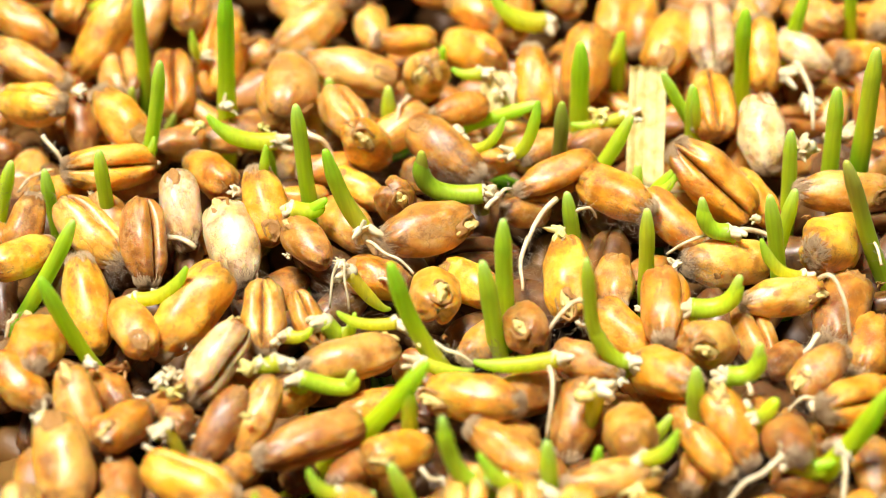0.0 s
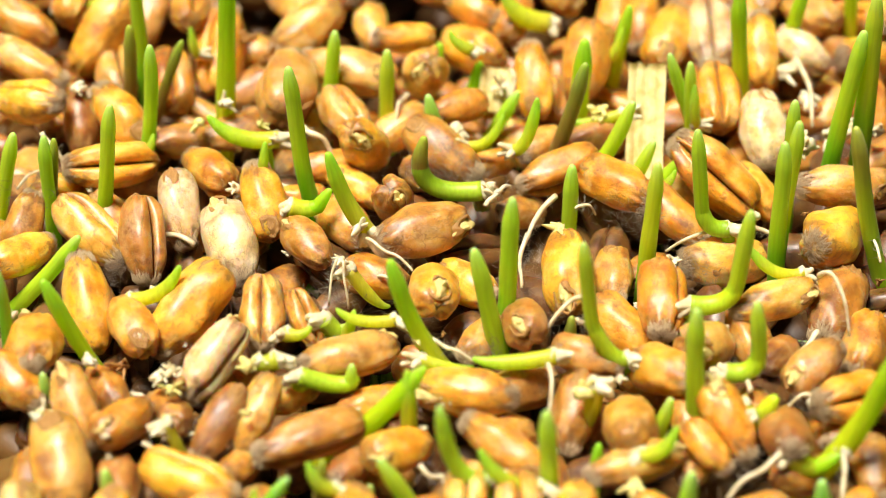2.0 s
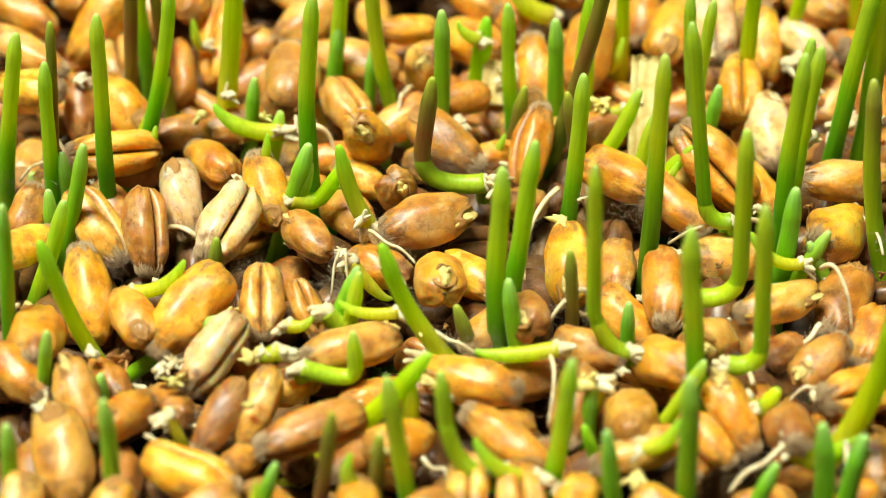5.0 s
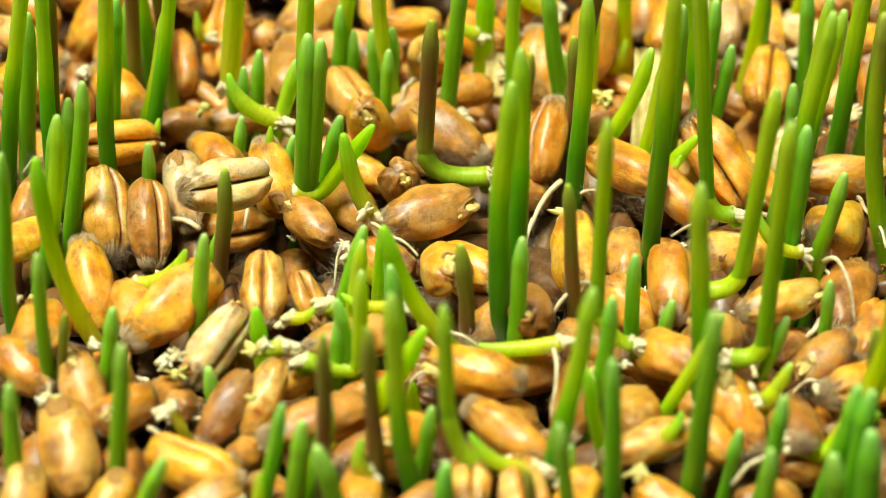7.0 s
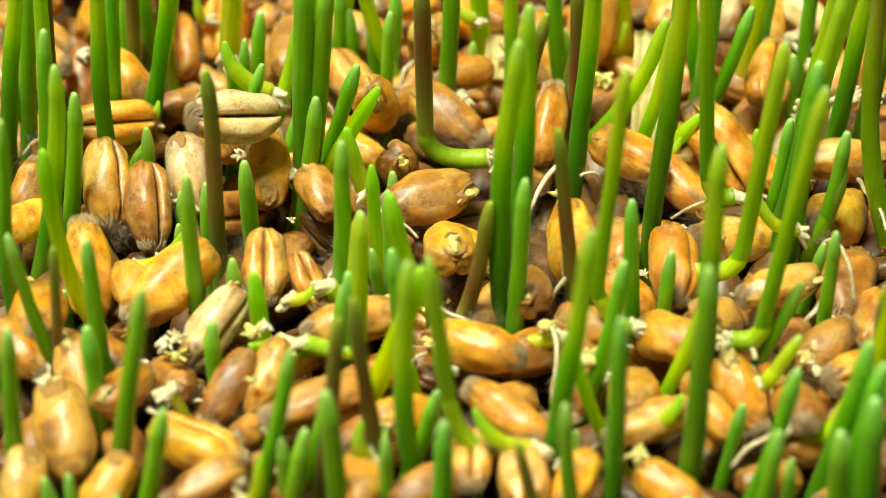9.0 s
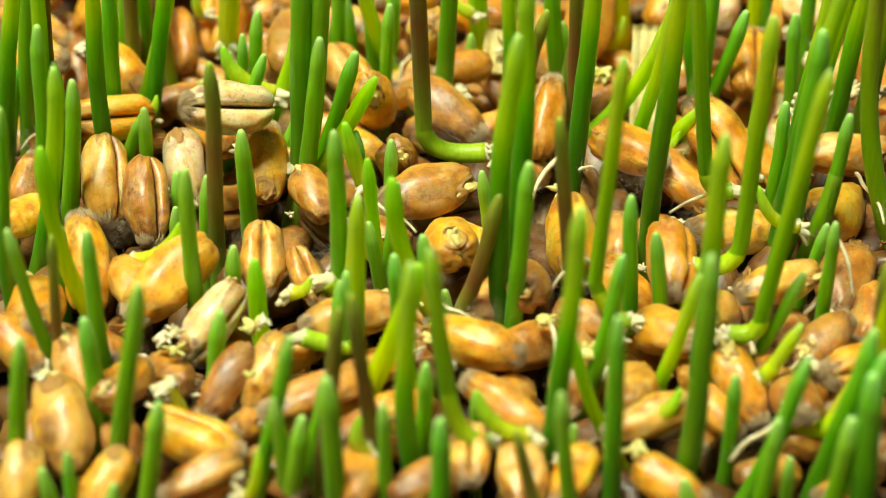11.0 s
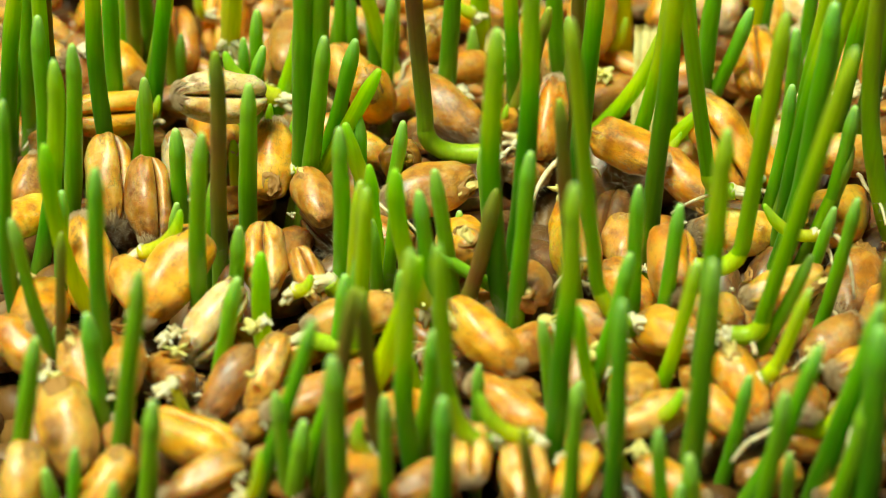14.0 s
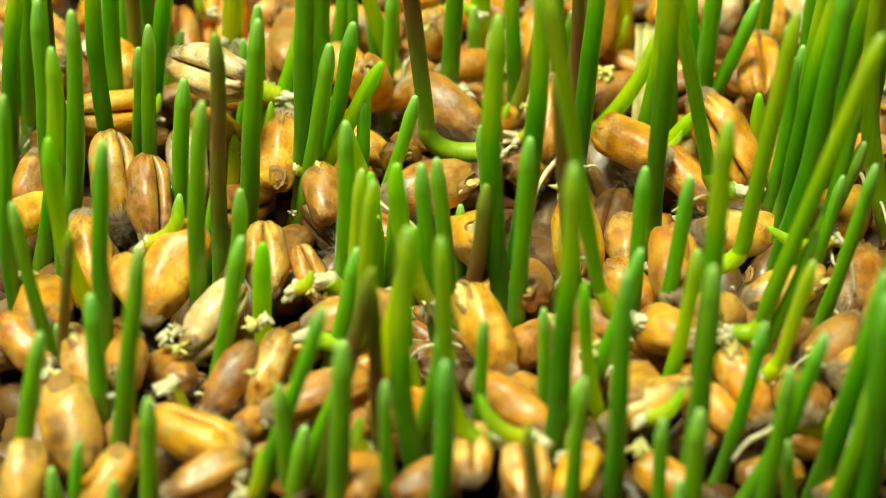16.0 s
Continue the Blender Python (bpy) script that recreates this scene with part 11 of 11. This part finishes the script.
    walk(s116, [up(0, -7.53, 19.64, -7, 0), up(4.3, -7.53, 19.64, -6, 0), up(6.3, -7.32, 19.64, 3.33, 3.9), up(9.2, -7.79, 19.64, 4.71, -3.45), up(16, -7.62, 19.64, 6.83, -0.81)])
    walk(s117, [up(0, -5.83, 19.21, -7, 0), up(2.2, -5.83, 19.21, -6, 0), up(4.2, -5.62, 19.21, 1.67, 5.43), up(6.3, -5.83, 19.21, 4.02, -0.05), up(9.2, -6.19, 19.21, 6.62, -2.96), up(16, -6.26, 19.21, 8.19, -2.87)])
    walk(s118, [up(0, -4.71, 15.54, -7, 0), up(4.3, -4.71, 15.54, -6, 0), up(6.3, -4.59, 15.54, 2.77, 2.92), up(9.2, -4.37, 15.54, 7.08, 2.93), up(16, -4.23, 15.54, 8.64, 3.33)])
    walk(s119, [up(0, 2.74, 21.11, -6, 8.69), up(2, 3.04, 21.11, 1.45, 8.69), up(4.2, 3.32, 21.11, 3.6, 8.02), up(6.3, 3.2, 21.11, 7.43, 3.33), up(9.2, 2.16, 21.11, 8.51, -3.69), up(16, 2.16, 21.11, 10.21, -3.1)])
    walk(s120, [up(0, 9.56, 18.09, -7, 0), up(4.3, 9.56, 18.09, -6, 0), up(6.3, 9.35, 18.09, 2.27, -4.52), up(9.2, 9.15, 18.09, 3.65, -5.66), up(16, 9.55, 18.09, 4.71, -0.17)])
    walk(s121, [up(0, -9.97, -27.25, -7, 0), up(4.3, -9.97, -27.25, -6, 0), up(6.3, -9.56, -27.25, 5.32, 4.01), up(7, -9.21, -27.25, 7.15, 5.63), up(9.2, -9.09, -27.25, 4.72, 9.54), up(11.4, -9.17, -27.25, 5.54, 7.57), up(16, -9.18, -27.25, 4.44, 9.01)])
    walk(s122, [up(0, -28.49, -25.62, -7, 0), up(2.2, -28.49, -25.62, -6, 0), up(4.2, -28.46, -25.62, 3.54, 0.33), up(6.3, -27.78, -25.62, 7.55, 4.16), up(7, -27.9, -25.62, 8.81, 3.05), up(9.2, -27.61, -25.62, 12.08, 3.53), up(11.4, -26.69, -25.62, 10.68, 7.94), up(16, -25.74, -25.62, 11.09, 11.7)])
    walk(s123, [up(0, -19.42, -28.75, -7, 0), up(4.3, -19.42, -28.75, -6, 0), up(6.3, -18.12, -28.75, 2.63, 22.65), up(9.2, -17.84, -28.75, 8.12, 10.4), up(11.4, -18.04, -28.75, 8.27, 8.96), up(16, -18.82, -28.75, 8.44, 3.85)])
    walk(s124, [up(0, -8.83, -24.66, -7, 0), up(4.3, -8.83, -24.66, -6, 0), up(6.3, -7.87, -24.66, 4.7, 10.11), up(9.2, -7.3, -24.66, 6.99, 10.86), up(11.4, -7.4, -24.66, 7.3, 9.7), up(16, -6.07, -24.66, 8.72, 15.7)])
    walk(s125, [up(0, -13, -12.54, -7, 0), up(4.3, -13, -12.54, -6, 0), up(6.3, -13.24, -12.54, 3.19, -3.15), up(7, -13.23, -12.54, 3.63, -2.52), up(9.2, -13.26, -12.54, 5.39, -1.45), up(11.4, -13, -12.54, 5.96, 1.29), up(16, -12.6, -12.54, 7.31, 4.64)])
    walk(s126, [up(0, -15.9, -16.83, -7, 0), up(5, -15.9, -16.83, -6, 0), up(7, -16.28, -16.83, 2.05, -6.5), up(9.2, -15.82, -16.83, 4.6, 0.48), up(11.4, -14.94, -16.83, 5.32, 7.89), up(12.5, -14.43, -16.83, 6.17, 10.72), up(16, -13.53, -16.83, 11.5, 9.4)])
    walk(s127, [up(0, -0.4, -30.17, -7, 0), up(5, -0.4, -30.17, -6, 0), up(7, -0.06, -30.17, 6.29, 3.59), up(9.2, -0.21, -30.17, 8.38, 1.46), up(11.4, -0.31, -30.17, 8.18, 0.68), up(16, -0.18, -30.17, 12.96, 1.03)])
    walk(s128, [up(0, -1.53, -23.52, -7, 0), up(5, -1.53, -23.52, -6, 0), up(7, -0.99, -23.52, 4.79, 8.14), up(9.2, -0.59, -23.52, 4.63, 14.56), up(11.4, -1.34, -23.52, 7.22, 1.72), up(16, -0.19, -23.52, 10.12, 8.37)])
    walk(s129, [up(0, 18.96, -23.61, -7, 0), up(5, 18.96, -23.61, -6, 0), up(7, 19.24, -23.61, 2.82, 4.6), up(9.2, 19.4, -23.61, 3.69, 5.55), up(11.4, 18.84, -23.61, 5.79, -1.83), up(12.5, 19.14, -23.61, 4.34, 1.66), up(16, 20.26, -23.61, 10.2, 5.29)])
    walk(s130, [up(0, 22.24, -28.25, -7, 0), up(7.2, 22.24, -28.25, -6, 0), up(9.2, 22.15, -28.25, 3.42, -1.3), up(11.4, 22.22, -28.25, 2.7, -0.39), up(16, 21.75, -28.25, 4.17, -6)])
    walk(s131, [up(0, 5.55, -30.93, -7, 0), up(5, 5.55, -30.93, -6, 0), up(7, 5.06, -30.93, 6.55, -5.9), up(9.2, 4.37, -30.93, 7.4, -11.91), up(11.4, 4.43, -30.93, 7.95, -10.3), up(16, 4.98, -30.93, 8.12, -5.18)])
    walk(s132, [up(0, 6.6, -18.79, -7, 0), up(10.5, 6.6, -18.79, -6, 0), up(12.5, 6.22, -18.79, 2.3, -7.83), up(16, 6.31, -18.79, 7.03, -2.27)])
    walk(s133, [up(0, 1.96, -22.57, -7, 0), up(7.2, 1.96, -22.57, -6, 0), up(9.2, 2.04, -22.57, 0.58, 0), up(12.5, 1.99, -22.57, 3.85, 0.4), up(16, 2.32, -22.57, 9.5, 2.07)])
    walk(s134, [up(0, -15.18, -9.02, -7, 0), up(7.2, -15.18, -9.02, -6, 0), up(9.2, -15.05, -9.02, 3.77, 1.7), up(12.5, -14.64, -9.02, 4.43, 6.18), up(16, -14.26, -9.02, 9.13, 5.42)])
    walk(s135, [up(0, -27.55, -7.21, -7, 0), up(7.2, -27.55, -7.21, -6, 0), up(9.2, -27.53, -7.21, -0.48, 0), up(12.5, -26.79, -7.21, 6.51, 6.17), up(14.5, -26.81, -7.21, 8.04, 4.92), up(16, -27.04, -7.21, 10.16, 2.71)])
    walk(s136, [up(0, -19.78, 1.33, -7, 0), up(7.2, -19.78, 1.33, -6, 0), up(9.2, -19.61, 1.33, 1.41, 0), up(12.5, -19.92, 1.33, 3.15, -2.98), up(14.5, -19.55, 1.33, 7.6, 1.78), up(16, -18.86, 1.33, 10.77, 5.01)])
    walk(s137, [up(0, -22.56, 5.97, -7, 0), up(4.3, -22.56, 5.97, -6, 0), up(6.3, -22.3, 5.97, 3.57, 3.6), up(9.2, -22.47, 5.97, 3.32, 1.4), up(12.5, -22.38, 5.97, 6.37, 1.49), up(14.5, -22.26, 5.97, 8.19, 2), up(16, -21.72, 5.97, 12.12, 3.81)])
    walk(s138, [up(0, -23.57, 7.68, -7, 0), up(7.2, -23.57, 7.68, -6, 0), up(9.2, -22.62, 7.68, 1.17, 29.89), up(12.5, -22.64, 7.68, 3.46, 13.31), up(16, -22.84, 7.68, 8.83, 4.53)])
    walk(s139, [up(0, -23.41, -20.87, -7, 0), up(7.2, -23.41, -20.87, -6, 0), up(9.2, -23.6, -20.87, 8.21, -1.53), up(12.5, -23.63, -20.87, 8.08, -1.82), up(16, -23.15, -20.87, 10.07, 1.65)])
    walk(s140, [up(0, 8.27, -20.43, -7, 0), up(10.5, 8.27, -20.43, -6, 0), up(12.5, 8.68, -20.43, 0.72, 18.38), up(16, 9.13, -20.43, 2.4, 16.36)])
    walk(s141, [up(0, -11, -10.68, 1, 0), up(2, -11.07, -10.68, 0.97, 4.07), up(9.2, -10.94, -10.68, 1.05, -16.91), up(12.5, -10.8, -10.68, 1.22, -25.97), up(16, -10.68, -10.68, 1.46, -32.27)])
    grow(s142, [(0, 1.76, -0.53), (2, 1.82, -0.53), (4.2, 2.32, 2.59), (6.3, 2.55, 5.49), (9.2, 2.37, 7.04), (16, 2.51, 10.02)])
    walk(s143, [up(0, -25.7, 12.5, -7, 0), up(4.3, -25.7, 12.5, -6, 0), up(6.3, -24.62, 12.5, 11.29, 6.49), up(9.2, -24.97, 12.5, 12.84, 3.8), up(16, -25.02, 12.5, 15.82, 2.81)])
    walk(s144, [up(0, -25.71, 20.72, -7, 0), up(4.3, -25.71, 20.72, -6, 0), up(6.3, -24.87, 20.72, 6.09, 7.25), up(9.2, -24.98, 20.72, 7.18, 5.45), up(16, -24.95, 20.72, 10.32, 4.01)])
    walk(s145, [up(0, -21.68, 19.58, -7, 0), up(10.5, -21.68, 19.58, -6, 0), up(12.5, -21.26, 19.58, 0.5, 0), up(16, -21.08, 19.58, 1.72, 15.16)])
    walk(s146, [up(0, -14.49, -1.13, -7, 0), up(7.2, -14.49, -1.13, -6, 0), up(9.2, -14.6, -1.13, 6.56, -1.58), up(12.5, -14.5, -1.13, 9, -0.05), up(14.5, -13.68, -1.13, 13.75, 4.19), up(16, -13.1, -1.13, 17.73, 5.27)])
    walk(s147, [up(0, -16.26, 5.63, -7, 0), up(10.5, -16.26, 5.63, -6, 0), up(12.5, -16.13, 5.63, 0.48, 0), up(16, -15.98, 5.63, 2.22, 5.81)])
    walk(s148, [up(0, -19.92, -1.6, -7, 0), up(7.2, -19.92, -1.6, -6, 0), up(9.2, -19.63, -1.6, 0.61, 0), up(12.5, -19.71, -1.6, 1.55, 5.92), up(16, -19.47, -1.6, 2.46, 8.68)])
    walk(s149, [up(0, -10.47, 2.95, -7, 0), up(7.2, -10.47, 2.95, -6, 0), up(9.2, -9.41, 2.95, 9.56, 4.99), up(12.5, -8.89, 2.95, 13.71, 4.52), up(16, -8.47, 2.95, 12.66, 7)])
    walk(s150, [up(0, -10.83, 3.65, -7, 0), up(2.2, -10.83, 3.65, -6, 0), up(4.2, -10.11, 3.65, 1.6, 18.71), up(6.3, -9.88, 3.65, 12.56, 4.13), up(9.2, -10.09, 3.65, 19.4, 2.12), up(16, -9.9, 3.65, 21.74, 2.39)])
    walk(s151, [up(0, -6.45, 3.31, -7, 0), up(7.2, -6.45, 3.31, -6, 0), up(9.2, -6.64, 3.31, 2.48, -5.08), up(12.5, -6.61, 3.31, 5.01, -2.27), up(16, -6.07, 3.31, 8.5, 1.82)])
    walk(s152, [up(0, -5.09, -5.99, -7, 0), up(7.2, -5.09, -5.99, -6, 0), up(9.2, -5.47, -5.99, 2.2, -8.04), up(12.5, -5.46, -5.99, 3.92, -4.81), up(16, -5, -5.99, 4.18, 1.04)])
    walk(s153, [up(0, -2.89, -6.6, -7, 0), up(10.5, -2.89, -6.6, -6, 0), up(12.5, -3.46, -6.6, 2.87, -9.74), up(16, -2.93, -6.6, 3.5, -0.56)])
    walk(s154, [up(0, -3.41, -4.13, -7, 0), up(10.5, -3.41, -4.13, -6, 0), up(12.5, -3.63, -4.13, 2.08, -4.98), up(16, -3.27, -4.13, 4.72, 1.57)])
    walk(s155, [up(0, 0.9, -3.5, -7, 0), up(10.5, 0.9, -3.5, -6, 0), up(12.5, 0.84, -3.5, 0.74, -2.63), up(16, 0.88, -3.5, 3.14, -0.18)])
    walk(s156, [up(0, -0.33, -9.2, -7, 0), up(10.5, -0.33, -9.2, -6, 0), up(12.5, -1.96, -9.2, 2.49, -67.21), up(16, -0.32, -9.2, 4.69, 0.07)])
    walk(s157, [up(0, 2.02, 19.96, -7, 0), up(7.2, 2.02, 19.96, -6, 0), up(9.2, 1.98, 19.96, 1.19, -1.43), up(12.5, 1.95, 19.96, 1.34, -2.19), up(16, 1.99, 19.96, 3.81, -0.37)])
    walk(s158, [up(0, 19.69, 2.95, -7, 0), up(10.5, 19.69, 2.95, -6, 0), up(12.5, 19.65, 2.95, -0.61, 0), up(16, 19.4, 2.95, 2.64, -5.37)])
    walk(s159, [up(0, 23.49, 8.06, -7, 0), up(7.2, 23.49, 8.06, -6, 0), up(9.2, 23.45, 8.06, 1.96, -1.13), up(16, 23.25, 8.06, 4.35, -3.33)])
    walk(s160, [up(0, 26.82, 13.89, -7, 0), up(4.3, 26.82, 13.89, -6, 0), up(6.3, 26.7, 13.89, 1.82, -2.88), up(9.2, 26.49, 13.89, 4.55, -3.76), up(11.4, 26.51, 13.89, 7.79, -2.16), up(12.5, 26.34, 13.89, 7.34, -3.47), up(16, 27.17, 13.89, 4.52, 4)])
    walk(s161, [up(0, 24.61, -3.21, -7, 0), up(2.2, 24.61, -3.21, -6, 0), up(4.2, 24.86, -3.21, 4.01, 2.4), up(6.3, 24.91, -3.21, 10.73, 0.47), up(9.2, 25.47, -3.21, 16.63, 1.03), up(12.5, 25.74, -3.21, 19.6, 0.9), up(16, 26.7, -3.21, 22.7, 2.22)])
    walk(s162, [up(0, 26.5, -6.47, -7, 0), up(7.2, 26.5, -6.47, -6, 0), up(9.2, 26.79, -6.47, 3.15, 7.53), up(12.5, 27.05, -6.47, 4.33, 9.11), up(16, 27.46, -6.47, 8.3, 6.65)])
    walk(s163, [up(0, -26.9, -15.73, -7, 0), up(7.2, -26.9, -15.73, -6, 0), up(9.2, -26.82, -15.73, -0.2, 0), up(16, -26.7, -15.73, 2.68, 2.93)])
    walk(s164, [up(0, -24.3, -29.28, -7, 0), up(7.2, -24.3, -29.28, -6, 0), up(9.2, -24.29, -29.28, 3.18, 0.05), up(11.4, -24.04, -29.28, 4.27, 3.07), up(16, -23.4, -29.28, 5.11, 9.08)])
    walk(s165, [up(0, -25.52, -29.77, -7, 0), up(7.2, -25.52, -29.77, -6, 0), up(9.2, -25.79, -29.77, 3.18, -4.13), up(12.5, -25.79, -29.77, 3.32, -4.1), up(16, -25.33, -29.77, 3.16, 2.96)])
    walk(s166, [up(0, -21.53, -31.26, -7, 0), up(7.2, -21.53, -31.26, -6, 0), up(9.2, -20.95, -31.26, 3.18, 8.91), up(16, -21.17, -31.26, 3.67, 4.9)])
    walk(s167, [up(0, -10.64, -27.01, -7, 0), up(7.2, -10.64, -27.01, -6, 0), up(9.2, -10.74, -27.01, 4.48, -1.45), up(12.5, -11.01, -27.01, 7.14, -3.12), up(16, -10.78, -27.01, 7.98, -1.08)])
    walk(s168, [up(0, -7.04, -29.2, -7, 0), up(5, -7.04, -29.2, -6, 0), up(7, -8.25, -29.2, 6.82, -12.1), up(9.2, -7.58, -29.2, 10.12, -4.06), up(12.5, -7.38, -29.2, 11.7, -2.65), up(16, -6.51, -29.2, 13.7, 1.28)])
    walk(s169, [up(0, -7.52, -14.76, -7, 0), up(5, -7.52, -14.76, -6, 0), up(7, -7.36, -14.76, 4.84, 1.95), up(9.2, -6.9, -14.76, 6.22, 6), up(12.5, -7.13, -14.76, 5.84, 3.98), up(16, -6.09, -14.76, 8.73, 9.08)])
    walk(s170, [up(0, -3.79, -28.77, -7, 0), up(7.2, -3.79, -28.77, -6, 0), up(9.2, -3.96, -28.77, 6.24, -1.48), up(12.5, -3.95, -28.77, 8.36, -1.05), up(16, -3.92, -28.77, 9.94, -0.69)])
    walk(s171, [up(0, -3.07, -13.72, -7, 0), up(5, -3.07, -13.72, -6, 0), up(7, -3.87, -13.72, 8.51, -5.05), up(9.2, -3.76, -13.72, 8.35, -4.44), up(12.5, -3.31, -13.72, 6.46, -1.97), up(16, -3.12, -13.72, 5.79, -0.4)])
    walk(s172, [up(0, -0.32, -17.58, -7, 0), up(7.2, -0.32, -17.58, -6, 0), up(9.2, -0.8, -17.58, 3.64, -10.3), up(12.5, -0.73, -17.58, 6.34, -4.49), up(16, -0.41, -17.58, 11.18, -0.56)])
    walk(s173, [up(0, 15.68, -30.52, -7, 0), up(7.2, 15.68, -30.52, -6, 0), up(9.2, 15.27, -30.52, 2.41, -10.96), up(12.5, 15.17, -30.52, 3.58, -8.71), up(16, 15.65, -30.52, 9.2, -0.19)])
    walk(s174, [up(0, 13.48, -30.19, -7, 0), up(10.5, 13.48, -30.19, -6, 0), up(12.5, 13.19, -30.19, 4.26, -5.14), up(16, 13.45, -30.19, 8.13, -0.25)])
    walk(s175, [up(0, 14.76, -31.26, -7, 0), up(10.5, 14.76, -31.26, -6, 0), up(12.5, 14.81, -31.26, 2.8, 0.8), up(16, 14.7, -31.26, 3.67, -0.92)])
    walk(s176, [up(0, 20.35, -29.77, -7, 0), up(4.3, 20.35, -29.77, -6, 0), up(6.3, 20.22, -29.77, 7.22, -2.02), up(9.2, 20.87, -29.77, 7.24, 2.84), up(12.5, 20.89, -29.77, 8.85, 1.93), up(16, 21.07, -29.77, 12.1, 1.08)])
    walk(s177, [up(0, 26.93, -29.77, -7, 0), up(4.3, 26.93, -29.77, -6, 0), up(6.3, 26.42, -29.77, 7.22, -4.13), up(9.2, 26.57, -29.77, 10.19, -2.44), up(12.5, 26.17, -29.77, 13.67, -3.9), up(16, 26.46, -29.77, 18.17, -2.69)])
    walk(s178, [up(0, 25.1, -29.77, -7, 0), up(4.3, 25.1, -29.77, -6, 0), up(6.3, 24.21, -29.77, 6.22, -8.53), up(9.2, 24.77, -29.77, 7.24, -3.67), up(12.5, 25.99, -29.77, 8.85, 3.8), up(16, 26.63, -29.77, 12.1, 4.27)])
    walk(s179, [up(0, -8.58, 19.67, -7, 0), up(2.2, -8.58, 19.67, -6, 0), up(4.2, -8.28, 19.67, 2.99, 6.4), up(6.3, -8.35, 19.67, 6.29, 2.17), up(9.2, -8.4, 19.67, 6.84, 1.58), up(16, -8.01, 19.67, 8.94, 3.81)])
    walk(s180, [up(0, -4.53, 18.49, -7, 0), up(4.3, -4.53, 18.49, -6, 0), up(6.3, -4.42, 18.49, 2.8, 1.91), up(9.2, -3.98, 18.49, 7.13, 4.12), up(16, -4.49, 18.49, 8.69, 0.21)])
    walk(s181, [up(0, 9.75, 10.5, -7, 0), up(2.2, 9.75, 10.5, -6, 0), up(4.2, 9.22, 10.5, 2.71, -9.38), up(6.3, 9.3, 10.5, 8.59, -2.81), up(9.2, 9.49, 10.5, 13.71, -1.02), up(16, 9.55, 10.5, 15.19, -0.7)])
    walk(s182, [up(0, 19.81, 14.07, -7, 0), up(4.3, 19.81, 14.07, -6, 0), up(6.3, 20.09, 14.07, 9.16, 1.7), up(9.2, 20.25, 14.07, 12.27, 1.97), up(16, 20.26, 14.07, 13.77, 1.8)])
    walk(s183, [up(0, 16.86, 9.97, -7, 0), up(4.3, 16.86, 9.97, -6, 0), up(6.3, 17.13, 9.97, 11.02, 1.35), up(9.2, 17.25, 9.97, 15.07, 1.42), up(16, 15.89, 9.97, 15.54, -3.46)])
    walk(s184, [up(0, 24.78, 20, -7, 0), up(4.3, 24.78, 20, -6, 0), up(6.3, 24.63, 20, 7.66, -1.03), up(9.2, 25.4, 20, 8.21, 4.1), up(16, 25.17, 20, 9.76, 2.2)])
    walk(s185, [up(0, 28.31, 19.24, -7, 0), up(4.3, 28.31, 19.24, -6, 0), up(6.3, 27.85, 19.24, 7.65, -3.24), up(9.2, 28.34, 19.24, 8.73, 0.21), up(16, 28.53, 19.24, 10.27, 1.19)])
    walk(s186, [up(0, -33.53, 10.5, -7, 0), up(4.3, -33.53, 10.5, -6, 0), up(6.3, -33.01, 10.5, 1.68, 13.41), up(9.2, -32.63, 10.5, 4.5, 10.2), up(16, -32.25, 10.5, 8.06, 8.5)])
    walk(s187, [up(0, -32.22, 10.5, -7, 0), up(4.3, -32.22, 10.5, -6, 0), up(6.3, -31.08, 10.5, 9.63, 6.44), up(9.2, -30.85, 10.5, 14.21, 5.32), up(16, -30.83, 10.5, 17.16, 4.49)])


motions()
